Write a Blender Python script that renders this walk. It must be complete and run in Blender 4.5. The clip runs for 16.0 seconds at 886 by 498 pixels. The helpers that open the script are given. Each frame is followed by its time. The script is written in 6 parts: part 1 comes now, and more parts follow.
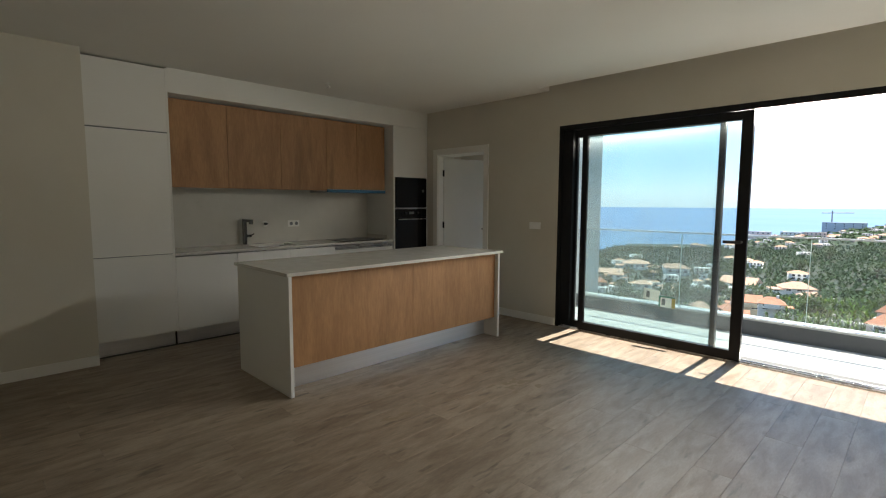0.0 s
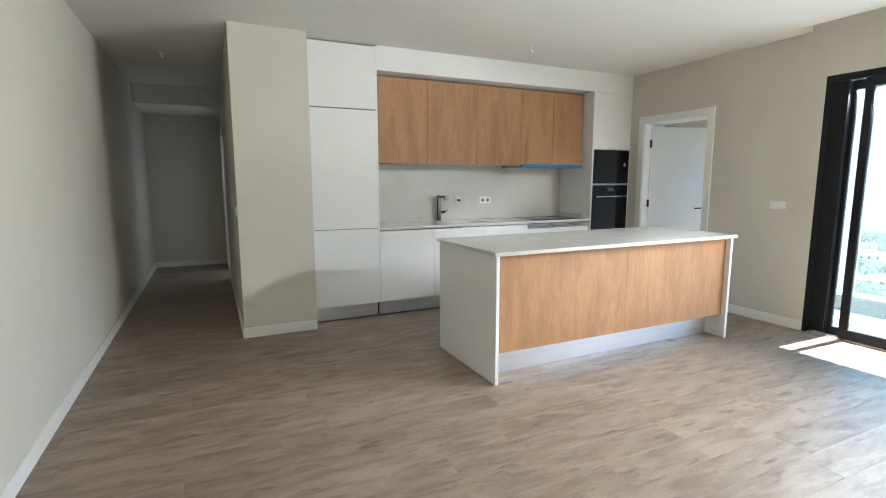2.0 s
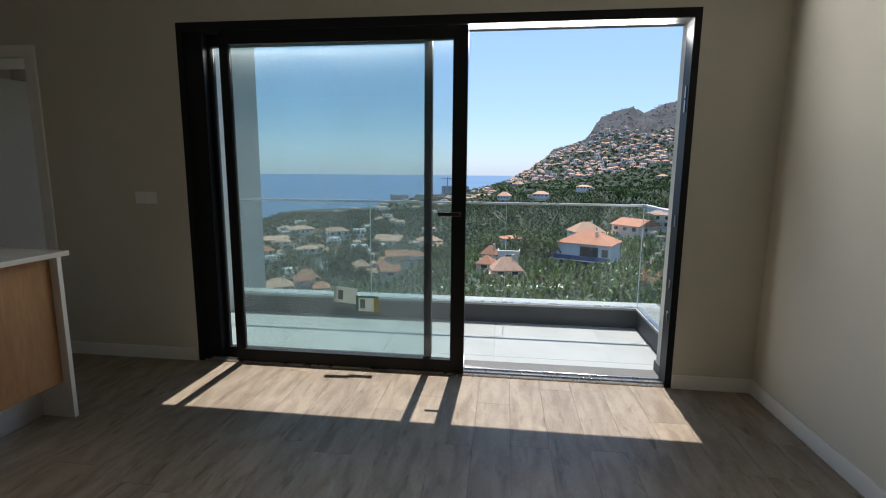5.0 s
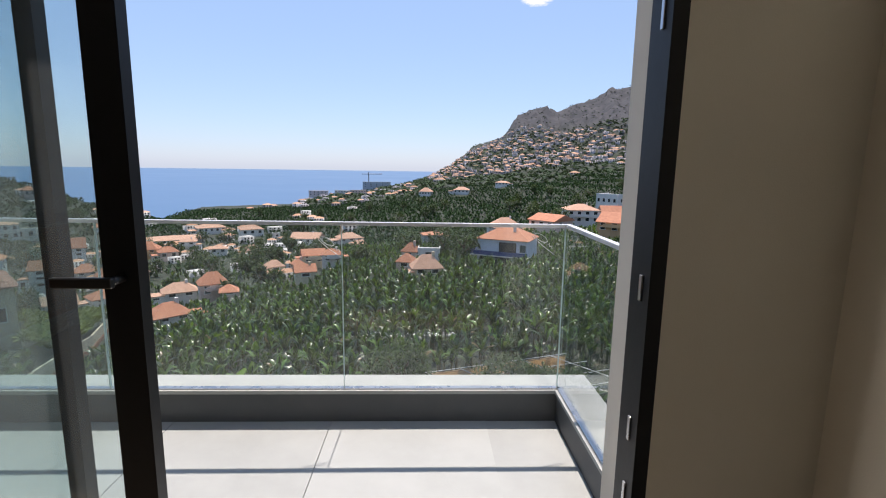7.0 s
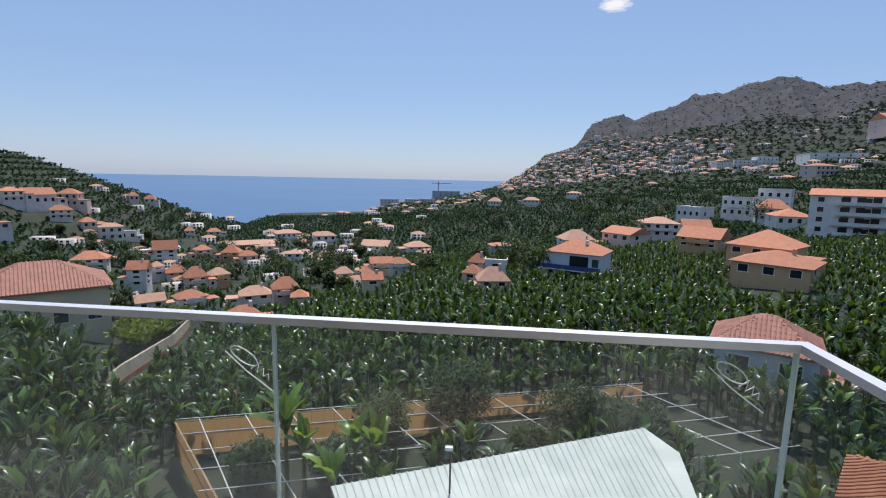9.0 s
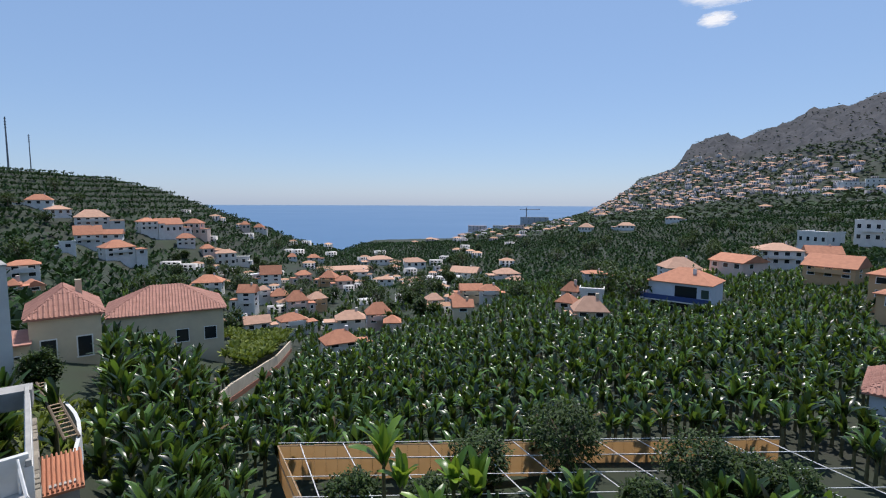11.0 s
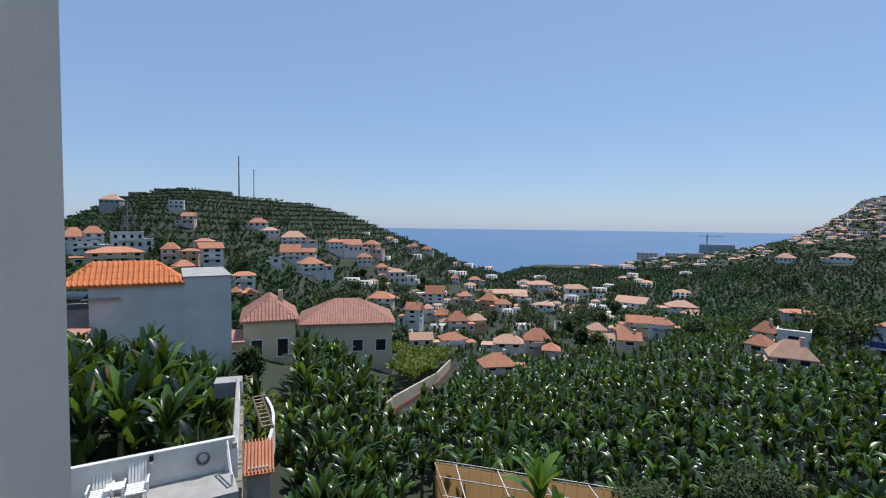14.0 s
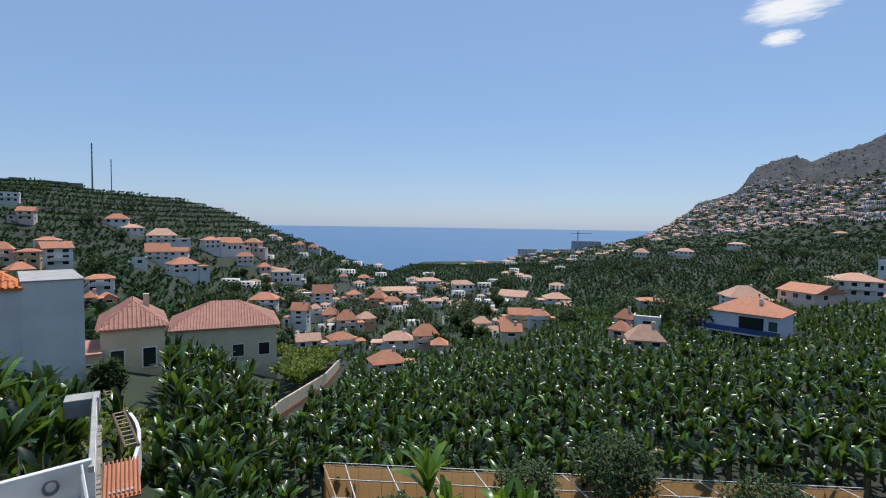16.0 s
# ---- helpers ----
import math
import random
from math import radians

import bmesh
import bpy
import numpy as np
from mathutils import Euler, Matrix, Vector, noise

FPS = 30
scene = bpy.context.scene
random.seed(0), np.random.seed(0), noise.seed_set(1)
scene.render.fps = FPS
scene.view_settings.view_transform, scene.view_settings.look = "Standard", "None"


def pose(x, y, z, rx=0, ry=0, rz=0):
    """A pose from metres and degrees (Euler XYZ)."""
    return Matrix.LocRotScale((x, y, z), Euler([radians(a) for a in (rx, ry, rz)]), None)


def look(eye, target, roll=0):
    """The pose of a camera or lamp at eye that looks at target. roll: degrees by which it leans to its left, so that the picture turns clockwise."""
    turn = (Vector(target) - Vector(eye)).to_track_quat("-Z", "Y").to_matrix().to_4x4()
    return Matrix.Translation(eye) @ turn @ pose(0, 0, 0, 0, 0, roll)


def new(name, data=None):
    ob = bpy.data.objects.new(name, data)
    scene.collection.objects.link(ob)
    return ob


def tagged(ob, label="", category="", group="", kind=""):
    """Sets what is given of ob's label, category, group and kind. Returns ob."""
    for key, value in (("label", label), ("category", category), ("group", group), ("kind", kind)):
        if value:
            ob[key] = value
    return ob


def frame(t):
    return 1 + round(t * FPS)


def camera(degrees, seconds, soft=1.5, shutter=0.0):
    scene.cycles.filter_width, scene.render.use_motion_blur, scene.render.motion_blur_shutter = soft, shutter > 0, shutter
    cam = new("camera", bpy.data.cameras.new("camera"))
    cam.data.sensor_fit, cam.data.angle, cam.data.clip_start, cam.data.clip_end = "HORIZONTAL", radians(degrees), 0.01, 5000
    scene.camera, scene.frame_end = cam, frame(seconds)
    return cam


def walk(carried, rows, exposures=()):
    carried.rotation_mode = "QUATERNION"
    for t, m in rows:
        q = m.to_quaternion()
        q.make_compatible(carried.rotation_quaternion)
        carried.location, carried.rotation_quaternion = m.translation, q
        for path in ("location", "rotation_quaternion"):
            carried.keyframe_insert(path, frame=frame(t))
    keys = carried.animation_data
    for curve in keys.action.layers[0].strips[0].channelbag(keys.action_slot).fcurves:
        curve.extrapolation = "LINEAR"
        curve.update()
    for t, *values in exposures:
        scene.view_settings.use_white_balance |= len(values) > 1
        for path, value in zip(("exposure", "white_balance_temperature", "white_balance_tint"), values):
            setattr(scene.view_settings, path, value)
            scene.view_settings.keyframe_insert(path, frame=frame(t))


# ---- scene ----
# ---- camera ----
cam = camera(84.6, 16.0, soft=1.1)
PATH = [
    (0, (3.016, -4.834, 1.414), (1.604, -3.430, 1.225), 0.2),
    (0.5, (3.016, -4.840, 1.411), (1.538, -3.510, 1.193), 0.4),
    (1, (2.977, -4.842, 1.376), (1.370, -3.678, 1.129), 0.4),
    (1.5, (2.747, -4.862, 1.362), (1.020, -3.887, 1.098), 0.0),
    (2, (2.531, -4.875, 1.379), (0.741, -4.028, 1.103), -0.1),
    (2.5, (2.353, -4.686, 1.365), (0.592, -3.782, 1.077), 0.5),
    (3, (2.262, -4.436, 1.380), (0.685, -3.240, 1.095), 1.2),
    (3.5, (2.109, -4.168, 1.395), (0.823, -2.664, 1.101), 1.1),
    (4, (2.064, -3.881, 1.401), (1.122, -2.142, 1.103), 0.7),
    (4.5, (2.090, -3.481, 1.355), (1.518, -1.589, 1.048), 0.9),
    (5, (2.121, -3.069, 1.343), (1.880, -1.109, 1.029), 0.5),
    (7.5, (2.658, -0.729, 1.375), (2.734, 1.242, 1.047), 0.9),
    (8, (2.686, -0.315, 1.398), (2.690, 1.660, 1.079), 1.4),
    (8.5, (2.757, -0.005, 1.410), (2.647, 1.969, 1.102), 1.4),
    (11, (1.888, 1.058, 1.426), (1.331, 2.969, 1.234), 0.25),
    (11.5, (1.873, 1.146, 1.427), (1.165, 3.011, 1.274), 0.01),
    (12, (1.804, 1.259, 1.430), (0.912, 3.044, 1.299), 0.03),
    (12.5, (1.753, 1.300, 1.414), (0.704, 2.999, 1.297), -0.07),
    (13, (1.761, 1.300, 1.422), (0.613, 2.934, 1.316), -0.03),
    (13.5, (1.707, 1.300, 1.410), (0.535, 2.918, 1.312), 0.33),
    (14, (1.707, 1.300, 1.413), (0.561, 2.936, 1.315), 0.68),
    (14.5, (1.709, 1.300, 1.403), (0.624, 2.977, 1.301), 0.86),
    (15, (1.738, 1.292, 1.421), (0.736, 3.020, 1.317), 1.08),
    (15.5, (1.785, 1.231, 1.432), (0.896, 3.020, 1.328), 1.08),
    (16, (1.829, 1.195, 1.424), (1.080, 3.047, 1.322), 0.87),
]
EXPO = [(0, 1.45, 6950, 9), (0.5, 1.49, 6950, 9), (1.0, 2.1, 6800, 9), (1.5, 3.1, 6150, 9), (2.0, 3.5, 5900, 9), (2.5, 3.58, 5850, 9), (3.0, 3.2, 5950, 9), (3.3, 2.25, 6500, 9),
        (3.5, 1.85, 6800, 9), (4.0, 1.05, 6700, 9), (4.5, 0.72, 6500, 10), (5.0, 0.46, 6450, 10), (7.3, 0.32, 6950, 18), (8.5, -0.06, 6700, 16), (11.0, -0.06, 6450, 13), (16.0, -0.12, 6400, 11)]
walk(cam, [(t, look(eye, target, roll)) for t, eye, target, roll in PATH], EXPO)

# ---- light ----
SUN_EL, SUN_AZ = 67.0, 1.0
world = bpy.data.worlds.new("sky")
scene.world = world
world.use_nodes = True
wn = world.node_tree.nodes
sky = wn.new("ShaderNodeTexSky")
sky.sky_type = "NISHITA"
sky.sun_disc = False
sky.sun_elevation = radians(SUN_EL)
sky.sun_rotation = radians(SUN_AZ)
sky.air_density, sky.dust_density, sky.ozone_density = 1.0, 0.45, 3.0
wn["Background"].inputs["Strength"].default_value = 0.112
haze = wn.new("ShaderNodeMixRGB")
haze.inputs["Fac"].default_value = 0.48
haze.inputs["Color2"].default_value = (2.9, 4.8, 8.1, 1)
world.node_tree.links.new(sky.outputs[0], haze.inputs["Color1"])
world.node_tree.links.new(haze.outputs[0], wn["Background"].inputs["Color"])
sun = new("sun", bpy.data.lights.new("sun", "SUN"))
sun.data.energy, sun.data.angle, sun.data.color = 4.6, radians(0.5), (1.0, 0.96, 0.9)
sdir = Vector((math.sin(radians(SUN_AZ)) * math.cos(radians(SUN_EL)), math.cos(radians(SUN_AZ)) * math.cos(radians(SUN_EL)), math.sin(radians(SUN_EL))))
sun.matrix_world = look(tuple(sdir * 60), (0, 0, 0))

# daylight of the sky gathered in the balcony door's head, shining into the room
lamp = new("daylight", bpy.data.lights.new("daylight", "AREA"))
lamp.data.shape, lamp.data.size, lamp.data.size_y, lamp.data.energy, lamp.data.color = "RECTANGLE", 3.0, 0.02, 48.0, (1.0, 0.975, 0.93)
lamp.matrix_world = look((1.6, 0.19, 2.176), (1.6, -2.2, 3.3))
# daylight thrown up by the sunlit balcony floor, gathered at the sill of the open half
lamp3 = new("sill_daylight", bpy.data.lights.new("sill_daylight", "AREA"))
lamp3.data.shape, lamp3.data.size, lamp3.data.size_y, lamp3.data.energy, lamp3.data.color = "RECTANGLE", 1.1, 0.03, 4.5, (1.0, 0.975, 0.92)
lamp3.matrix_world = look((2.3, 0.185, 0.02), (1.9, -2.6, 2.5))
# daylight from the side room's doorway in the corridor
lamp2 = new("doorway_daylight", bpy.data.lights.new("doorway_daylight", "AREA"))
lamp2.data.shape, lamp2.data.size, lamp2.data.size_y, lamp2.data.energy, lamp2.data.color = "RECTANGLE", 0.74, 1.9, 0.3, (0.88, 0.95, 1.0)
lamp2.matrix_world = look((-5.4, -4.46, 1.02), (-5.4, -6.0, 1.02))

# ---- materials ----
def node_mat(name):
    m = bpy.data.materials.new(name)
    m.use_nodes = True
    nt = m.node_tree
    return m, nt, nt.nodes["Principled BSDF"]


def mat(name, c1, c2=None, scale=6.0, rough=0.6, metal=0.0, bump=0.0, bscale=80.0, stretch=(1, 1, 1), spec=0.5, rand=0.0, coat=0.0, island=0.0):
    """Two-scale noise colour between c1 and c2, with fine relief; rand varies the tone from object to object, island from piece to piece."""
    m, nt, b = node_mat(name)
    n, l = nt.nodes, nt.links
    c2 = c2 or tuple(v * 0.86 for v in c1)
    tc = n.new("ShaderNodeTexCoord")
    mp = n.new("ShaderNodeMapping")
    mp.inputs["Scale"].default_value = stretch
    l.new(tc.outputs["Object"], mp.inputs["Vector"])
    n1 = n.new("ShaderNodeTexNoise")
    n1.inputs["Scale"].default_value, n1.inputs["Detail"].default_value, n1.inputs["Roughness"].default_value = scale, 6.0, 0.62
    l.new(mp.outputs[0], n1.inputs["Vector"])
    ramp = n.new("ShaderNodeValToRGB")
    ramp.color_ramp.elements[0].position, ramp.color_ramp.elements[1].position = 0.32, 0.68
    ramp.color_ramp.elements[0].color, ramp.color_ramp.elements[1].color = (*c2, 1), (*c1, 1)
    l.new(n1.outputs["Fac"], ramp.inputs["Fac"])
    out = ramp.outputs["Color"]
    if rand or island:
        src = n.new("ShaderNodeObjectInfo").outputs["Random"] if rand else n.new("ShaderNodeNewGeometry").outputs["Random Per Island"]
        amount = rand or island
        mr = n.new("ShaderNodeMapRange")
        mr.inputs["To Min"].default_value, mr.inputs["To Max"].default_value = 1 - amount, 1 + amount
        l.new(src, mr.inputs["Value"])
        hs = n.new("ShaderNodeHueSaturation")
        l.new(out, hs.inputs["Color"])
        l.new(mr.outputs[0], hs.inputs["Value"])
        out = hs.outputs["Color"]
    l.new(out, b.inputs["Base Color"])
    b.inputs["Roughness"].default_value, b.inputs["Metallic"].default_value = rough, metal
    b.inputs["Specular IOR Level"].default_value = spec
    b.inputs["Coat Weight"].default_value = coat
    rr = n.new("ShaderNodeMapRange")
    rr.inputs["To Min"].default_value, rr.inputs["To Max"].default_value = max(0.02, rough - 0.07), min(1.0, rough + 0.07)
    l.new(n1.outputs["Fac"], rr.inputs["Value"])
    l.new(rr.outputs[0], b.inputs["Roughness"])
    if bump:
        n2 = n.new("ShaderNodeTexNoise")
        n2.inputs["Scale"].default_value, n2.inputs["Detail"].default_value = bscale, 4.0
        l.new(mp.outputs[0], n2.inputs["Vector"])
        bp = n.new("ShaderNodeBump")
        bp.inputs["Strength"].default_value, bp.inputs["Distance"].default_value = bump, 0.01
        l.new(n2.outputs["Fac"], bp.inputs["Height"])
        l.new(bp.outputs[0], b.inputs["Normal"])
    return m


def wood_mat(name, light, dark, stretch, rand=0.12, rough=0.5, knots=0.5, scale=3.0):
    """Long fibres and darker cathedral figure along the axis with the smallest stretch, plus knots."""
    m, nt, b = node_mat(name)
    n, l = nt.nodes, nt.links
    tc = n.new("ShaderNodeTexCoord")
    inf = n.new("ShaderNodeObjectInfo")
    off = n.new("ShaderNodeVectorMath")
    off.operation = "SCALE"
    off.inputs[0].default_value = (37.0, 19.0, 53.0)
    l.new(inf.outputs["Random"], off.inputs["Scale"])
    add = n.new("ShaderNodeVectorMath")
    l.new(tc.outputs["Object"], add.inputs[0])
    l.new(off.outputs[0], add.inputs[1])
    mp = n.new("ShaderNodeMapping")
    mp.inputs["Scale"].default_value = stretch
    l.new(add.outputs[0], mp.inputs["Vector"])
    n1 = n.new("ShaderNodeTexNoise")
    n1.inputs["Scale"].default_value, n1.inputs["Detail"].default_value, n1.inputs["Distortion"].default_value = scale, 8.0, 0.5
    l.new(mp.outputs[0], n1.inputs["Vector"])
    fib = n.new("ShaderNodeTexNoise")
    fib.inputs["Scale"].default_value, fib.inputs["Detail"].default_value = scale * 9, 5.0
    l.new(mp.outputs[0], fib.inputs["Vector"])
    kn = n.new("ShaderNodeTexNoise")
    kn.inputs["Scale"].default_value, kn.inputs["Detail"].default_value = 2.5, 3.0
    l.new(mp.outputs[0], kn.inputs["Vector"])
    ramp = n.new("ShaderNodeValToRGB")
    ramp.color_ramp.elements[0].position, ramp.color_ramp.elements[1].position = 0.34, 0.62
    ramp.color_ramp.elements[0].color, ramp.color_ramp.elements[1].color = (*dark, 1), (*light, 1)
    l.new(n1.outputs["Fac"], ramp.inputs["Fac"])
    mx = n.new("ShaderNodeMixRGB")
    mx.blend_type = "MULTIPLY"
    fr = n.new("ShaderNodeMapRange")
    fr.inputs["To Min"].default_value, fr.inputs["To Max"].default_value = 0.72, 1.22
    l.new(fib.outputs["Fac"], fr.inputs["Value"])
    mx.inputs["Fac"].default_value = 1.0
    l.new(ramp.outputs[0], mx.inputs["Color1"])
    l.new(fr.outputs[0], mx.inputs["Color2"])
    kr = n.new("ShaderNodeMapRange")
    kr.inputs["From Min"].default_value, kr.inputs["From Max"].default_value = 0.61, 0.74
    kr.inputs["To Max"].default_value = knots
    l.new(kn.outputs["Fac"], kr.inputs["Value"])
    mk = n.new("ShaderNodeMixRGB")
    mk.inputs["Color2"].default_value = (*[v * 0.5 for v in dark], 1)
    l.new(kr.outputs[0], mk.inputs["Fac"])
    l.new(mx.outputs[0], mk.inputs["Color1"])
    hs = n.new("ShaderNodeHueSaturation")
    vr = n.new("ShaderNodeMapRange")
    vr.inputs["To Min"].default_value, vr.inputs["To Max"].default_value = 1 - rand, 1 + rand
    l.new(inf.outputs["Random"], vr.inputs["Value"])
    l.new(vr.outputs[0], hs.inputs["Value"])
    l.new(mk.outputs[0], hs.inputs["Color"])
    l.new(hs.outputs[0], b.inputs["Base Color"])
    b.inputs["Roughness"].default_value = rough
    bp = n.new("ShaderNodeBump")
    bp.inputs["Strength"].default_value, bp.inputs["Distance"].default_value = 0.12, 0.004
    l.new(fib.outputs["Fac"], bp.inputs["Height"])
    l.new(bp.outputs[0], b.inputs["Normal"])
    return m


def glass_mat(name, tint, gloss=1.0, dirt=0.0):
    """A thin pane: clear with a tint, its gloss by Fresnel, a little dust."""
    m = bpy.data.materials.new(name)
    m.use_nodes = True
    nt = m.node_tree
    n, l = nt.nodes, nt.links
    n.remove(n["Principled BSDF"])
    tr = n.new("ShaderNodeBsdfTransparent")
    tr.inputs["Color"].default_value = (*tint, 1)
    gl = n.new("ShaderNodeBsdfGlossy")
    gl.inputs["Roughness"].default_value = 0.01
    fr = n.new("ShaderNodeLayerWeight")
    fr.inputs["Blend"].default_value = 0.5
    pw = n.new("ShaderNodeMath")
    pw.operation = "POWER"
    pw.inputs[1].default_value = 5.0
    l.new(fr.outputs["Facing"], pw.inputs[0])
    mul = n.new("ShaderNodeMath")
    mul.operation = "MULTIPLY_ADD"
    mul.inputs[1].default_value, mul.inputs[2].default_value = 0.95 * gloss, 0.035 * gloss
    l.new(pw.outputs[0], mul.inputs[0])
    mix = n.new("ShaderNodeMixShader")
    l.new(mul.outputs[0], mix.inputs["Fac"])
    l.new(tr.outputs[0], mix.inputs[1])
    l.new(gl.outputs[0], mix.inputs[2])
    last = mix
    if dirt:
        tc = n.new("ShaderNodeTexCoord")
        ns = n.new("ShaderNodeTexNoise")
        ns.inputs["Scale"].default_value, ns.inputs["Detail"].default_value = 2.2, 7.0
        l.new(tc.outputs["Object"], ns.inputs["Vector"])
        mr = n.new("ShaderNodeMapRange")
        mr.inputs["From Min"].default_value, mr.inputs["From Max"].default_value = 0.35, 0.8
        mr.inputs["To Min"].default_value, mr.inputs["To Max"].default_value = dirt * 0.4, dirt
        l.new(ns.outputs["Fac"], mr.inputs["Value"])
        df = n.new("ShaderNodeBsdfDiffuse")
        df.inputs["Color"].default_value = (0.6, 0.63, 0.62, 1)
        tl = n.new("ShaderNodeBsdfTranslucent")
        tl.inputs["Color"].default_value = (0.6, 0.63, 0.62, 1)
        ad = n.new("ShaderNodeMixShader")
        l.new(df.outputs[0], ad.inputs[1])
        l.new(tl.outputs[0], ad.inputs[2])
        m2 = n.new("ShaderNodeMixShader")
        l.new(mr.outputs[0], m2.inputs["Fac"])
        l.new(mix.outputs[0], m2.inputs[1])
        l.new(ad.outputs[0], m2.inputs[2])
        last = m2
    l.new(last.outputs[0], n["Material Output"].inputs["Surface"])
    return m


WALL = mat("wall_paint", (0.63, 0.60, 0.52), (0.59, 0.56, 0.485), 1.3, 0.85, bump=0.08, bscale=240)
CEIL = mat("ceiling_paint", (0.80, 0.785, 0.74), (0.77, 0.755, 0.71), 1.0, 0.9, bump=0.05, bscale=200)
WHITE = mat("white_lacquer", (0.80, 0.80, 0.77), (0.765, 0.765, 0.735), 0.9, 0.38, bump=0.02, bscale=30)
TRIM = mat("white_trim_paint", (0.82, 0.81, 0.77), (0.78, 0.77, 0.73), 2.0, 0.45)
STONE = mat("quartz_worktop", (0.66, 0.645, 0.60), (0.60, 0.585, 0.54), 9.0, 0.12, bump=0.01, bscale=300)
SPLASH = mat("quartz_splashback", (0.62, 0.60, 0.55), (0.58, 0.56, 0.51), 5.0, 0.3)
OAK = wood_mat("oak_veneer", (0.42, 0.222, 0.10), (0.335, 0.168, 0.072), (2.6, 2.6, 0.5), rand=0.04, rough=0.55, knots=0.5)
PLANK = wood_mat("grey_oak_vinyl", (0.325, 0.262, 0.197), (0.208, 0.158, 0.114), (7.0, 1.7, 7.0), rand=0.09, rough=0.44, knots=0.85, scale=2.1)
ALU = mat("brushed_aluminium", (0.80, 0.81, 0.83), (0.74, 0.75, 0.77), 4, 0.33, metal=0.9, stretch=(1, 0.05, 12), bump=0.02)
BLACKALU = mat("anthracite_frame", (0.010, 0.011, 0.013), (0.007, 0.008, 0.0095), 30, 0.5, bump=0.03, bscale=500, spec=0.25)
GASKET = mat("black_gasket", (0.012, 0.012, 0.012), None, 20, 0.7)
RAILALU = mat("satin_anodised_rail", (0.80, 0.81, 0.83), (0.74, 0.75, 0.77), 6, 0.42, metal=0.7)
CHROME = mat("chrome", (0.75, 0.75, 0.76), (0.7, 0.7, 0.71), 5, 0.08, metal=1.0)
STEEL = mat("satin_steel", (0.55, 0.55, 0.56), (0.48, 0.48, 0.49), 8, 0.28, metal=1.0)
BLACKGLASS = mat("black_oven_glass", (0.006, 0.006, 0.007), (0.004, 0.004, 0.005), 3, 0.06, spec=0.3)
BLACKPL = mat("black_plastic", (0.015, 0.015, 0.016), None, 12, 0.35)
BLUEFILM = mat("blue_protective_film", (0.03, 0.17, 0.32), (0.02, 0.12, 0.25), 6, 0.35, bump=0.2, bscale=30)
PLASTIC = mat("white_plastic", (0.83, 0.83, 0.80), (0.80, 0.80, 0.77), 5, 0.35)
GLASS = glass_mat("door_glass", (0.84, 0.905, 0.905), 1.0, 0.085)
RAILGLASS = glass_mat("balustrade_glass", (0.95, 0.975, 0.965), 1.1, 0.05)
RENDER_W = mat("white_render", (0.72, 0.675, 0.61), (0.65, 0.605, 0.545), 0.8, 0.9, bump=0.12, bscale=90)
TILE_G = mat("grey_porcelain_tile", (0.36, 0.375, 0.365), (0.31, 0.325, 0.315), 2.5, 0.55, rand=0.05, bump=0.04)
GROUT_L = mat("grey_grout", (0.37, 0.38, 0.37), None, 30, 0.9)
GROUT = mat("dark_grout", (0.16, 0.16, 0.155), None, 30, 0.9)
KERB_D = mat("grey_kerb_tile", (0.085, 0.09, 0.095), (0.065, 0.07, 0.074), 3, 0.6)
CAP = mat("pale_stone_coping", (0.38, 0.39, 0.375), (0.32, 0.33, 0.315), 3, 0.6, bump=0.05)
LABELW = mat("white_paper_label", (0.78, 0.78, 0.74), None, 9, 0.6)
pt = LABELW.node_tree.nodes.new("ShaderNodeBsdfTranslucent")
pt.inputs["Color"].default_value = (0.8, 0.8, 0.74, 1)
pm = LABELW.node_tree.nodes.new("ShaderNodeMixShader")
LABELW.node_tree.links.new(LABELW.node_tree.nodes["Principled BSDF"].outputs[0], pm.inputs[1])
LABELW.node_tree.links.new(pt.outputs[0], pm.inputs[2])
LABELW.node_tree.links.new(pm.outputs[0], LABELW.node_tree.nodes["Material Output"].inputs["Surface"])
LABELG = mat("green_label_print", (0.02, 0.22, 0.15), None, 9, 0.6)
LABELY = mat("yellow_label_print", (0.62, 0.44, 0.05), None, 9, 0.6)
# print grey, also the painted shade in the cabinet gaps
INK_AND_SHADE = mat("grey_print_and_shade", (0.16, 0.18, 0.19), None, 9, 0.6)
CHALK = mat("white_marker", (0.8, 0.82, 0.8), None, 9, 0.8)
SMUDGE = mat("dried_dirt", (0.27, 0.21, 0.145), (0.235, 0.18, 0.122), 12, 0.5)


# ---- mesh helpers ----
def finish(bm, name, material, smooth=False):
    me = bpy.data.meshes.new(name)
    bm.normal_update()
    bm.to_mesh(me)
    bm.free()
    me.materials.append(material)
    if smooth:
        me.polygons.foreach_set("use_smooth", [True] * len(me.polygons))
    return me


def box(bm, x0, x1, y0, y1, z0, z1, bevel=0.0, m=None):
    g = bmesh.ops.create_cube(bm, size=1.0)
    vs = g["verts"]
    for v in vs:
        v.co = Vector(((x0 + x1) / 2 + v.co.x * (x1 - x0), (y0 + y1) / 2 + v.co.y * (y1 - y0), (z0 + z1) / 2 + v.co.z * (z1 - z0)))
    if bevel:
        es = list({e for v in vs for e in v.link_edges})
        r = bmesh.ops.bevel(bm, geom=es, offset=bevel, segments=2, affect="EDGES", profile=0.6)
        vs = list({v for f in r["faces"] for v in f.verts} | {v for v in vs if v.is_valid})
    if m is not None:
        bmesh.ops.transform(bm, matrix=m, verts=vs)
    return bm


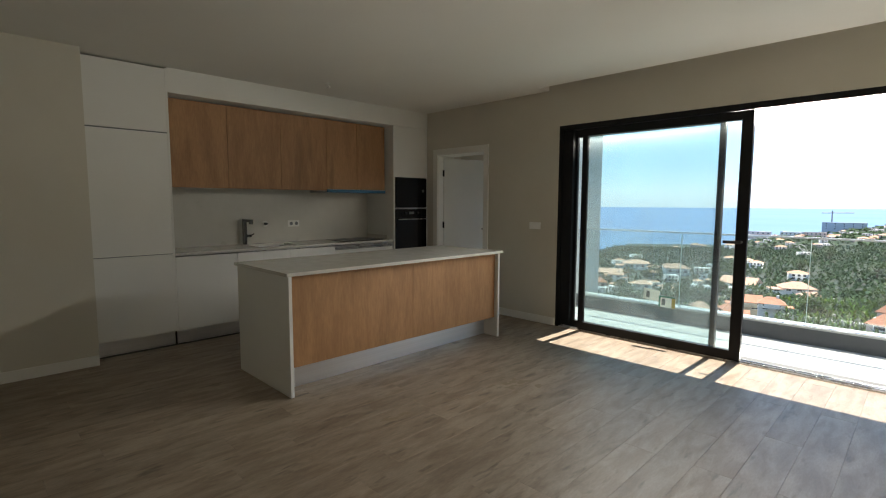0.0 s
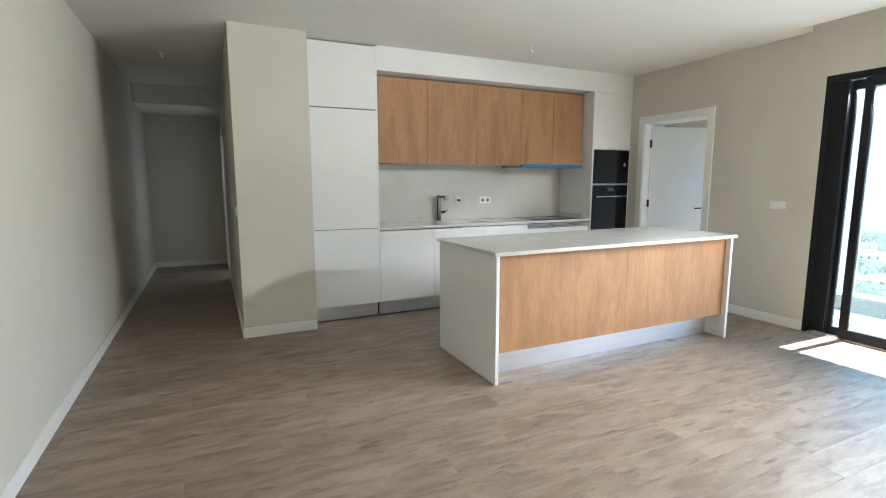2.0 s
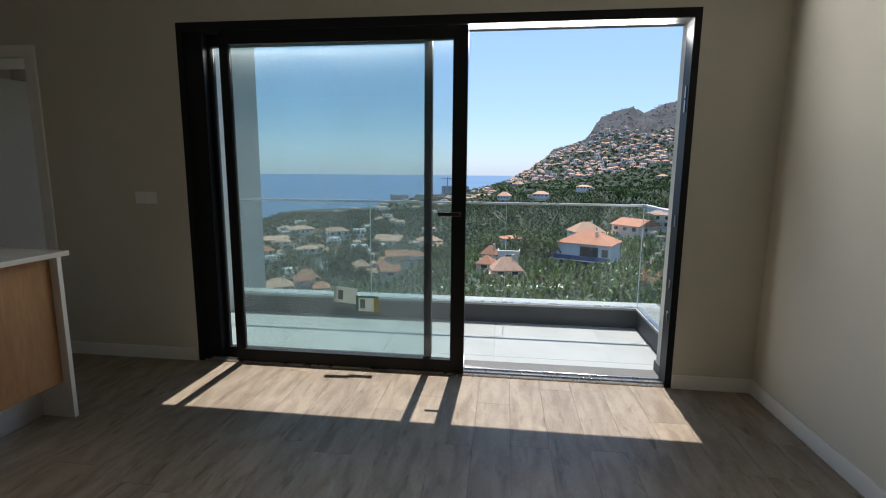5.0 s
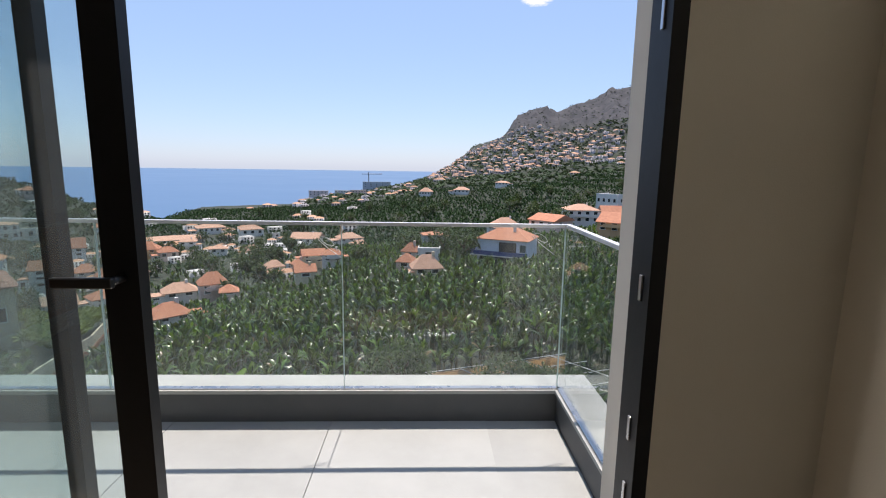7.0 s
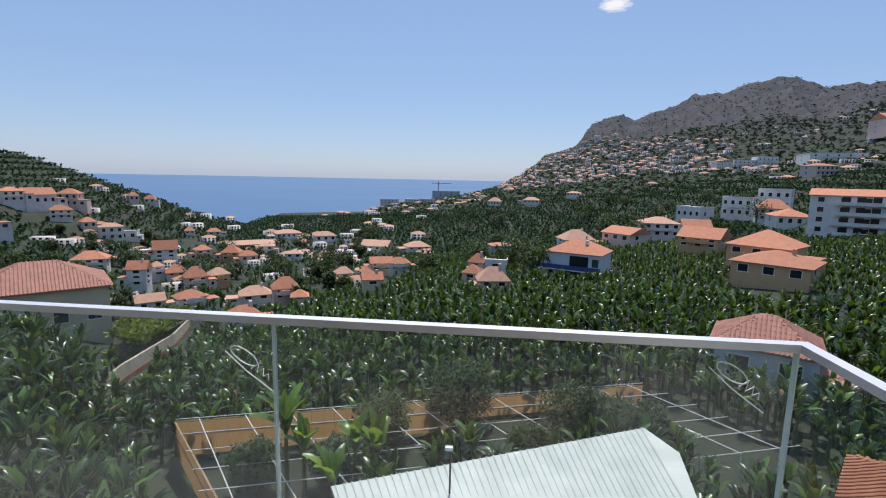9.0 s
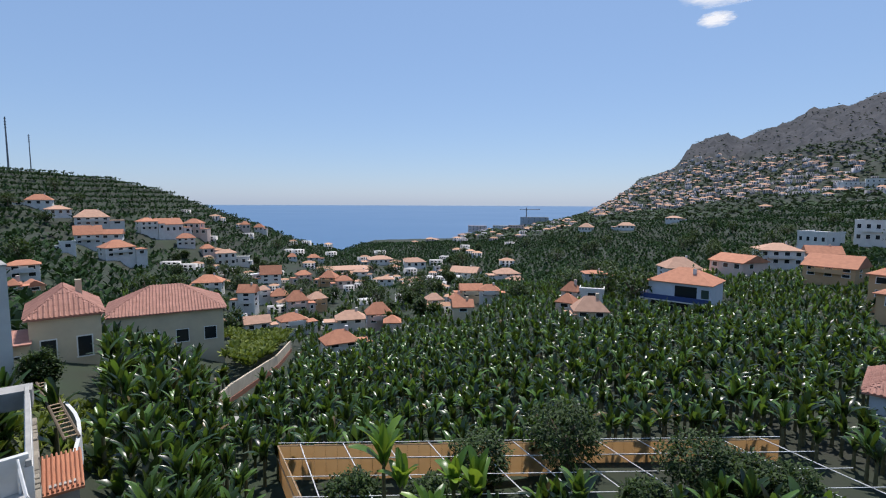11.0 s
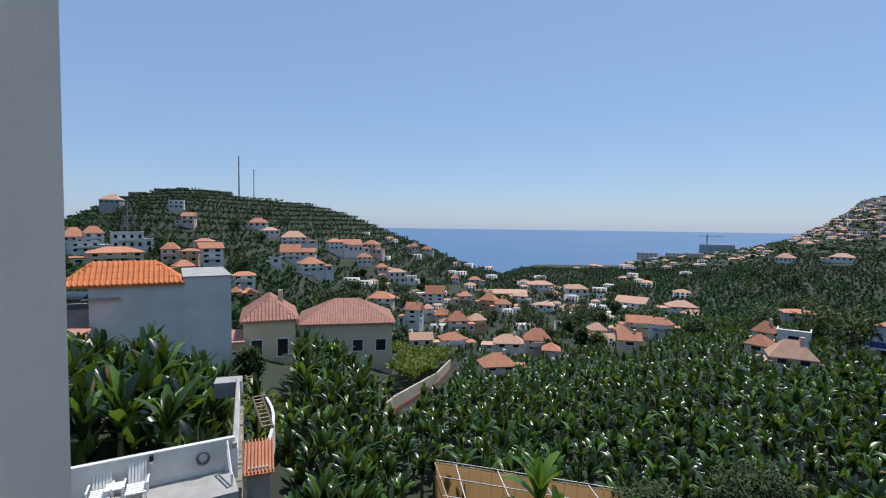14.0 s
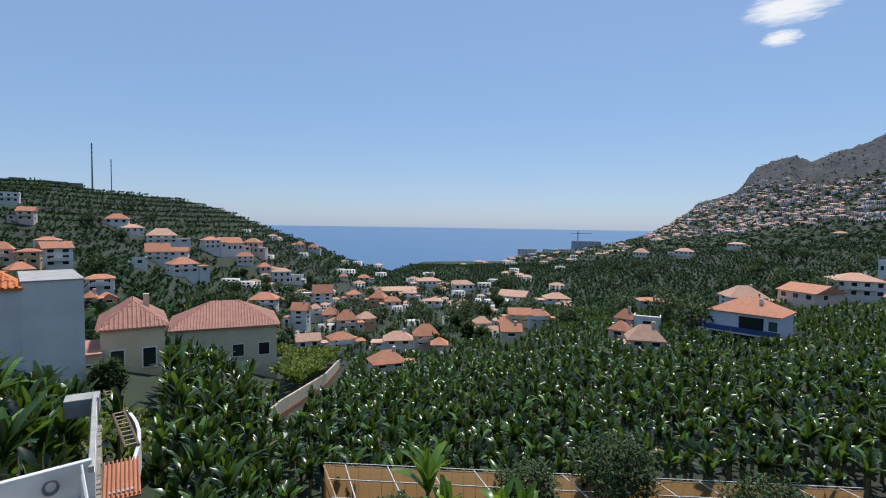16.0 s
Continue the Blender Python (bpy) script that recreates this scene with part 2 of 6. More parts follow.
def bx(x0, x1, y0, y1, z0, z1, bevel=0.0, m=None):
    return box(bmesh.new(), x0, x1, y0, y1, z0, z1, bevel, m)


def rod(bm, a, b, r0, r1=None, seg=10, caps=True):
    a, b = Vector(a), Vector(b)
    d = b - a
    m = Matrix.Translation((a + b) / 2) @ d.to_track_quat("Z", "Y").to_matrix().to_4x4()
    bmesh.ops.create_cone(bm, cap_ends=caps, segments=seg, radius1=r0, radius2=r0 if r1 is None else r1, depth=d.length, matrix=m)
    return bm


def part(name, bm, material, parent, label="", smooth=False):
    ob = new(name, finish(bm, name, material, smooth))
    ob.parent = parent
    if label:
        ob["label"] = label
    return ob


def pane(name, bm, material, parent, label=""):
    """A glass pane that lets daylight through."""
    ob = part(name, bm, material, parent, label)
    ob.visible_shadow = False
    return ob


def thing(name, loc=(0, 0, 0), rz=0.0, label="", category="", group="", kind=""):
    ob = new(name)
    ob.matrix_world = pose(*loc, 0, 0, rz)
    return tagged(ob, label, category, group, kind)


def solid(name, bm, material, label="", category="", group="", kind="structure", smooth=False):
    return tagged(new(name, finish(bm, name, material, smooth)), label, category, group, kind)


def join_boxes(*boxes):
    bm = bmesh.new()
    for b in boxes:
        box(bm, *b)
    return bm


# ---- plan of the flat ----
XK, XR, YS, HC = -2.17, 3.68, -5.75, 2.675       # kitchen front, east wall, south wall, ceiling
WX, WZ, WO = 3.205, 2.27, 0.31                   # window opening width, height, wall's outer face
DX0, DX1, DZ = -1.94, -1.11, 2.07                # inner door opening
XB = -2.78                                       # kitchen back wall
PY0, PY1, PX = -4.68, -4.04, -2.0                # pier
XC = -6.45                                       # corridor end
ZB = -0.04                                       # balcony floor

# ---- shell ----
solid("floor_slab", bx(-7.2, XR + 0.25, -7.4, WO, -0.30, -0.012), GROUT, "grey screed under the plank floor", "floor")
solid("wall_north", join_boxes((-3.2, DX0 - 0.03, 0, WO, 0, 3.0), (DX0 - 0.03, DX1 + 0.03, 0, WO, DZ + 0.03, 3.0), (DX1 + 0.03, 0, 0, WO, 0, 3.0),
      (0, WX, 0, WO, WZ, 3.0), (WX, XR + 0.25, 0, WO, 0, 3.0)), WALL, "beige painted wall with a sliding balcony door", "wall")
solid("wall_east", bx(XR, XR + 0.25, -7.4, 0, 0, 3.0), WALL, "beige painted side wall", "wall")
solid("wall_west", bx(-3.2, XB, -4.0, 0, 0, 3.0), WALL, "wall behind the kitchen units", "wall")
solid("pier", join_boxes((-6.6, -5.81, PY0, PY1 - 0.003, 0, 3.0), (-4.99, PX, PY0, PY1 - 0.003, 0, 3.0), (-5.81, -4.99, PY0 + 0.25, PY1 - 0.003, 0, 2.06), (-5.81, -4.99, PY0, PY1 - 0.003, 2.06, 3.0)), WALL, "beige painted pier beside the corridor", "wall")
solid("wall_south", bx(XC, XR, YS - 0.2, YS, 0, 3.0), WALL, "long beige painted wall running into the corridor", "wall")
solid("wall_corridor", bx(XC - 0.2, XC, YS - 0.2, PY1, 0, 3.0), WALL, "beige painted wall at the corridor's end", "wall")
solid("ceiling", join_boxes((-7.0, XR + 0.2, -7.4, -0.2, HC, HC + 0.12), (-7.0, -0.15, -0.2, 0.0, HC, HC + 0.12), (-7.0, XR + 0.2, -0.2, 0.0, HC + 0.122, HC + 0.3)), CEIL,
      "plain white ceiling with a curtain slot by the window", "ceiling")
solid("corridor_beam", bx(XC + 0.002, XC + 1.2, YS + 0.002, PY0 - 0.002, 2.42, HC - 0.002), CEIL, "lowered white ceiling at the corridor's end", "ceiling")

# skirting boards with a rounded top
SK, ST = 0.09, 0.014


def skirting(name, x0, x1, y0, y1):
    solid(name, bx(x0, x1, y0, y1, 0.0, SK, 0.004), TRIM, "white painted skirting board", "skirting board")


skirting("baseboard_1", DX1 + 0.105, -0.004, -ST, 0.001)
skirting("baseboard_2", WX + 0.004, XR - 0.001, -ST, 0.001)
skirting("baseboard_3", XR - ST, XR + 0.001, -5.73, -ST - 0.001)
skirting("baseboard_4", XC + ST, XR - ST - 0.001, YS - 0.001, YS + ST)
skirting("baseboard_5", PX - 0.001, PX + ST, PY0 - ST, PY1 - 0.004)
skirting("baseboard_6", -4.9, PX + ST, PY0 - ST, PY0 + 0.001)
skirting("baseboard_7", XC - 0.001, XC + ST, YS + ST + 0.001, PY0 - ST - 0.001)
skirting("baseboard_8", XB + 0.6, DX0 - 0.105, -ST, 0.001)

# corridor door in the pier's flank: a trimmed opening with a closed leaf
cd = thing("door_2", (-5.4, PY0, 0), 0, "white painted frame of an open doorway in the corridor", "door frame", kind="structure")
part("frame", join_boxes((-0.49, -0.40, -0.016, -0.001, 0, 2.13), (0.40, 0.49, -0.016, -0.001, 0, 2.13), (-0.40, 0.40, -0.016, -0.001, 2.05, 2.13)), TRIM, cd)
part("jamb", join_boxes((-0.409, -0.385, -0.001, 0.2, 0, 2.055), (0.385, 0.409, -0.001, 0.2, 0, 2.055), (-0.385, 0.385, -0.001, 0.2, 2.03, 2.055)), TRIM, cd)

# ---- inner door, open into the next room ----
d1 = thing("door_1", (DX0, 0.0, 0), 0, "open white painted inner door with a flat white frame", "door", kind="structure")
w = DX1 - DX0
part("frame", join_boxes((-0.03, -0.003, -0.001, WO + 0.012, 0, DZ + 0.03), (w + 0.003, w + 0.03, -0.001, WO + 0.012, 0, DZ + 0.03), (-0.003, w + 0.003, -0.001, WO + 0.012, DZ + 0.003, DZ + 0.03)), TRIM, d1)
part("architrave", join_boxes((-0.09, -0.012, -0.018, -0.002, 0, DZ + 0.085), (w + 0.012, w + 0.09, -0.018, -0.002, 0, DZ + 0.085), (-0.012, w + 0.012, -0.018, -0.002, DZ + 0.014, DZ + 0.085)), TRIM, d1)
leaf = part("leaf", bx(0, 0.80, 0, 0.04, 0.006, DZ - 0.03, 0.003), TRIM, d1, "white painted flush door leaf")
leaf.matrix_basis = pose(0.004, 0.10, 0, 0, 0, 74)
for hz in (0.25, 1.10, 1.83):
    b = bmesh.new()
    rod(b, (0.002, 0.092, hz - 0.045), (0.002, 0.092, hz + 0.045), 0.008)
    box(b, -0.002, 0.03, 0.086, 0.089, hz - 0.045, hz + 0.045)
    part("hinge", b, BLACKPL, d1, "black steel hinge")
hd = bmesh.new()
rod(hd, (0.74, -0.002, 1.03), (0.74, -0.05, 1.03), 0.009)
rod(hd, (0.75, -0.05, 1.03), (0.62, -0.05, 1.03), 0.009)
part("handle", hd, BLACKPL, leaf, "black lever handle", True)

# the room behind the inner door, with its own window to the valley
solid("wall_bedroom", join_boxes((-3.4, -3.2, WO, 1.97, 0, 3.0), (-0.66, -0.5, WO, 1.98, -0.3, 3.6),
      (-3.2, -2.3, 1.8, 1.97, 0, 3.0), (-0.72, -0.66, 1.8, 1.97, 0, 3.0), (-2.3, -0.72, 1.8, 1.97, 2.3, 3.0), (-2.3, -0.72, 1.8, 1.97, 0, 0.02)), RENDER_W, "white rendered walls of the next room", "wall")
solid("ceiling_bedroom", bx(-3.2, -0.66, WO, 1.8, 2.66, 2.8), CEIL, "white ceiling of the next room", "ceiling")
solid("floor_bedroom", bx(-3.2, -0.66, WO, 1.8, -0.30, -0.002), PLANK, "grey oak floor of the next room", "floor")
wf = thing("window_2", (-1.51, 1.85, 0), 0, "dark aluminium window of the next room", "window", kind="structure")
part("window_frame", join_boxes((-0.79, -0.73, 0, 0.07, 0.02, 2.3), (0.73, 0.79, 0, 0.07, 0.02, 2.3), (-0.73, 0.73, 0, 0.07, 2.2, 2.3), (-0.73, 0.73, 0, 0.07, 0.02, 0.09), (-0.03, 0.03, 0, 0.07, 0.09, 2.2)), BLACKALU, wf)
pane("pane", bx(-0.73, 0.73, 0.03, 0.036, 0.09, 2.2), GLASS, wf)

# ---- sliding balcony door ----
sd = thing("window_1", (0, 0, 0), 0, "anthracite aluminium sliding balcony door, half open", "sliding door", kind="structure")
FD = 0.115
part("outer_frame", join_boxes((0.0, 0.045, 0.0, FD, 0, WZ), (WX - 0.04, WX, 0.0, FD, 0, WZ), (0.045, WX - 0.04, 0.0, FD, WZ - 0.055, WZ)), BLACKALU, sd, "anthracite outer frame")
# dark panel added under the lintel to tone down its bright soffit
part("soffit_shade_panel", bx(0.002, WX - 0.002, FD + 0.001, WO + 0.002, WZ - 0.018, WZ - 0.002), KERB_D, sd, "added dark panel toning down the soffit over the door")
part("jamb_liner", join_boxes((0.045, 0.17, 0.012, FD, 0.03, WZ - 0.055)), BLACKALU, sd)
part("threshold", join_boxes((0.045, WX - 0.04, 0.0, FD, -0.03, 0.012), (0.045, WX - 0.04, 0.025, 0.031, 0.012, 0.022), (0.045, WX - 0.04, 0.082, 0.088, 0.012, 0.022)), STEEL, sd, "grey aluminium threshold with two tracks")


def door_panel(name, x0, x1, y0, y1, sl, sr, bot, top, z0, z1, label):
    p = part(name, join_boxes((x0, x0 + sl, y0, y1, z0, z1), (x1 - sr, x1, y0, y1, z0, z1), (x0 + sl, x1 - sr, y0, y1, z0, z0 + bot), (x0 + sl, x1 - sr, y0, y1, z1 - top, z1)), BLACKALU, sd, label)
    ym = (y0 + y1) / 2
    pane("pane", bx(x0 + sl - 0.004, x1 - sr + 0.004, ym - 0.004, ym + 0.004, z0 + bot - 0.004, z1 - top + 0.004), GLASS, p, "clear tinted glass pane")
    part("gasket", join_boxes((x0 + sl, x0 + sl + 0.006, y0 + 0.008, y1 - 0.008, z0 + bot, z1 - top), (x1 - sr - 0.006, x1 - sr, y0 + 0.008, y1 - 0.008, z0 + bot, z1 - top)), GASKET, p)
    return p


slide = door_panel("sliding_panel", 0.285, 1.885, 0.008, 0.052, 0.055, 0.085, 0.085, 0.075, 0.014, WZ - 0.06, "sliding glass panel pushed open")
door_panel("fixed_panel", 0.14, 1.66, 0.062, 0.106, 0.055, 0.045, 0.075, 0.075, 0.014, WZ - 0.06, "fixed glass panel")
hb = bmesh.new()
rod(hb, (1.845, 0.008, 1.08), (1.845, -0.045, 1.08), 0.011)
box(hb, 1.715, 1.858, -0.058, -0.04, 1.067, 1.093, 0.005)
part("handle", hb, BLACKPL, slide, "black lever handle", True)
for z in (0.42, 0.62, 1.02, 1.70, 1.78):
    part("lock_keep", bx(WX - 0.046, WX - 0.04, 0.036, 0.05, z, z + 0.07, 0.002), STEEL, sd, "steel locking plate")

# paper stickers on the fixed pane
for i, (x, z, rot) in enumerate(((1.06, 0.50, 6), (1.215, 0.445, 0))):
    s = thing("glass_label", (x, 0.0795, z), 0, "crinkled paper manufacturer's label stuck on the door glass", "label", "labels on the glass")
    part("paper", bx(-0.08, 0.08, -0.0012, 0, -0.055, 0.055, 0, pose(0, 0, 0, 0, rot, 0)), LABELW, s)
    part("print_band", bx(-0.08, -0.062, -0.002, -0.0013, -0.055, 0.055, 0, pose(0, 0, 0, 0, rot, 0)), LABELG if i else LABELW, s)
    if i:
        part("print_band", bx(-0.062, 0.08, -0.002, -0.0013, 0.04, 0.055), LABELG, s)
        part("print_band", bx(0.045, 0.08, -0.002, -0.0013, -0.055, 0.04), LABELY, s)
    part("print_block", bx(-0.05, -0.015, -0.002, -0.0013, -0.035, 0.03, 0, pose(0, 0, 0, 0, rot, 0)), INK_AND_SHADE, s)

# ---- balcony ----
BX0, BX1, BY1 = -0.5, 3.335, 1.345
solid("balcony_slab", bx(BX0, BX1 + 0.21, WO, BY1 + 0.20, -0.34, ZB - 0.011), GROUT_L, "rendered concrete balcony slab", "balcony")
solid("kerb", join_boxes((BX0, BX1 + 0.20, BY1, BY1 + 0.18, ZB - 0.2, 0.125), (BX1, BX1 + 0.20, WO, BY1, ZB - 0.2, 0.125)), KERB_D, "dark grey tiled kerb round the balcony", "kerb")
solid("coping", join_boxes((BX0, BX1 + 0.22, BY1 - 0.012, BY1 + 0.20, 0.1255, 0.145), (BX1 - 0.012, BX1 + 0.22, WO, BY1 - 0.012, 0.1255, 0.145)), CAP, "pale stone coping on the balcony kerb", "coping")
solid("door_reveal_kerb", bx(WX - 0.012, WX, FD, WO + 0.012, ZB, 0.06), KERB_D, "grey skirting tile on the door reveal", "skirting board")

bf = thing("balcony_floor", (0, 0, 0), 0, "pale grey porcelain tiles on the balcony", "floor", kind="structure")
tl_ = finish(bx(0.0015, 0.8585, 0.0015, 0.8585, -0.010, 0.0, 0.0012), "tile", TILE_G)
for i in range(5):
    for j in range(2):
        o = new("tile", tl_)
        o.parent = bf
        o.location = (-0.5 + 0.86 * i - (0.465 if i == 4 else 0.0), BY1 - 0.86 * (j + 1), ZB - (0.001 if i == 4 else 0.0))
bal = thing("glass_balustrade", (0, 0, 0), 0, "frameless glass balustrade with a slim aluminium handrail", "balustrade")
GY, GX, RZ = BY1 + 0.02, BX1 + 0.02, 1.074
for a, b in ((BX0 + 0.01, 0.88), (0.892, 2.145), (2.157, GX - 0.012)):
    pane("glass_panel", bx(a, b, GY - 0.008, GY + 0.008, 0.14, RZ - 0.015), RAILGLASS, bal, "clear laminated glass panel")
EDGE = mat("pale_green_glass_edge", (0.62, 0.74, 0.70), (0.52, 0.66, 0.62), 6, 0.3)
for a in (0.884, 2.149, GX - 0.016):
    part("glass_edge", bx(a, a + 0.004, GY - 0.0085, GY + 0.0085, 0.153, RZ - 0.019), EDGE, bal, "polished pale green glass edge")
pane("glass_panel", bx(GX - 0.008, GX + 0.008, WO + 0.02, GY - 0.01, 0.14, RZ - 0.015), RAILGLASS, bal, "clear laminated glass panel")
part("handrail", join_boxes((BX0 + 0.005, GX + 0.014, GY - 0.014, GY + 0.014, RZ - 0.018, RZ), (GX - 0.014, GX + 0.014, WO + 0.01, GY - 0.014, RZ - 0.018, RZ)), RAILALU, bal, "brushed aluminium handrail")
part("base_channel", join_boxes((BX0 + 0.01, GX, GY - 0.016, GY + 0.016, 0.1455, 0.152), (GX - 0.016, GX + 0.016, WO + 0.02, GY, 0.1455, 0.152)), STEEL, bal)


def scribble(x, z):
    """A looping chalk mark, as the fitters leave on glass."""
    cu = bpy.data.curves.new("chalk_mark", "CURVE")
    cu.dimensions, cu.bevel_depth = "3D", 0.0016
    lean = radians(-32)
    for run in ([(0.050 * math.cos(a) - 0.01, 0.020 * math.sin(a) + 0.034) for a in np.linspace(2.6, 9.3, 18)],
                [(0.03 + 0.011 * i, 0.012 + 0.034 * (i % 2) * (1 - 0.1 * i)) for i in range(7)], [(-0.07, 0.012), (0.02, -0.004), (0.13, -0.012)]):
        run = [(u * math.cos(lean) - v * math.sin(lean), u * math.sin(lean) + v * math.cos(lean)) for u, v in run]
        sp = cu.splines.new("POLY")
        sp.points.add(len(run) - 1)
        for p, (u, v) in zip(sp.points, run):
            p.co = (u * 0.78, 0, v * 0.78, 1)
    ob = new("chalk_mark", cu)
    ob.location = (x, GY - 0.0105, z)
    me = bpy.data.meshes.new_from_object(ob)
    bpy.data.objects.remove(ob)
    me.materials.append(CHALK)
    o2 = tagged(new("chalk_mark", me), "white fitters' marker scribble on the balustrade glass", "marking", "marks on the glass")
    o2.location = (x, GY - 0.0105, z)


scribble(2.07, 0.945)
scribble(3.20, 0.975)

# ---- kitchen ----
KT, CT = 0.145, 0.915          # kick height, worktop top
NZ0, NZ1 = 1.56, 2.445         # wall units' underside, niche's head


def handleless_front(parent, y0, y1, z0, z1, x, material=WHITE, name="door"):
    return part(name, bx(x - 0.019, x, y0 + 0.0015, y1 - 0.0015, z0, z1, 0.0015), material, parent)


# tall unit with three fronts
tu = thing("tall_cabinet", (0, 0, 0), 0, "white handleless tall larder cabinet with three fronts", "cabinet")
ty0, ty1 = PY1, -3.375
part("body", bx(XB + 0.01, XK - 0.022, ty0 + 0.002, ty1 - 0.001, KT, HC - 0.012), WHITE, tu)
# dark sheet painting the shade that shows between the tall fronts
part("gap_shade_sheet", bx(XK - 0.0218, XK - 0.0192, ty0 + 0.002, ty1 - 0.001, KT, HC - 0.02), INK_AND_SHADE, tu, "dark sheet painting shade into the gaps between the fronts")
for z0, z1 in ((KT, 0.908), (0.915, 2.055), (2.072, HC - 0.02)):
    handleless_front(tu, ty0, ty1, z0, z1, XK)
part("side_panel", bx(XB + 0.01, XK + 0.002, ty1 - 0.001, ty1 + 0.018, KT, HC - 0.012), WHITE, tu)
part("grip_rail", bx(XK - 0.019, XK - 0.012, ty0 + 0.003, ty1 - 0.003, 2.0555, 2.0615), ALU, tu)
part("kick_plate", bx(XK - 0.07, XK - 0.058, ty0 + 0.002, ty1, 0.001, KT - 0.002), ALU, tu, "aluminium kick plate")

# bulkhead and oven column
solid("bulkhead", join_boxes((XB, XK, ty1 + 0.019, 0.0, NZ1, HC)), WHITE, "white panelled bulkhead over the wall units", "bulkhead")
oc = thing("oven_cabinet", (0, 0, 0), 0, "white tall cabinet housing two built-in ovens", "cabinet")
oy0, oy1 = -0.625, -0.004
part("side_panel", bx(XB + 0.002, XK, oy0, oy0 + 0.022, 0.001, NZ1 - 0.002), WHITE, oc)
part("side_panel", bx(XB + 0.002, XK, oy1 - 0.022, oy1, 0.001, NZ1 - 0.002), WHITE, oc)
part("body", bx(XB + 0.002, XK - 0.03, oy0 + 0.023, oy1 - 0.023, KT, NZ1 - 0.003), WHITE, oc)
part("door", bx(XK - 0.02, XK, oy0 + 0.023, oy1 - 0.023, 1.765, NZ1 - 0.003, 0.0015), WHITE, oc)
part("door", bx(XK - 0.02, XK, oy0 + 0.023, oy1 - 0.023, KT, 0.735, 0.0015), WHITE, oc)
part("kick_plate", bx(XK - 0.07, XK - 0.058, oy0 + 0.023, oy1 - 0.023, 0.001, KT - 0.002), ALU, oc)
mw = thing("built_in_microwave", (0, 0, 0), 0, "black glass built-in compact microwave oven", "microwave")
part("body", bx(XK - 0.028, XK - 0.004, oy0 + 0.024, oy1 - 0.024, 1.345, 1.762), BLACKPL, mw)
part("door_glass", bx(XK - 0.0035, XK + 0.014, oy0 + 0.028, oy1 - 0.15, 1.352, 1.752, 0.002), BLACKGLASS, mw)
part("control_panel", bx(XK - 0.0035, XK + 0.014, oy1 - 0.148, oy1 - 0.028, 1.352, 1.752, 0.002), BLACKGLASS, mw)
part("display", bx(XK + 0.0145, XK + 0.016, oy1 - 0.115, oy1 - 0.075, 1.56, 1.60), INK_AND_SHADE, mw)
part("trim_strip", bx(XK - 0.003, XK + 0.017, oy0 + 0.024, oy1 - 0.024, 1.328, 1.344), STEEL, mw, "steel trim strip")
ov = thing("built_in_oven", (0, 0, 0), 0, "black glass built-in oven with a bar handle", "oven")
part("body", bx(XK - 0.028, XK - 0.004, oy0 + 0.024, oy1 - 0.024, 0.738, 1.326), BLACKPL, ov)
part("control_panel", bx(XK - 0.0035, XK + 0.014, oy0 + 0.028, oy1 - 0.028, 1.215, 1.324, 0.002), BLACKGLASS, ov)
part("door", bx(XK - 0.0035, XK + 0.014, oy0 + 0.028, oy1 - 0.028, 0.742, 1.208, 0.002), BLACKGLASS, ov)
hb = bmesh.new()
rod(hb, (XK + 0.05, oy0 + 0.05, 1.185), (XK + 0.05, oy1 - 0.05, 1.185), 0.008)
for y in (oy0 + 0.09, oy1 - 0.09):
    rod(hb, (XK + 0.013, y, 1.185), (XK + 0.05, y, 1.185), 0.006)
part("handle", hb, STEEL, ov, "steel bar handle", True)
part("display", bx(XK + 0.0145, XK + 0.016, -0.36, -0.27, 1.255, 1.29), INK_AND_SHADE, ov)
for y in (-0.42, -0.20):
    kb = bmesh.new()
    rod(kb, (XK + 0.014, y, 1.27), (XK + 0.034, y, 1.27), 0.018, 0.016, 16)
    part("knob", kb, BLACKPL, ov)

# base units, worktop, splashback
ys = [-3.355, -2.755, -2.155, -1.555, -0.647]
for i in range(4):
    bu = thing("base_cabinet", (0, 0, 0), 0, "white handleless kitchen base cabinet under the worktop", "cabinet", "kitchen base units")
    a, b = ys[i], ys[i + 1]
    part("body", bx(XB + 0.01, XK - 0.022, a + 0.001, b - 0.001, KT, 0.86), WHITE, bu)
    # painted gap shade behind the base fronts
    part("gap_shade_sheet", bx(XK - 0.0218, XK - 0.0192, a + 0.001, b - 0.001, KT, 0.86), INK_AND_SHADE, bu, "dark sheet painting shade into the gaps between the fronts")
    if i < 3:
        handleless_front(bu, a, b, KT, 0.875, XK)
    else:
        handleless_front(bu, a, b, KT, 0.50, XK, name="drawer_front")
        handleless_front(bu, a, b, 0.505, 0.825, XK, name="drawer_front")
        for k in range(3):
            part("vent_slat", bx(XK - 0.012, XK - 0.001, a + 0.004, b - 0.004, 0.832 + 0.017 * k, 0.842 + 0.017 * k), STEEL, bu, "slim steel ventilation slat")
    part("kick_plate", bx(XK - 0.07, XK - 0.058, a, b, 0.001, KT - 0.002), ALU, bu, "aluminium kick plate")
SY0, SY1, SX0, SX1 = -2.46, -1.98, -2.66, -2.28
wt = solid("worktop", join_boxes((XB + 0.001, SX0, ys[0], ys[4] - 0.001, 0.888, CT), (SX1, XK + 0.012, ys[0], ys[4] - 0.001, 0.888, CT),
      (SX0, SX1, ys[0], SY0, 0.888, CT), (SX0, SX1, SY1, ys[4] - 0.001, 0.888, CT)), STONE, "pale quartz kitchen worktop with a sink cut-out", "worktop", kind="object")
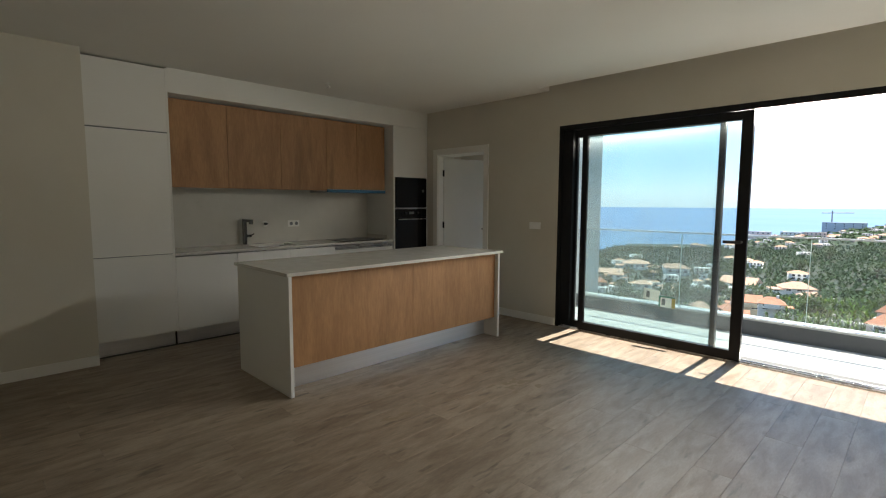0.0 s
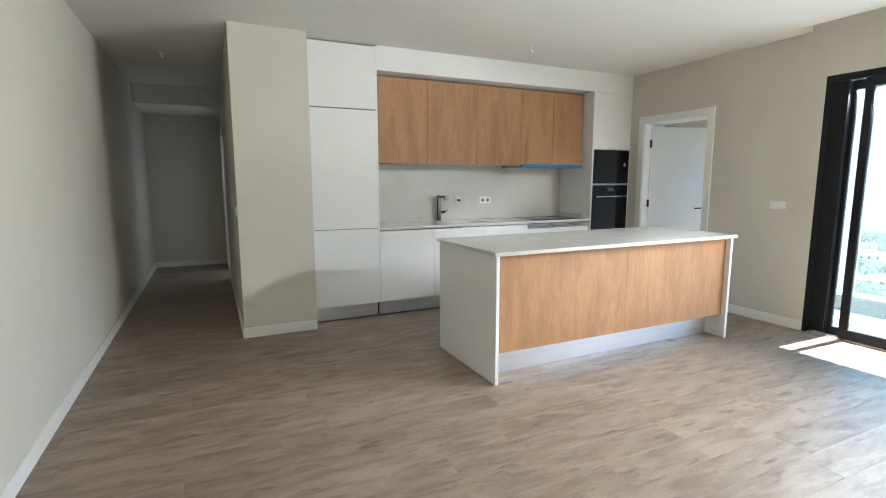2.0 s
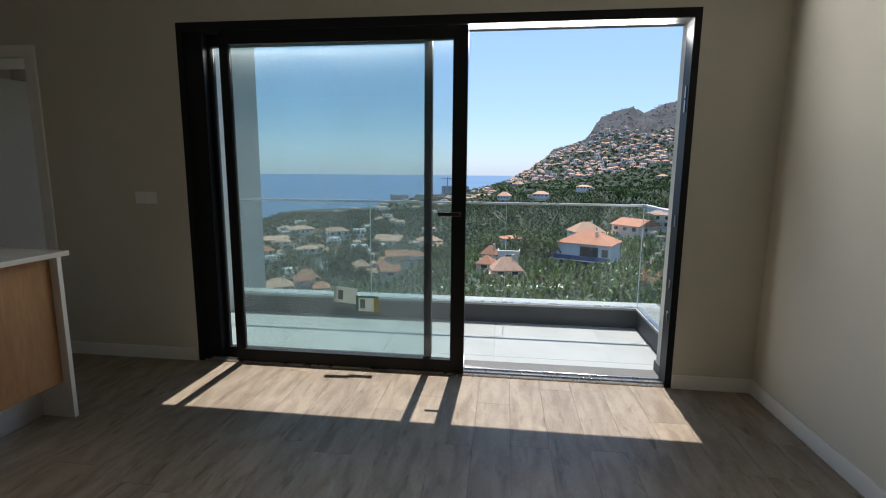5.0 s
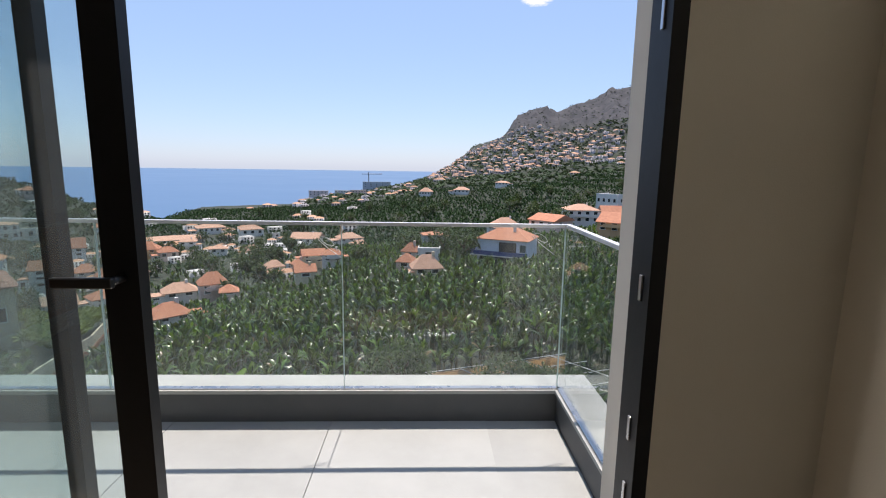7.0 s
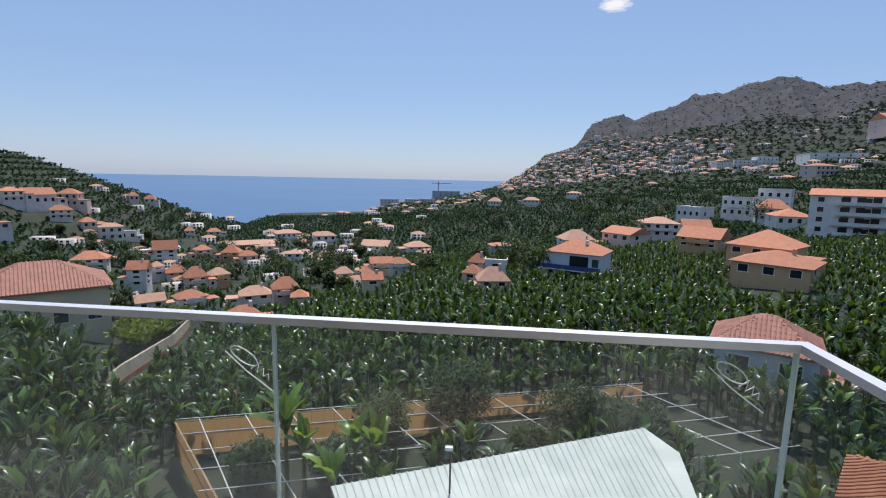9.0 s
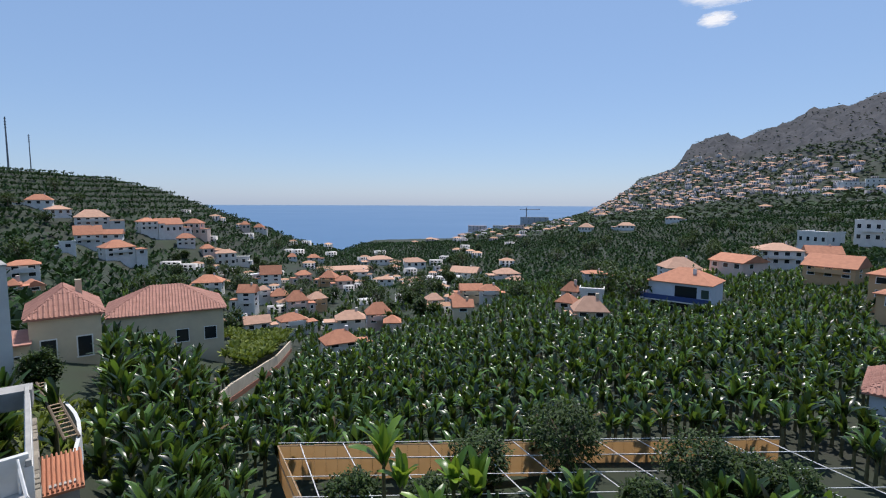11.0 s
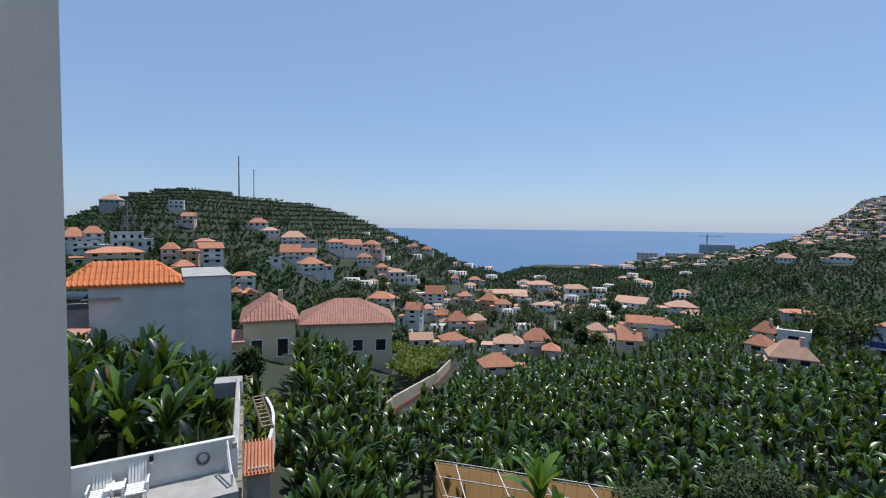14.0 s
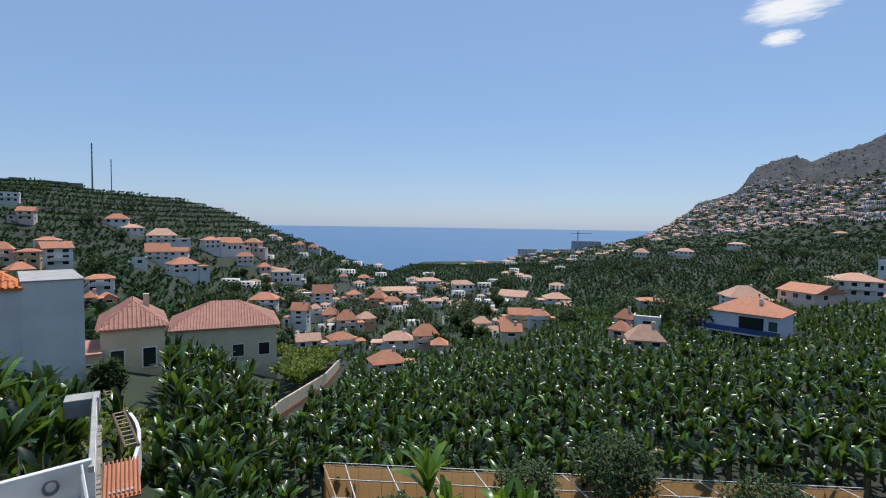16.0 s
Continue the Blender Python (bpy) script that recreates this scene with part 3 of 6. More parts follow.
sp = thing("splashback", (0, 0, 0), 0, "pale stone splashback panel behind the worktop", "splashback")
part("panel", bx(XB, XB + 0.012, ys[0] - 0.001, oy0 - 0.001, CT + 0.0005, NZ0 + 0.03), SPLASH, sp)
part("upstand", bx(XB + 0.013, XK - 0.15, oy0 - 0.014, oy0 - 0.001, CT + 0.0005, CT + 0.05), STONE, sp)
sk = thing("sink", (0, 0, 0), 0, "brushed steel undermount kitchen sink", "sink")
part("bowl", join_boxes((SX0 - 0.01, SX1 + 0.01, SY0 - 0.01, SY1 + 0.01, 0.70, 0.71), (SX0 - 0.01, SX0, SY0, SY1, 0.71, 0.887), (SX1, SX1 + 0.01, SY0, SY1, 0.71, 0.887),
      (SX0, SX1, SY0 - 0.01, SY0, 0.71, 0.887), (SX0, SX1, SY1, SY1 + 0.01, 0.71, 0.887)), STEEL, sk)
dr = bmesh.new()
rod(dr, (-2.47, -2.22, 0.708), (-2.47, -2.22, 0.714), 0.04, seg=20)
part("drain", dr, CHROME, sk)
# chrome whose dark reflections are put into the base colour
TAPM = mat("chrome_dark_reflection", (0.16, 0.16, 0.165), (0.12, 0.12, 0.125), 5, 0.12, metal=1.0)
ta = thing("kitchen_tap", (-2.70, -2.45, CT), 0, "square chrome kitchen mixer tap with dark reflections painted in", "tap")
part("column", bx(-0.02, 0.02, -0.02, 0.02, 0, 0.30, 0.004), TAPM, ta)
part("spout", join_boxes((-0.018, 0.20, -0.018, 0.018, 0.268, 0.299), (0.165, 0.199, -0.017, 0.017, 0.245, 0.268)), TAPM, ta)
hb = bmesh.new()
rod(hb, (0, 0.02, 0.10), (0, 0.075, 0.10), 0.016)
rod(hb, (0, 0.065, 0.10), (0.03, 0.10, 0.125), 0.006)
part("lever", hb, TAPM, ta, smooth=True)
ho = thing("induction_hob", (0, 0, 0), 0, "black glass induction hob set on the worktop", "hob")
part("glass", bx(-2.70, -2.25, -1.36, -0.74, CT + 0.0005, CT + 0.007, 0.002), BLACKGLASS, ho)
for x, y, r in ((-2.59, -1.2, 0.09), (-2.59, -0.9, 0.075), (-2.37, -1.2, 0.075), (-2.37, -0.9, 0.09)):
    b = bmesh.new()
    rod(b, (x, y, CT + 0.0071), (x, y, CT + 0.0076), r, seg=28)
    part("zone", b, INK_AND_SHADE, ho)

# wall units with oak fronts
UX = -2.33
uy = [-3.354, -2.755, -2.155, -1.555, -1.105, -0.650]
for i in range(5):
    u = thing("wall_cabinet", (0, 0, 0), 0, "oak-fronted kitchen wall cabinet in a white niche", "cabinet", "kitchen wall units")
    a, b = uy[i], uy[i + 1]
    part("body", bx(XB + 0.014, UX - 0.021, a + 0.001, b - 0.001, NZ0 + 0.012, NZ1 - 0.012), WHITE, u)
    part("door", bx(UX - 0.019, UX, a + 0.0018, b - 0.0018, NZ0 + (0.02 if i > 2 else 0), NZ1 - 0.016, 0.001), OAK, u, "oak veneer door")
hood = thing("cooker_hood", (0, 0, 0), 0, "slim built-in cooker hood with blue protective film", "cooker hood")
part("body", bx(XB + 0.02, UX - 0.022, uy[3] + 0.01, uy[5] - 0.005, NZ0 - 0.02, NZ0 + 0.011), STEEL, hood)
part("front_strip", bx(UX - 0.02, UX + 0.012, uy[3] + 0.002, uy[5] - 0.002, NZ0 - 0.022, NZ0 + 0.017, 0.002), BLUEFILM, hood, "steel lip wrapped in blue film")

# sockets and a water valve on the splashback
so = thing("socket_plate", (XB + 0.0125, -1.79, 1.145), 0, "white double socket plate on the splashback", "socket")
part("plate", bx(0, 0.009, -0.078, 0.078, -0.04, 0.04, 0.003), PLASTIC, so)
for y in (-0.036, 0.036):
    b = bmesh.new()
    rod(b, (0.0092, y, 0), (0.0102, y, 0), 0.022, seg=20)
    part("socket", b, INK_AND_SHADE, so)
va = thing("shutoff_valve", (XB + 0.0125, -2.17, 1.15), 0, "round chrome water valve on the splashback", "valve")
b = bmesh.new()
rod(b, (0, 0, 0), (0.008, 0, 0), 0.036, seg=24)
part("rosette", b, PLASTIC, va, smooth=False)
b = bmesh.new()
rod(b, (0.008, 0, 0), (0.05, 0, 0), 0.015, seg=14)
part("knob", b, BLACKPL, va)
sw = thing("light_switch", (-0.30, -0.0005, 1.15), 0, "white double light switch on the beige wall", "switch")
part("plate", bx(-0.078, 0.078, -0.009, 0, -0.041, 0.041, 0.003), PLASTIC, sw)
for x in (-0.04, 0.04):
    part("rocker", bx(x - 0.029, x + 0.029, -0.0125, -0.009, -0.029, 0.029, 0.002), PLASTIC, sw)
s2 = thing("light_switch", (PX - 0.12, PY0 - 0.0005, 1.12), 0, "white light switch on the corridor side of the pier", "switch")
part("plate", bx(-0.041, 0.041, -0.009, 0, -0.041, 0.041, 0.003), PLASTIC, s2)
part("rocker", bx(-0.029, 0.029, -0.0125, -0.009, -0.029, 0.029, 0.002), PLASTIC, s2)

# bare lamp points on the ceiling
for x, y in ((-1.61, -1.97), (-3.36, -5.25)):
    lp = thing("lamp_point", (x, y, HC), 0, "small white capped lamp point on the ceiling", "lamp point", "ceiling lamp points")
    b = bmesh.new()
    rod(b, (0, 0, -0.006), (0, 0, 0), 0.028, seg=18)
    part("rose", b, PLASTIC, lp)
    b = bmesh.new()
    rod(b, (0, 0, -0.006), (0.0, 0.01, -0.04), 0.007)
    rod(b, (-0.02, 0.01, -0.038), (0.025, 0.012, -0.045), 0.013, seg=10)
    part("connector", b, PLASTIC, lp)

# ---- island ----
IX0, IX1, IY0, IY1 = -1.06, -0.165, -3.215, -0.79
isl = thing("kitchen_island", (0, 0, 0), 0, "white kitchen island with an oak back panel", "kitchen island")
part("end_panel", bx(IX0 + 0.01, IX1, IY0 + 0.005, IY0 + 0.03, 0.001, 0.888, 0.001), WHITE, isl, "white full-height end panel")
part("end_panel", bx(IX0 + 0.01, IX1, IY1 - 0.065, IY1 - 0.04, 0.001, 0.888, 0.001), WHITE, isl, "white full-height end panel")
part("body", bx(IX0 + 0.03, IX1 - 0.20, IY0 + 0.031, IY1 - 0.066, 0.21, 0.888), WHITE, isl)
ym = (IY0 + IY1) / 2
part("back_panel", bx(IX1 - 0.199, IX1 - 0.045, IY0 + 0.031, ym - 0.001, 0.205, 0.886), OAK, isl, "oak veneer back panel")
part("back_panel", bx(IX1 - 0.199, IX1 - 0.045, ym + 0.001, IY1 - 0.066, 0.205, 0.886), OAK, isl, "oak veneer back panel")
part("kick_plate", bx(IX1 - 0.20, IX1 - 0.188, IY0 + 0.031, IY1 - 0.066, 0.001, 0.203), ALU, isl, "brushed aluminium kick plate")
part("base", bx(IX0 + 0.08, IX1 - 0.21, IY0 + 0.031, IY1 - 0.066, 0.001, 0.208), WHITE, isl)
solid("island_worktop", bx(IX0 - 0.01, IX1 + 0.012, IY0 - 0.012, IY1, 0.889, CT, 0.0015), STONE, "glossy pale quartz worktop on the island", "worktop", kind="object")

# ---- valley ----
CX, CY, SEA = 2.2, 0.8, -35.0
GROUNDM = mat("soil_scrub_and_hazed_rock", (0.028, 0.046, 0.022), (0.026, 0.028, 0.018), 0.12, 0.95, bump=0.5, bscale=2.0)
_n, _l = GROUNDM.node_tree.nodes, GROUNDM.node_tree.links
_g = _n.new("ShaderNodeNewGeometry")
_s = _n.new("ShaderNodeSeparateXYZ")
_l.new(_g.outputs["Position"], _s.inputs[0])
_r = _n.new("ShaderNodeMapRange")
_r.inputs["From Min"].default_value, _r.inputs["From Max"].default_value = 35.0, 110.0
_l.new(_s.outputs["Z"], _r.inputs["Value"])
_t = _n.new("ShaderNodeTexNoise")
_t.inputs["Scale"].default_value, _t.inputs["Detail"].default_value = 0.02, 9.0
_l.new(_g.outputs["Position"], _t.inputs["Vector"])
# high ground turns dark rock grey, tinted blue to stand for haze
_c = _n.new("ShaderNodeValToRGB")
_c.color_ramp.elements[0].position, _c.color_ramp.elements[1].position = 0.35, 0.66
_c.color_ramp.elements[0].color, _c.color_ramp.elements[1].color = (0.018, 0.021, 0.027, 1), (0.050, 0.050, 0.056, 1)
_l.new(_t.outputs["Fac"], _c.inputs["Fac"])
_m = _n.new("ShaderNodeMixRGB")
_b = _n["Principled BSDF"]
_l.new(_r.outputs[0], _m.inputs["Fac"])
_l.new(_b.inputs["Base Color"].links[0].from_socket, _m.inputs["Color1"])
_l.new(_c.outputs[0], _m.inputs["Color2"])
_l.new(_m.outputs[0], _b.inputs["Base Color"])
# bearing from the balcony, heights at 12, 40, 100, 200 and 650 m, then distance and height of the crest
RIDGE = []


def bearing(*row):
    RIDGE.append(row)


bearing(-180, -12, -9, -6, -3, 60, 1200, 120)
bearing(-100, -8, -7, -6, 0, 40, 500, 30)
bearing(-78, -5.6, -6.2, -8, -6, -20, 400, -6)
bearing(-72.8, -5.6, -6.2, -9, -7, -34, 400, 3.0)
bearing(-70.4, -5.6, -6.2, -9, -8, -36, 400, 11.5)
bearing(-67.2, -5.6, -6.4, -9, -8, -37, 400, 20.5)
bearing(-63.6, -5.8, -6.5, -10, -8, -38, 400, 25.5)
bearing(-62, -6.5, -7, -10.5, -8.3, -38, 400, 26)
bearing(-57.6, -8.5, -9, -12, -9, -38, 400, 21.6)
bearing(-50.2, -10.8, -10.5, -18, -15, -38, 400, 17)
bearing(-45.8, -11.3, -12, -22, -21, -38, 400, 9)
bearing(-40.6, -12, -15, -23, -24, -38, 400, -6)
bearing(-37.5, -12, -15, -24, -27, -39, 400, -14)
bearing(-32.7, -12, -15, -24, -29, -39, 390, -28)
bearing(-28, -12, -15, -24, -30, -39, 365, -33.8)
bearing(-24.4, -12, -15, -23, -29, -38, 470, -34)
bearing(-15.5, -12, -15, -21, -28, -37, 490, -33.6)
bearing(-9, -12, -14.5, -19, -27, -32, 620, -31.5)
bearing(-4.5, -12, -14, -18, -25, -29, 750, -28.5)
bearing(-2.3, -12, -12.5, -17.9, -24.5, -25, 850, -26)
bearing(0.31, -12, -12.5, -17.4, -23, -17, 950, -17)
bearing(2.87, -12, -12.5, -17.0, -22, -12, 1000, 6)
bearing(4.43, -12, -12.5, -16.7, -22, -10, 1050, 30)
bearing(5.66, -12, -12.5, -16.5, -21, -8, 1100, 53)
bearing(8.76, -12, -12.5, -16.0, -19, -5, 1200, 76)
bearing(9.62, -12, -12.5, -15.9, -18.5, -4, 1250, 106)
bearing(10.45, -12, -12.5, -15.7, -18, -2, 1300, 141)
bearing(13.39, -12, -12.5, -15.2, -17, 0, 1400, 175)
bearing(14.62, -12, -12.5, -15.0, -16, 2, 1450, 161)
bearing(16.85, -12, -12.5, -14.6, -15, 8, 1480, 189)
bearing(19.03, -12, -12.5, -14.3, -14.5, 12, 1510, 209)
bearing(20.3, -12, -12.5, -14.0, -14, 14, 1530, 236)
bearing(22.92, -12, -12.5, -13.6, -13, 16, 1550, 240)
bearing(24.86, -12, -12.5, -13.3, -12, 18, 1570, 263)
bearing(28.6, -12, -12.5, -12.6, -11, 22, 1600, 281)
bearing(29.8, -12, -12.5, -12.4, -10, 24, 1590, 259)
bearing(30.73, -12, -12.5, -12.3, -9, 26, 1580, 245)
bearing(35.04, -12, -12.5, -11.5, -7, 32, 1530, 238)
bearing(37.56, -12, -12.5, -11.1, -6, 36, 1500, 237)
bearing(60, -12, -11, -9, -2, 90, 1500, 250)
bearing(100, -12, -9, -4, 2, 80, 1500, 220)
bearing(180, -12, -9, -6, -3, 60, 1200, 120)
RA = np.array(RIDGE)


def heights(x, y):
    """Ground height over the plan: the valley falls to the sea between a terraced hill and a mountain."""
    x, y = np.asarray(x, float), np.asarray(y, float)
    dx, dy = x - CX, y - CY
    r = np.hypot(dx, dy)
    az = np.degrees(np.arctan2(dx, dy))
    k = [np.interp(az, RA[:, 0], RA[:, i]) for i in range(1, 8)]
    rc, zc = k[5], k[6]
    z = np.where(r < 12, k[0], 0)
    def seg(r0, z0, r1, z1):
        u = np.clip((r - r0) / np.maximum(r1 - r0, 1e-6), 0, 1)
        return z0 + (z1 - z0) * u
    z = seg(12, k[0], 40, k[1])
    z = np.where(r > 40, seg(40, k[1], 100, k[2]), z)
    z = np.where(r > 100, seg(100, k[2], 200, k[3]), z)
    near = rc < 640
    past = np.where(near, seg(200, k[3], rc, zc), np.where(r > 650, seg(650, k[4], rc, zc), seg(200, k[3], 650, k[4])))
    z = np.where(r > 200, past, z)
    fall = np.where(near, 0.35, 0.25)
    z = np.where(r > rc, np.maximum(zc - (r - rc) * fall, SEA - 6 + 0 * r), z)
    big = np.sin(x * 0.021 + 1.3) * np.sin(y * 0.017 + 0.4) + 0.5 * np.sin(x * 0.053 + y * 0.031) + 0.35 * np.sin(y * 0.09 - x * 0.07)
    amp = np.clip((r - 60) / 400, 0, 1) * np.clip((zc + 40) / 40, 0.05, 1) * np.clip((rc - r) / (0.3 * rc), 0.12, 1)
    rough = np.sin(x * 0.11) * np.sin(y * 0.13 + x * 0.03) + 0.5 * np.sin(x * 0.23 + 2) * np.sin(y * 0.21)
    st = 3.2
    q = z / st
    fr = q - np.floor(q)
    zt = (np.floor(q) + np.clip((fr - 0.72) / 0.28, 0, 1)) * st
    on = np.clip((r - 110) / 60, 0, 1) * np.clip((900 - r) / 300, 0, 1) * 0.75
    z = z + (zt - z) * on
    # a nearer shoulder in front of the mountain, and gullies down its face
    zs = np.interp(az, [15, 21.5, 23.5, 26.9, 30.0, 32.1, 34.4, 37.6, 60], [-60, 22, 38, 60, 80, 98, 112, 126, 150])
    slope = np.where(r < 900, 0.27, 0.5)
    z = np.maximum(z, zs - np.abs(r - 900) * slope)
    face = np.clip((r - 900) / 200, 0, 1) * np.clip((rc - r) / 160, 0, 1) * np.clip(zc / 150, 0, 1)
    z = z - (np.abs(np.sin(az * 1.15 + 0.006 * r)) + 0.6 * np.abs(np.sin(az * 2.9 - 0.004 * r + 1))) * 13 * face
    return z + big * amp * 2.2 + rough * np.clip((r - 500) / 500, 0, 1) * 4.5 * np.clip((zc + 20) / 150, 0, 1)


def height(x, y):
    return float(heights(np.array([x]), np.array([y]))[0])


rads = np.concatenate([[0.5, 6.0], np.geomspace(11, 1750, 370), np.geomspace(1900, 4900, 8)])
azs = np.radians(np.concatenate([np.arange(-180, -90, 5), np.arange(-90, 66, 0.4), np.arange(66, 180, 6)]))
NA, NR = len(azs), len(rads)
rg, ag = np.meshgrid(rads, azs, indexing="ij")
gx, gy = CX + rg * np.sin(ag), CY + rg * np.cos(ag)
gz = heights(gx, gy)
verts = np.stack([gx, gy, gz], -1).reshape(-1, 3)
ii, jj = np.meshgrid(np.arange(NR - 1), np.arange(NA), indexing="ij")
j2 = (jj + 1) % NA
quads = np.stack([ii * NA + jj, (ii + 1) * NA + jj, (ii + 1) * NA + j2, ii * NA + j2], -1).reshape(-1, 4)


def np_mesh(name, v, faces, material, smooth=False, mi=None):
    """A mesh from arrays: v (n, 3), faces (m, k)."""
    me = bpy.data.meshes.new(name)
    k = faces.shape[1]
    me.vertices.add(len(v))
    me.vertices.foreach_set("co", np.ascontiguousarray(v, dtype=np.float32).ravel())
    me.loops.add(faces.size)
    me.loops.foreach_set("vertex_index", np.ascontiguousarray(faces, dtype=np.int32).ravel())
    me.polygons.add(len(faces))
    me.polygons.foreach_set("loop_start", np.arange(0, faces.size, k, dtype=np.int32))
    if smooth:
        me.polygons.foreach_set("use_smooth", np.ones(len(faces), dtype=bool))
    for mm in (material if isinstance(material, (list, tuple)) else [material]):
        me.materials.append(mm)
    if mi is not None:
        me.polygons.foreach_set("material_index", np.ascontiguousarray(mi, dtype=np.int32))
    me.update(calc_edges=True)
    return me


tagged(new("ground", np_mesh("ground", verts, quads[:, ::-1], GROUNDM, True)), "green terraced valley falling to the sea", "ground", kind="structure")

WATER = mat("sea_water", (0.045, 0.125, 0.25), (0.038, 0.11, 0.225), 0.004, 0.33, bump=0.6, bscale=0.06, spec=0.45)
sr = np.array([0.0, 300, 900, 2000, 4980])
sa = np.radians(np.arange(0, 360, 3))
sv = np.stack([CX + np.outer(sr, np.sin(sa)), CY + np.outer(sr, np.cos(sa)), np.full((5, 120), SEA)], -1).reshape(-1, 3)
i5, j5 = np.meshgrid(np.arange(4), np.arange(120), indexing="ij")
sq = np.stack([i5 * 120 + j5, i5 * 120 + (j5 + 1) % 120, (i5 + 1) * 120 + (j5 + 1) % 120, (i5 + 1) * 120 + j5], -1).reshape(-1, 4)
tagged(new("water", np_mesh("water", sv, sq, WATER, True)), "calm blue sea reaching the horizon", "sea", kind="structure")

# the flat's own block below the balcony
solid("block_below", join_boxes((-6.8, XR + 0.2, -7.4, WO - 0.002, -14, -0.302), (-3.4, -0.5, WO, 2.0, -14, -0.302)), RENDER_W, "white rendered lower storeys of the flats", "wall")

# ---- outdoor materials ----
H_WHITE = mat("house_white", (0.74, 0.72, 0.68), (0.62, 0.60, 0.56), 0.7, 0.9, bump=0.2, bscale=30, rand=0.06)
H_CREAM = mat("house_cream", (0.68, 0.58, 0.40), (0.58, 0.49, 0.34), 0.7, 0.9, bump=0.2, bscale=30)
H_PINK = mat("house_pink", (0.70, 0.54, 0.46), (0.62, 0.46, 0.39), 0.7, 0.9, bump=0.2, bscale=30, rand=0.08)
H_OCHRE = mat("house_ochre", (0.62, 0.40, 0.22), (0.54, 0.34, 0.18), 0.7, 0.9, bump=0.2, bscale=30)
H_GREY = mat("house_grey", (0.42, 0.42, 0.41), (0.34, 0.34, 0.33), 0.7, 0.9, bump=0.2, bscale=30)
H_BLUE = mat("house_pale_blue", (0.62, 0.66, 0.70), (0.52, 0.56, 0.61), 0.7, 0.9, bump=0.2, bscale=30)
TERRA = mat("terracotta_roof", (0.52, 0.225, 0.125), (0.40, 0.16, 0.088), 1.2, 0.85, bump=0.6, bscale=9, rand=0.14)
TERRA_PALE = mat("weathered_roof", (0.55, 0.325, 0.22), (0.44, 0.25, 0.165), 1.2, 0.85, bump=0.6, bscale=9, rand=0.1)
TERRA_BRT = mat("new_orange_tiles", (0.66, 0.21, 0.06), (0.54, 0.155, 0.045), 1.6, 0.75, island=0.14)
TERRA_BRN = mat("brown_tiles", (0.44, 0.22, 0.165), (0.34, 0.16, 0.115), 1.6, 0.8, island=0.14)
ROOF_FLAT = mat("flat_roof", (0.50, 0.49, 0.46), (0.40, 0.39, 0.37), 0.8, 0.9)
PANE_D = mat("dark_glass_and_recess_shade", (0.02, 0.025, 0.03), None, 2, 0.12)
SHUTTER = mat("dark_green_shutter", (0.03, 0.06, 0.04), None, 9, 0.5)
CONCRETE = mat("old_concrete", (0.42, 0.41, 0.38), (0.30, 0.29, 0.27), 1.5, 0.92, bump=0.4, bscale=25)
WHITEWALL = mat("whitewashed_wall", (0.72, 0.72, 0.69), (0.55, 0.55, 0.52), 1.1, 0.9, bump=0.3, bscale=30)
RUBBLE = mat("rubble_stone", (0.30, 0.26, 0.20), (0.16, 0.14, 0.11), 3.0, 0.95, bump=1.0, bscale=6, rand=0.25)
TIMBER = mat("weathered_boards", (0.50, 0.36, 0.22), (0.38, 0.26, 0.155), 2.5, 0.85, stretch=(1, 1, 6), rand=0.12)
PIPE = mat("white_pipe", (0.72, 0.72, 0.70), None, 5, 0.5)
METALW = mat("white_metal_sheet", (0.55, 0.585, 0.55), (0.42, 0.46, 0.42), 1.2, 0.5, bump=0.1, bscale=8)
POOLW = mat("pool_water", (0.05, 0.42, 0.66), (0.04, 0.36, 0.6), 2, 0.08)
MAST = mat("galvanised_mast", (0.20, 0.21, 0.23), None, 5, 0.6)
TRUNK = mat("bark", (0.16, 0.12, 0.08), (0.10, 0.075, 0.05), 6, 0.95, bump=0.8, bscale=20)
STEM = mat("banana_stem", (0.17, 0.16, 0.07), (0.10, 0.085, 0.04), 4, 0.8, bump=0.4, bscale=12)


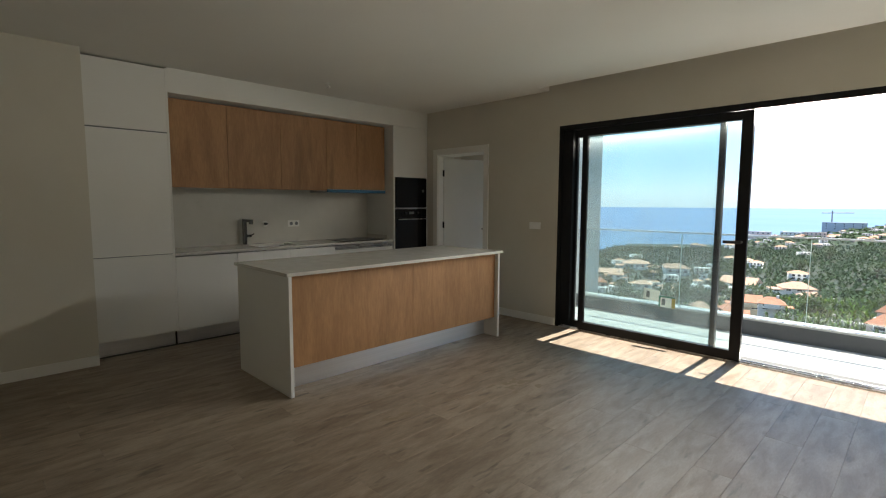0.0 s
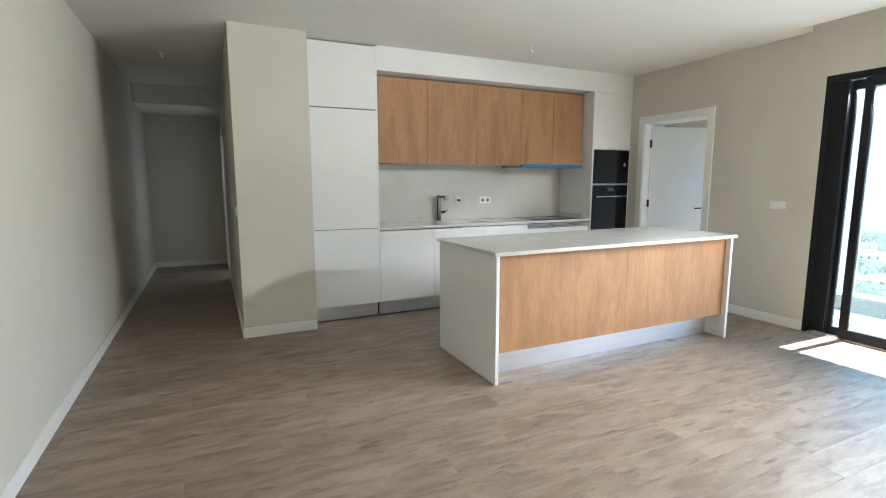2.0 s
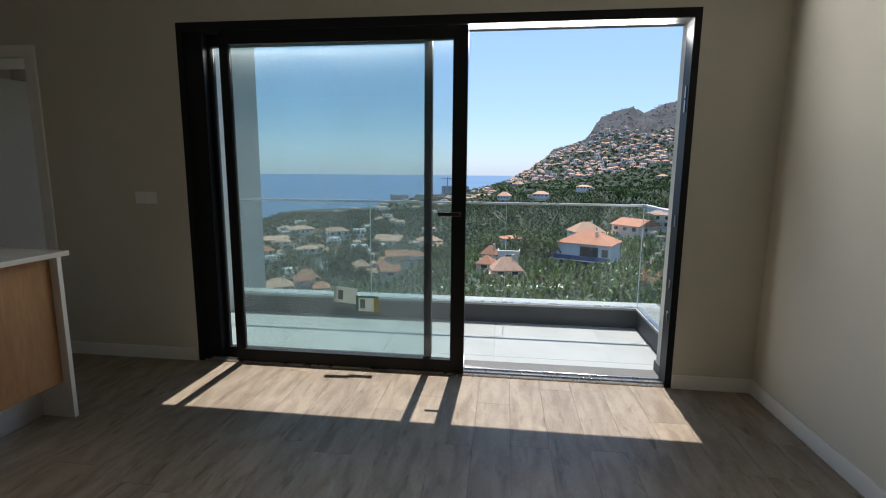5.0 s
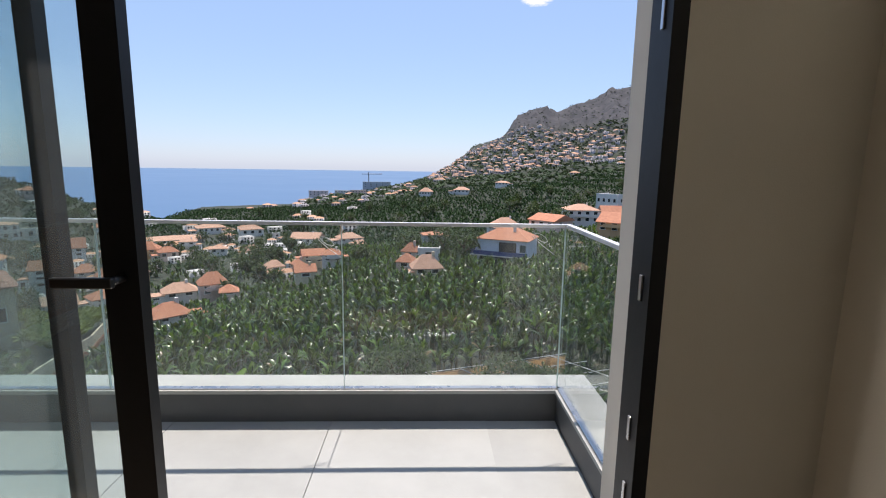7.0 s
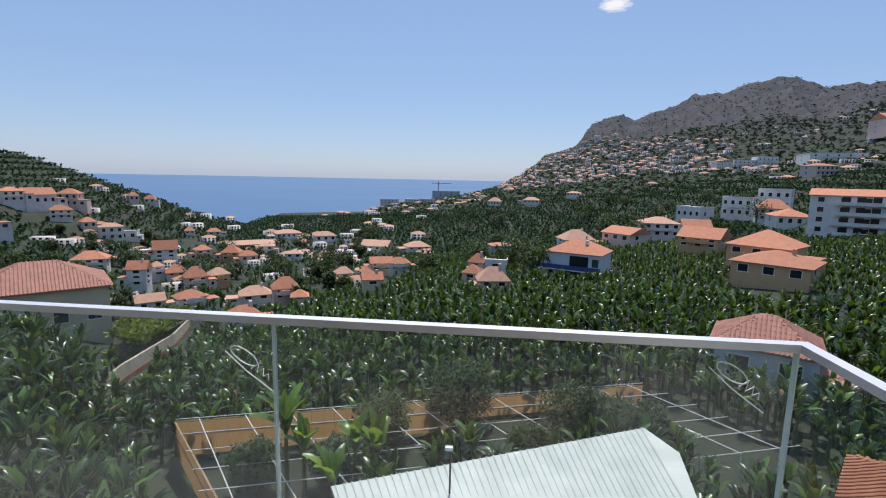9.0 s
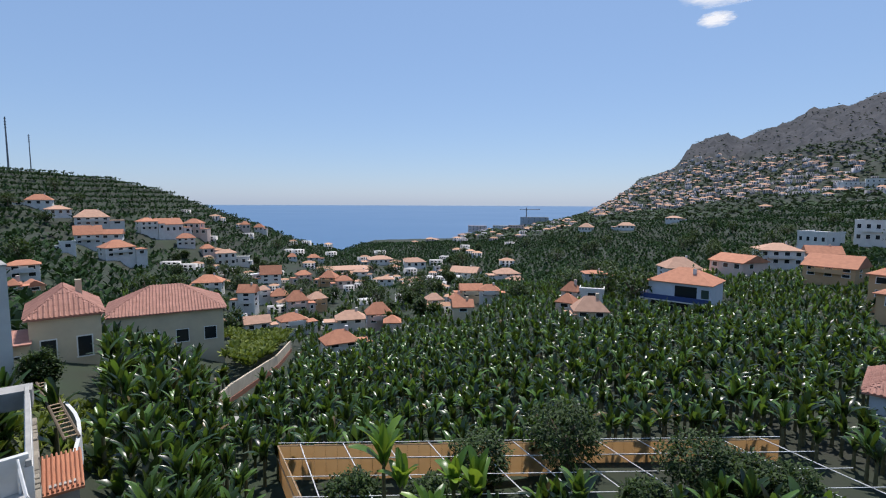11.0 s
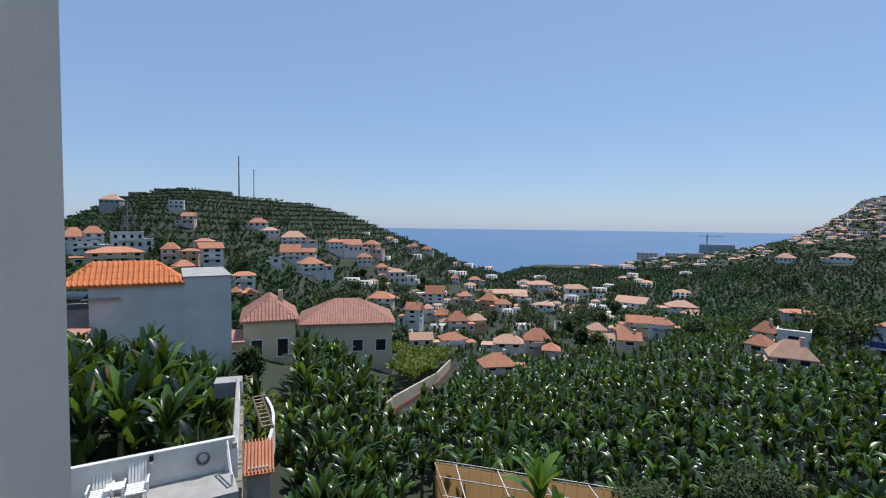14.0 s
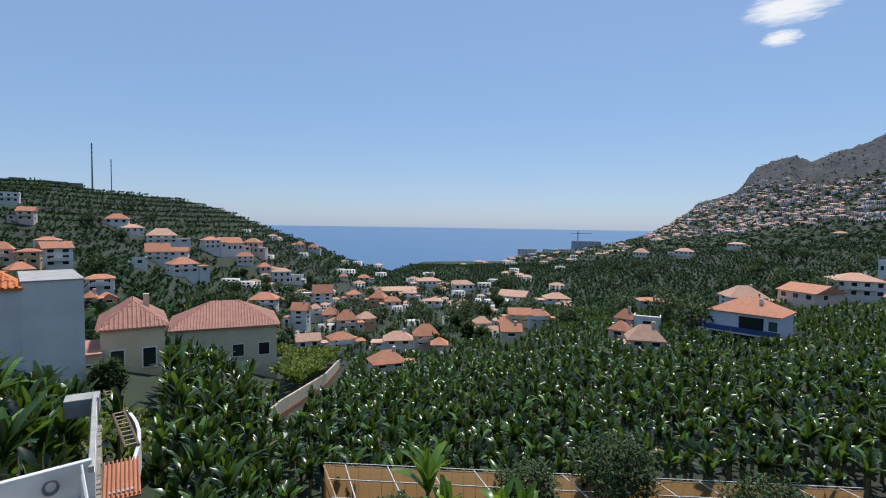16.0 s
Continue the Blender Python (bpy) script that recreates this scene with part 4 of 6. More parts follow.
def leaf_mat(name, light, dark, thin, rough=0.38, through_part=0.3, brown=0.0):
    """Foliage: tone by leaf, gloss of a waxy blade, and light passing through."""
    m, nt, b = node_mat(name)
    n, l = nt.nodes, nt.links
    geo = n.new("ShaderNodeNewGeometry")
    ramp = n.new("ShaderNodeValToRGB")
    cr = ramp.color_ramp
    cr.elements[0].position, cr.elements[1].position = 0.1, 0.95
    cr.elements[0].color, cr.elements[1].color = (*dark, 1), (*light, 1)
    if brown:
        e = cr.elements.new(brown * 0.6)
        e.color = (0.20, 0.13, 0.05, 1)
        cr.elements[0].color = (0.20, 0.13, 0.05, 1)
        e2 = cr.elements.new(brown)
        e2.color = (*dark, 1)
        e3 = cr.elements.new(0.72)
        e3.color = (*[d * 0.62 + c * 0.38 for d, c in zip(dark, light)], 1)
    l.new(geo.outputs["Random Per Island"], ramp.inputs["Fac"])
    l.new(ramp.outputs[0], b.inputs["Base Color"])
    b.inputs["Roughness"].default_value = rough
    tl = n.new("ShaderNodeBsdfTranslucent")
    tr = n.new("ShaderNodeValToRGB")
    tr.color_ramp.elements[0].position, tr.color_ramp.elements[1].position = 0.45, 0.98
    tr.color_ramp.elements[0].color, tr.color_ramp.elements[1].color = (*[c * (0.3 if brown else 0.8) for c in thin], 1), (*thin, 1)
    l.new(geo.outputs["Random Per Island"], tr.inputs["Fac"])
    l.new(tr.outputs[0], tl.inputs["Color"])
    mix = n.new("ShaderNodeMixShader")
    mix.inputs["Fac"].default_value = through_part
    l.new(b.outputs[0], mix.inputs[1])
    l.new(tl.outputs[0], mix.inputs[2])
    l.new(mix.outputs[0], n["Material Output"].inputs["Surface"])
    return m


NET = leaf_mat("tan_shade_sheet", (0.56, 0.42, 0.28), (0.50, 0.37, 0.24), (0.86, 0.66, 0.43), 0.8, 0.85)
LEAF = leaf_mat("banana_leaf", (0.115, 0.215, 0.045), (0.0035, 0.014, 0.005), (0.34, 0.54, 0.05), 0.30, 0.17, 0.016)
LEAF.node_tree.nodes["Principled BSDF"].inputs["Specular IOR Level"].default_value = 0.5
# cooler green than the near leaves, with blue haze put into the colour
LEAF_FAR = leaf_mat("far_foliage", (0.044, 0.088, 0.030), (0.009, 0.026, 0.013), (0.05, 0.10, 0.025), 0.85, 0.12)
LEAF_FAR.node_tree.nodes["Principled BSDF"].inputs["Specular IOR Level"].default_value = 0.15
# lighter copy of the far foliage, its paleness standing in for distance haze
HAZED_SCRUB = leaf_mat("haze_lightened_scrub", (0.085, 0.125, 0.062), (0.030, 0.055, 0.030), (0.08, 0.12, 0.05), 0.85, 0.12)
HAZED_SCRUB.node_tree.nodes["Principled BSDF"].inputs["Specular IOR Level"].default_value = 0.15
BUSH = leaf_mat("shrub_leaf", (0.055, 0.095, 0.020), (0.010, 0.026, 0.009), (0.1, 0.16, 0.02), 0.6, 0.2)
BUSH.node_tree.nodes["Principled BSDF"].inputs["Specular IOR Level"].default_value = 0.25
VINE = leaf_mat("vine_leaf", (0.20, 0.24, 0.025), (0.06, 0.095, 0.014), (0.2, 0.26, 0.02), 0.7, 0.2)

# ---- foliage built as blades ----
nrng = np.random.default_rng(11)


def blades(base, az, length, width, e0, droop, seg, fold=0.12):
    """Arched leaf blades with a folded midrib: vertices and quads for all blades at once."""
    n = len(az)
    u = np.linspace(0, 1, seg + 1)
    ang = e0[:, None] - droop[:, None] * u[None, :] ** 1.3
    ds = length[:, None] / seg
    hx = np.concatenate([np.zeros((n, 1)), np.cumsum(np.cos(ang[:, :-1]) * ds, 1)], 1)
    hz = np.concatenate([np.zeros((n, 1)), np.cumsum(np.sin(ang[:, :-1]) * ds, 1)], 1)
    prof = np.where(u < 0.1, 0.12, np.clip(np.sin(np.pi * (0.08 + 0.88 * u)), 0.02, 1) ** 0.55)
    w = width[:, None] * prof[None, :] * 0.5 * nrng.uniform(0.78, 1.12, (n, seg + 1))      # ragged, torn edges
    sx, cx_ = np.sin(az)[:, None], np.cos(az)[:, None]
    mid = np.stack([base[:, 0:1] + hx * sx, base[:, 1:2] + hx * cx_, base[:, 2:3] + hz], -1)
    side = np.stack([cx_ * np.ones_like(hx), -sx * np.ones_like(hx), np.zeros_like(hx)], -1)
    upv = np.stack([-np.sin(ang) * sx, -np.sin(ang) * cx_, np.cos(ang)], -1)
    lft = mid + side * w[..., None] + upv * (w * fold * 3)[..., None]
    rgt = mid - side * w[..., None] + upv * (w * fold * 3)[..., None]
    v = np.stack([lft, mid, rgt], 2).reshape(n, -1, 3)
    f = []
    for s in range(seg):
        a, b = s * 3, (s + 1) * 3
        f += [(a, a + 1, b + 1, b), (a + 1, a + 2, b + 2, b + 1)]
    f = np.array(f)
    faces = (f[None] + (np.arange(n) * (seg + 1) * 3)[:, None, None]).reshape(-1, 4)
    return v.reshape(-1, 3), faces


def plants(pts, leaves, size, seg, stem=1.7, wid=0.27, flat=0.0):
    """Crowns of leaves for the plants at pts (n, 3)."""
    n = len(pts)
    sc = size * nrng.uniform(0.75, 1.2, n)
    base = np.repeat(pts + np.stack([np.zeros(n), np.zeros(n), stem * sc], -1), leaves, 0)
    s2 = np.repeat(sc, leaves)
    az = nrng.uniform(0, 2 * np.pi, n * leaves)
    k = np.tile(np.arange(leaves), n) / max(leaves - 1, 1)
    e0 = np.radians((92 - 34 * k) * (1 - flat) + nrng.uniform(-12, 12, n * leaves))
    droop = np.radians((8 + 48 * k) * (1 - 0.5 * flat) + nrng.uniform(-12, 30, n * leaves))
    ln = s2 * nrng.uniform(1.5, 2.3, n * leaves)
    base = base + np.stack([np.zeros(n * leaves), np.zeros(n * leaves), s2 * nrng.uniform(-0.35, 0.15, n * leaves)], -1)
    return blades(base, az, ln, ln * wid * nrng.uniform(0.8, 1.15, n * leaves), e0, droop, seg)


def tubes(pts, height_, r, seg=6):
    n = len(pts)
    a = np.linspace(0, 2 * np.pi, seg, endpoint=False)
    ring = np.stack([np.cos(a), np.sin(a)], -1)
    lo = np.concatenate([pts[:, None, :2] + ring[None] * r, np.repeat(pts[:, None, 2:3] - 0.2, seg, 1)], -1)
    hi = np.concatenate([pts[:, None, :2] + ring[None] * r * 0.6, np.repeat(pts[:, None, 2:3] + height_, seg, 1)], -1)
    v = np.concatenate([lo, hi], 1).reshape(-1, 3)
    f = np.array([(i, (i + 1) % seg, seg + (i + 1) % seg, seg + i) for i in range(seg)])
    return v, (f[None] + (np.arange(n) * seg * 2)[:, None, None]).reshape(-1, 4)


SECTORS = []           # plots (near, far, bearing, bearing) kept for other planting
KEEP_OUT = []          # circles (x, y, radius) in which nothing grows


def keep_out(x, y, r):
    KEEP_OUT.append((x, y, r))


def polar(x, y):
    return math.degrees(math.atan2(x - CX, y - CY)), math.hypot(x - CX, y - CY)


def field(r0, r1, a0, a1, step, jitter=0.4):
    """Planting points on a jittered grid between two distances and two bearings, clear of buildings and yards."""
    x, y = np.meshgrid(np.arange(-r1, r1, step), np.arange(-20, r1, step))
    x, y = x.ravel() + CX, y.ravel() + CY
    x = x + nrng.uniform(-jitter, jitter, len(x)) * step
    y = y + nrng.uniform(-jitter, jitter, len(y)) * step
    r, az = np.hypot(x - CX, y - CY), np.degrees(np.arctan2(x - CX, y - CY))
    ok = (r > r0) & (r < r1) & (az > a0) & (az < a1)
    x, y = x[ok], y[ok]
    ok = np.ones(len(x), bool)
    rr_, aa_ = np.hypot(x - CX, y - CY), np.degrees(np.arctan2(x - CX, y - CY))
    for s0, s1, b0, b1 in SECTORS:
        ok &= ~((rr_ > s0) & (rr_ < s1) & (aa_ > b0) & (aa_ < b1))
    for kx, ky, kr in KEEP_OUT:
        ok &= (x - kx) ** 2 + (y - ky) ** 2 > kr * kr
    x, y = x[ok], y[ok]
    return np.stack([x, y, heights(x, y)], -1)


# ---- houses ----
win_meshes = {}


def window_parts(parent, x, y, z, w, h, side=0):
    """A window with a raised frame and sill; side 0 front, 1 the flank to +x, -1 the flank to -x."""
    key = (round(w, 1), round(h, 1))
    if key not in win_meshes:
        a, b = key
        fr = join_boxes((-a / 2 - 0.08, -a / 2, -0.05, 0.02, 0, b), (a / 2, a / 2 + 0.08, -0.05, 0.02, 0, b), (-a / 2 - 0.08, a / 2 + 0.08, -0.05, 0.02, b, b + 0.08), (-a / 2 - 0.12, a / 2 + 0.12, -0.09, 0.02, -0.08, 0))
        win_meshes[key] = (finish(fr, "window", TRIM), finish(join_boxes((-a / 2, a / 2, -0.02, 0.015, 0, b)), "pane", PANE_D))
    o = new("window", win_meshes[key][0])
    o.parent = parent
    o.matrix_basis = pose(x, y, z, 0, 0, 90 * side)
    p = new("pane", win_meshes[key][1])
    p.parent = o


def hip_roof(w, d, z, rise, over, t=0.12, gable=False):
    bm = bmesh.new()
    x, y = w / 2 + over, d / 2 + over
    k = 0.0 if gable else min(x, y) * 0.95
    if x >= y:
        rid = [(-x + k, 0), (x - k, 0)]
    else:
        rid = [(0, -y + k), (0, y - k)]
    low = [bm.verts.new((px, py, z - t)) for px, py in ((-x, -y), (x, -y), (x, y), (-x, y))]
    top = [bm.verts.new((px, py, z)) for px, py in ((-x, -y), (x, -y), (x, y), (-x, y))]
    r = [bm.verts.new((px, py, z + rise)) for px, py in rid]
    bm.faces.new(low[::-1])
    for i in range(4):
        bm.faces.new((low[i], low[(i + 1) % 4], top[(i + 1) % 4], top[i]))
    if x >= y:
        fs = [(top[0], top[1], r[1], r[0]), (top[1], top[2], r[1]), (top[2], top[3], r[0], r[1]), (top[3], top[0], r[0])]
    else:
        fs = [(top[0], top[1], r[0]), (top[1], top[2], r[1], r[0]), (top[2], top[3], r[1]), (top[3], top[0], r[0], r[1])]
    for f in fs:
        bm.faces.new(f)
    return bm


def tile_ribs(w, d, z, rise, over, pitch=0.24, rad=0.07, gable=False):
    """Courses of barrel tiles: a row of overlapping half-round tiles up each slope of a hip roof."""
    bm = bmesh.new()
    x, y = w / 2 + over, d / 2 + over
    k = 0.0 if gable else min(x, y) * 0.95
    def top_at(px, py):
        if x >= y:
            s = 1 - abs(py) / y
            e = (x - abs(px)) / k if k else 9
        else:
            s = 1 - abs(px) / x
            e = (y - abs(py)) / k if k else 9
        return z + rise * max(0.0, min(s, e, 1.0))
    def run(ax, fixed, sign):
        lim = y if ax == "y" else x
        step, q = 0.42, lim + 0.04
        while q > 0.02:
            q2 = max(q - step, 0.0)
            a = (fixed, sign * q) if ax == "y" else (sign * q, fixed)
            b = (fixed, sign * q2) if ax == "y" else (sign * q2, fixed)
            za, zb = top_at(*a), top_at(*b)
            if zb - za < 0.3 * rise * step / lim:
                break
            rod(bm, (a[0], a[1], za + 0.015), (b[0], b[1], zb), rad, rad * 0.82, 6, False)
            q = q2
    n = int(2 * x / pitch)
    for i in range(n + 1):
        for sgn in (-1, 1):
            run("y", -x + 2 * x * i / n, sgn)
    m = int(2 * y / pitch)
    for i in range(m + 1):
        for sgn in (-1, 1):
            if not (gable and x >= y):
                run("x", -y + 2 * y * i / m, sgn)
    return bm


CNAME = {id(H_WHITE): "white", id(H_CREAM): "cream", id(H_PINK): "pale pink", id(H_OCHRE): "ochre", id(H_GREY): "grey", id(H_BLUE): "pale blue"}


def hash_(v):
    q = math.sin(v * 12.9898) * 43758.5453
    return q - math.floor(q)


def house(x, y, w, h, rise, rz, roof, wall, storeys, d=None, z0=None, ribs=0.0, name="house", sink=4.5, gable=False, windows=True):
    if z0 is None:
        h, rise = h * 1.12, rise * 0.8
        rz += (hash_(x) * 70 - 35)
        gable = hash_(y) > 0.6
        d = w * (0.6 + 0.5 * hash_(x + y))
    d = d or w * (0.8 if w < 14 else 0.5)
    z = height(x, y) + (1.3 if y < 400 else 0.4) if z0 is None else z0
    dv = math.hypot(x - CX, y - CY)
    kind = "flat-roofed" if roof is None else ("weathered-tile-roofed" if roof is TERRA_PALE else "tile-roofed")
    size = "small" if w < 6 else ("large" if w > 12 else "")
    hs = thing(name, (x, y, z), rz, f"{size} {CNAME[id(wall)]} rendered {kind} house in the valley".strip(), "house", "village houses")
    keep_out(x, y, max(w, d) * 0.62 + 0.6)
    part("wall", bx(-w / 2, w / 2, -d / 2, d / 2, -sink, h), wall, hs)
    if roof is None:
        part("roof", join_boxes((-w / 2 - 0.1, w / 2 + 0.1, -d / 2 - 0.1, d / 2 + 0.1, h, h + 0.15), (-w / 2 - 0.1, w / 2 + 0.1, -d / 2 - 0.1, -d / 2 + 0.05, h + 0.15, h + 0.5),
             (-w / 2 - 0.1, -w / 2 + 0.05, -d / 2 + 0.05, d / 2 + 0.1, h + 0.15, h + 0.5), (w / 2 - 0.05, w / 2 + 0.1, -d / 2 + 0.05, d / 2 + 0.1, h + 0.15, h + 0.5)), ROOF_FLAT if wall is H_GREY else wall, hs)
    else:
        over = 0.06 * min(w, 6)
        gable = gable or (windows and dv > 60 and hash_(y) > 0.74)
        rise = rise * (1.25 if windows and dv > 60 else 1.0)
        rf = part("roof", hip_roof(w, d, h, max(rise, 0.5), over, gable=gable), roof, hs)
        if ribs:
            tagged(part("roof_tiling", tile_ribs(w, d, h, max(rise, 0.5), over, ribs, ribs * 0.3, gable), roof, rf), kind="stuff")
    for q in ((0.7, 1.5) if windows and dv > 60 and w < 14 else ()):
        keep_out(x + (CX - x) / dv * w * q, y + (CY - y) / dv * w * q, w * 0.55)
    if not windows:
        return hs
    if w < 14 and hash_(x * 3 + y) > 0.35:          # a lower wing with its own lean-to roof
        sg = 1 if hash_(x - y) > 0.5 else -1
        wx, wd, wh_ = w * (0.28 + 0.2 * hash_(x + 2 * y)), d * 0.6, h * (0.5 + 0.25 * hash_(2 * x))
        x0_, x1_ = (w / 2 - 0.05, w / 2 + wx) if sg > 0 else (-w / 2 - wx, -w / 2 + 0.05)
        wg = part("wing", bx(x0_, x1_, -d / 2 - 0.12 * d, -d / 2 + wd, -sink, wh_), wall, hs, "lower side wing")
        part("wing_roof", bx(x0_ - 0.1, x1_ + 0.1, -d / 2 - 0.15 * d - 0.1, -d / 2 + wd + 0.1, wh_, wh_ + 0.1), roof or ROOF_FLAT, wg)
        window_parts(hs, (x0_ + x1_) / 2, -d / 2 - 0.12 * d, 0.3 * wh_, wx * 0.4, wh_ * 0.45)
    if roof is not None and hash_(7 * x) > 0.5:
        part("chimney", bx(w * 0.18, w * 0.18 + 0.4, -0.2, 0.2, h, h + max(rise, 0.5) + 0.35), wall, hs)
    sh = h / storeys
    n = max(1, min(5, round(w / 2.6)))
    ww, wh = min(1.2, 0.42 * w / n), min(1.4, 0.48 * sh)
    for s in range(storeys):
        for i in range(n):
            window_parts(hs, -w / 2 + (i + 0.5) * w / n, -d / 2, s * sh + 0.32 * sh, ww, wh)
        window_parts(hs, w / 2, -d * 0.15, s * sh + 0.32 * sh, ww, wh, 1)
        window_parts(hs, -w / 2, d * 0.1, s * sh + 0.32 * sh, ww, wh, -1)
    if storeys > 1:
        part("balcony", join_boxes((-w * 0.3, w * 0.3, -d / 2 - 0.9, -d / 2, sh - 0.1, sh), (-w * 0.3, w * 0.3, -d / 2 - 0.9, -d / 2 - 0.82, sh, sh + 0.7)), wall, hs)
    return hs


house(-201.2, 66.3, 6.8, 1.6, 2.6, 79, TERRA, H_WHITE, 1, d=4.6, z0=-5.68)
house(-194.8, 70.0, 5.9, 3.9, 1.9, 76, TERRA, H_WHITE, 2, d=3.9, z0=-6.55)
house(-183.3, 62.8, 8.0, 3.3, 0.0, 88, None, H_WHITE, 2, d=6.2, z0=-8.74)
house(-188.8, 78.2, 9.5, 5.6, 0.0, 73, None, H_WHITE, 2, d=6.3, z0=-8.17)
house(-126.0, 50.4, 10.7, 2.4, 1.0, 72, TERRA, H_CREAM, 2, d=7.0, z0=-8.10)
house(-125.4, 62.5, 3.9, 3.1, 1.3, 55, TERRA, H_PINK, 2, d=2.8, z0=-8.45)
house(-121.7, 65.7, 4.2, 2.9, 0.5, 49, TERRA, H_OCHRE, 2, d=3.1, z0=-8.73)
house(-179.3, 101.1, 6.4, 2.6, 0.9, 46, TERRA, H_WHITE, 1, d=4.9, z0=-8.34)
house(-122.5, 71.2, 5.6, 4.2, 1.2, 75, TERRA, H_WHITE, 3, d=4.2, z0=-9.52)
house(-105.9, 55.8, 3.8, 0.9, 1.1, 81, TERRA, H_OCHRE, 1, d=3.0, z0=-9.07)
house(-316.1, 122.1, 10.3, 2.6, 2.5, 51, TERRA_PALE, H_GREY, 1, d=8.1, z0=11.09)
house(-265.2, 133.5, 7.1, 4.2, 0.0, 55, None, H_WHITE, 2, d=4.9, z0=8.40)
house(-218.4, 115.7, 5.4, 3.6, 1.4, 45, TERRA, H_PINK, 2, d=4.2, z0=0.49)
house(-217.0, 149.9, 8.7, 2.3, 1.9, 48, TERRA, H_WHITE, 1, d=6.0, z0=-0.64)
house(-199.6, 144.5, 7.4, 2.2, 1.2, 72, TERRA_PALE, H_WHITE, 1, d=5.8, z0=-4.23)
house(-181.2, 143.9, 10.9, 3.1, 2.3, 54, TERRA_PALE, H_WHITE, 2, d=7.0, z0=-7.95)
house(-156.3, 122.8, 7.3, 3.1, 2.4, 55, TERRA, H_WHITE, 2, d=4.7, z0=-12.83)
house(-160.7, 135.0, 6.5, 1.9, 1.3, 41, TERRA, H_WHITE, 1, d=4.6, z0=-12.27)
house(-133.5, 113.8, 7.8, 2.8, 1.7, 69, TERRA, H_WHITE, 2, d=6.2, z0=-15.18)
house(-137.4, 102.2, 3.5, 1.9, 0.0, 60, None, H_WHITE, 1, d=2.5, z0=-12.15)
house(-174.1, 161.9, 6.6, 3.8, 1.2, 69, TERRA, H_WHITE, 2, d=5.4, z0=-10.87)
house(-172.5, 170.7, 9.8, 3.9, 2.1, 67, TERRA, H_WHITE, 1, d=7.9, z0=-12.51)
house(-177.7, 191.4, 7.5, 5.4, 1.7, 22, TERRA, H_PINK, 2, d=6.1, z0=-14.44)
house(-160.2, 168.0, 6.8, 3.2, 1.5, 45, TERRA, H_WHITE, 2, d=4.3, z0=-17.23)
house(-150.4, 169.0, 4.7, 2.4, 1.4, 61, TERRA, H_PINK, 1, d=3.7, z0=-20.68)
house(-137.6, 164.9, 7.2, 5.0, 1.1, 46, TERRA_PALE, H_WHITE, 2, d=4.8, z0=-24.31)
house(-135.2, 171.0, 5.9, 3.0, 0.0, 26, None, H_WHITE, 1, d=4.4, z0=-24.68)
house(-99.6, 113.0, 7.4, 2.8, 1.5, 31, TERRA, H_WHITE, 2, d=5.3, z0=-23.84)
house(-87.7, 58.7, 4.2, 2.3, 0.6, 57, TERRA, H_WHITE, 2, d=2.6, z0=-11.46)
house(-71.4, 46.8, 1.7, 0.6, 0.6, 56, TERRA, H_PINK, 1, d=2.5, z0=-10.37)
house(-72.8, 50.2, 2.2, 0.9, 0.6, 65, TERRA, H_OCHRE, 1, d=2.5, z0=-11.36)
house(-201.7, 258.0, 4.9, 3.0, 1.7, 55, TERRA, H_PINK, 1, d=3.8, z0=-16.00)
house(-205.8, 277.3, 6.0, 2.4, 1.8, 24, TERRA, H_WHITE, 1, d=4.4, z0=-18.07)
house(-101.7, 144.3, 6.5, 4.1, 2.3, 34, TERRA, H_WHITE, 3, d=4.2, z0=-27.50)
house(-107.7, 141.9, 5.7, 2.5, 0.0, 56, None, H_WHITE, 2, d=4.5, z0=-26.35)
house(-72.4, 95.1, 3.8, 3.5, 1.4, 18, TERRA, H_WHITE, 3, d=3.0, z0=-22.85)
house(-78.4, 108.7, 2.9, 2.2, 0.9, 52, TERRA_PALE, H_WHITE, 2, d=2.5, z0=-23.71)
house(-73.9, 109.3, 4.2, 0.9, 1.4, 38, TERRA, H_PINK, 1, d=2.8, z0=-23.74)
house(-60.0, 95.8, 4.3, 2.4, 1.7, 43, TERRA, H_PINK, 2, d=3.0, z0=-22.99)
house(-60.0, 104.3, 4.0, 1.7, 1.2, 51, TERRA_PALE, H_OCHRE, 2, d=3.2, z0=-23.46)
house(-48.8, 76.7, 4.4, 1.3, 0.9, 51, TERRA, H_WHITE, 2, d=3.4, z0=-21.03)
house(-52.0, 71.2, 4.0, 1.4, 0.9, 45, TERRA_PALE, H_WHITE, 1, d=2.7, z0=-20.65)
house(-61.4, 73.4, 3.7, 0.9, 0.4, 48, TERRA_PALE, H_WHITE, 1, d=2.6, z0=-21.06)
house(-95.4, 154.4, 4.9, 3.0, 1.2, 47, TERRA, H_PINK, 2, d=3.7, z0=-27.72)
house(-138.5, 212.7, 4.1, 1.5, 1.3, 37, TERRA, H_WHITE, 1, d=2.7, z0=-27.53)
house(-136.5, 229.3, 6.0, 1.6, 1.4, 36, TERRA, H_WHITE, 1, d=4.0, z0=-29.75)
house(-85.2, 154.8, 5.6, 2.5, 1.8, 11, TERRA, H_OCHRE, 2, d=4.4, z0=-27.75)
house(-78.3, 152.7, 5.3, 2.0, 1.3, 36, TERRA, H_PINK, 1, d=3.7, z0=-27.75)
house(-79.3, 168.1, 5.2, 3.0, 0.7, 15, TERRA_PALE, H_WHITE, 2, d=3.7, z0=-27.78)
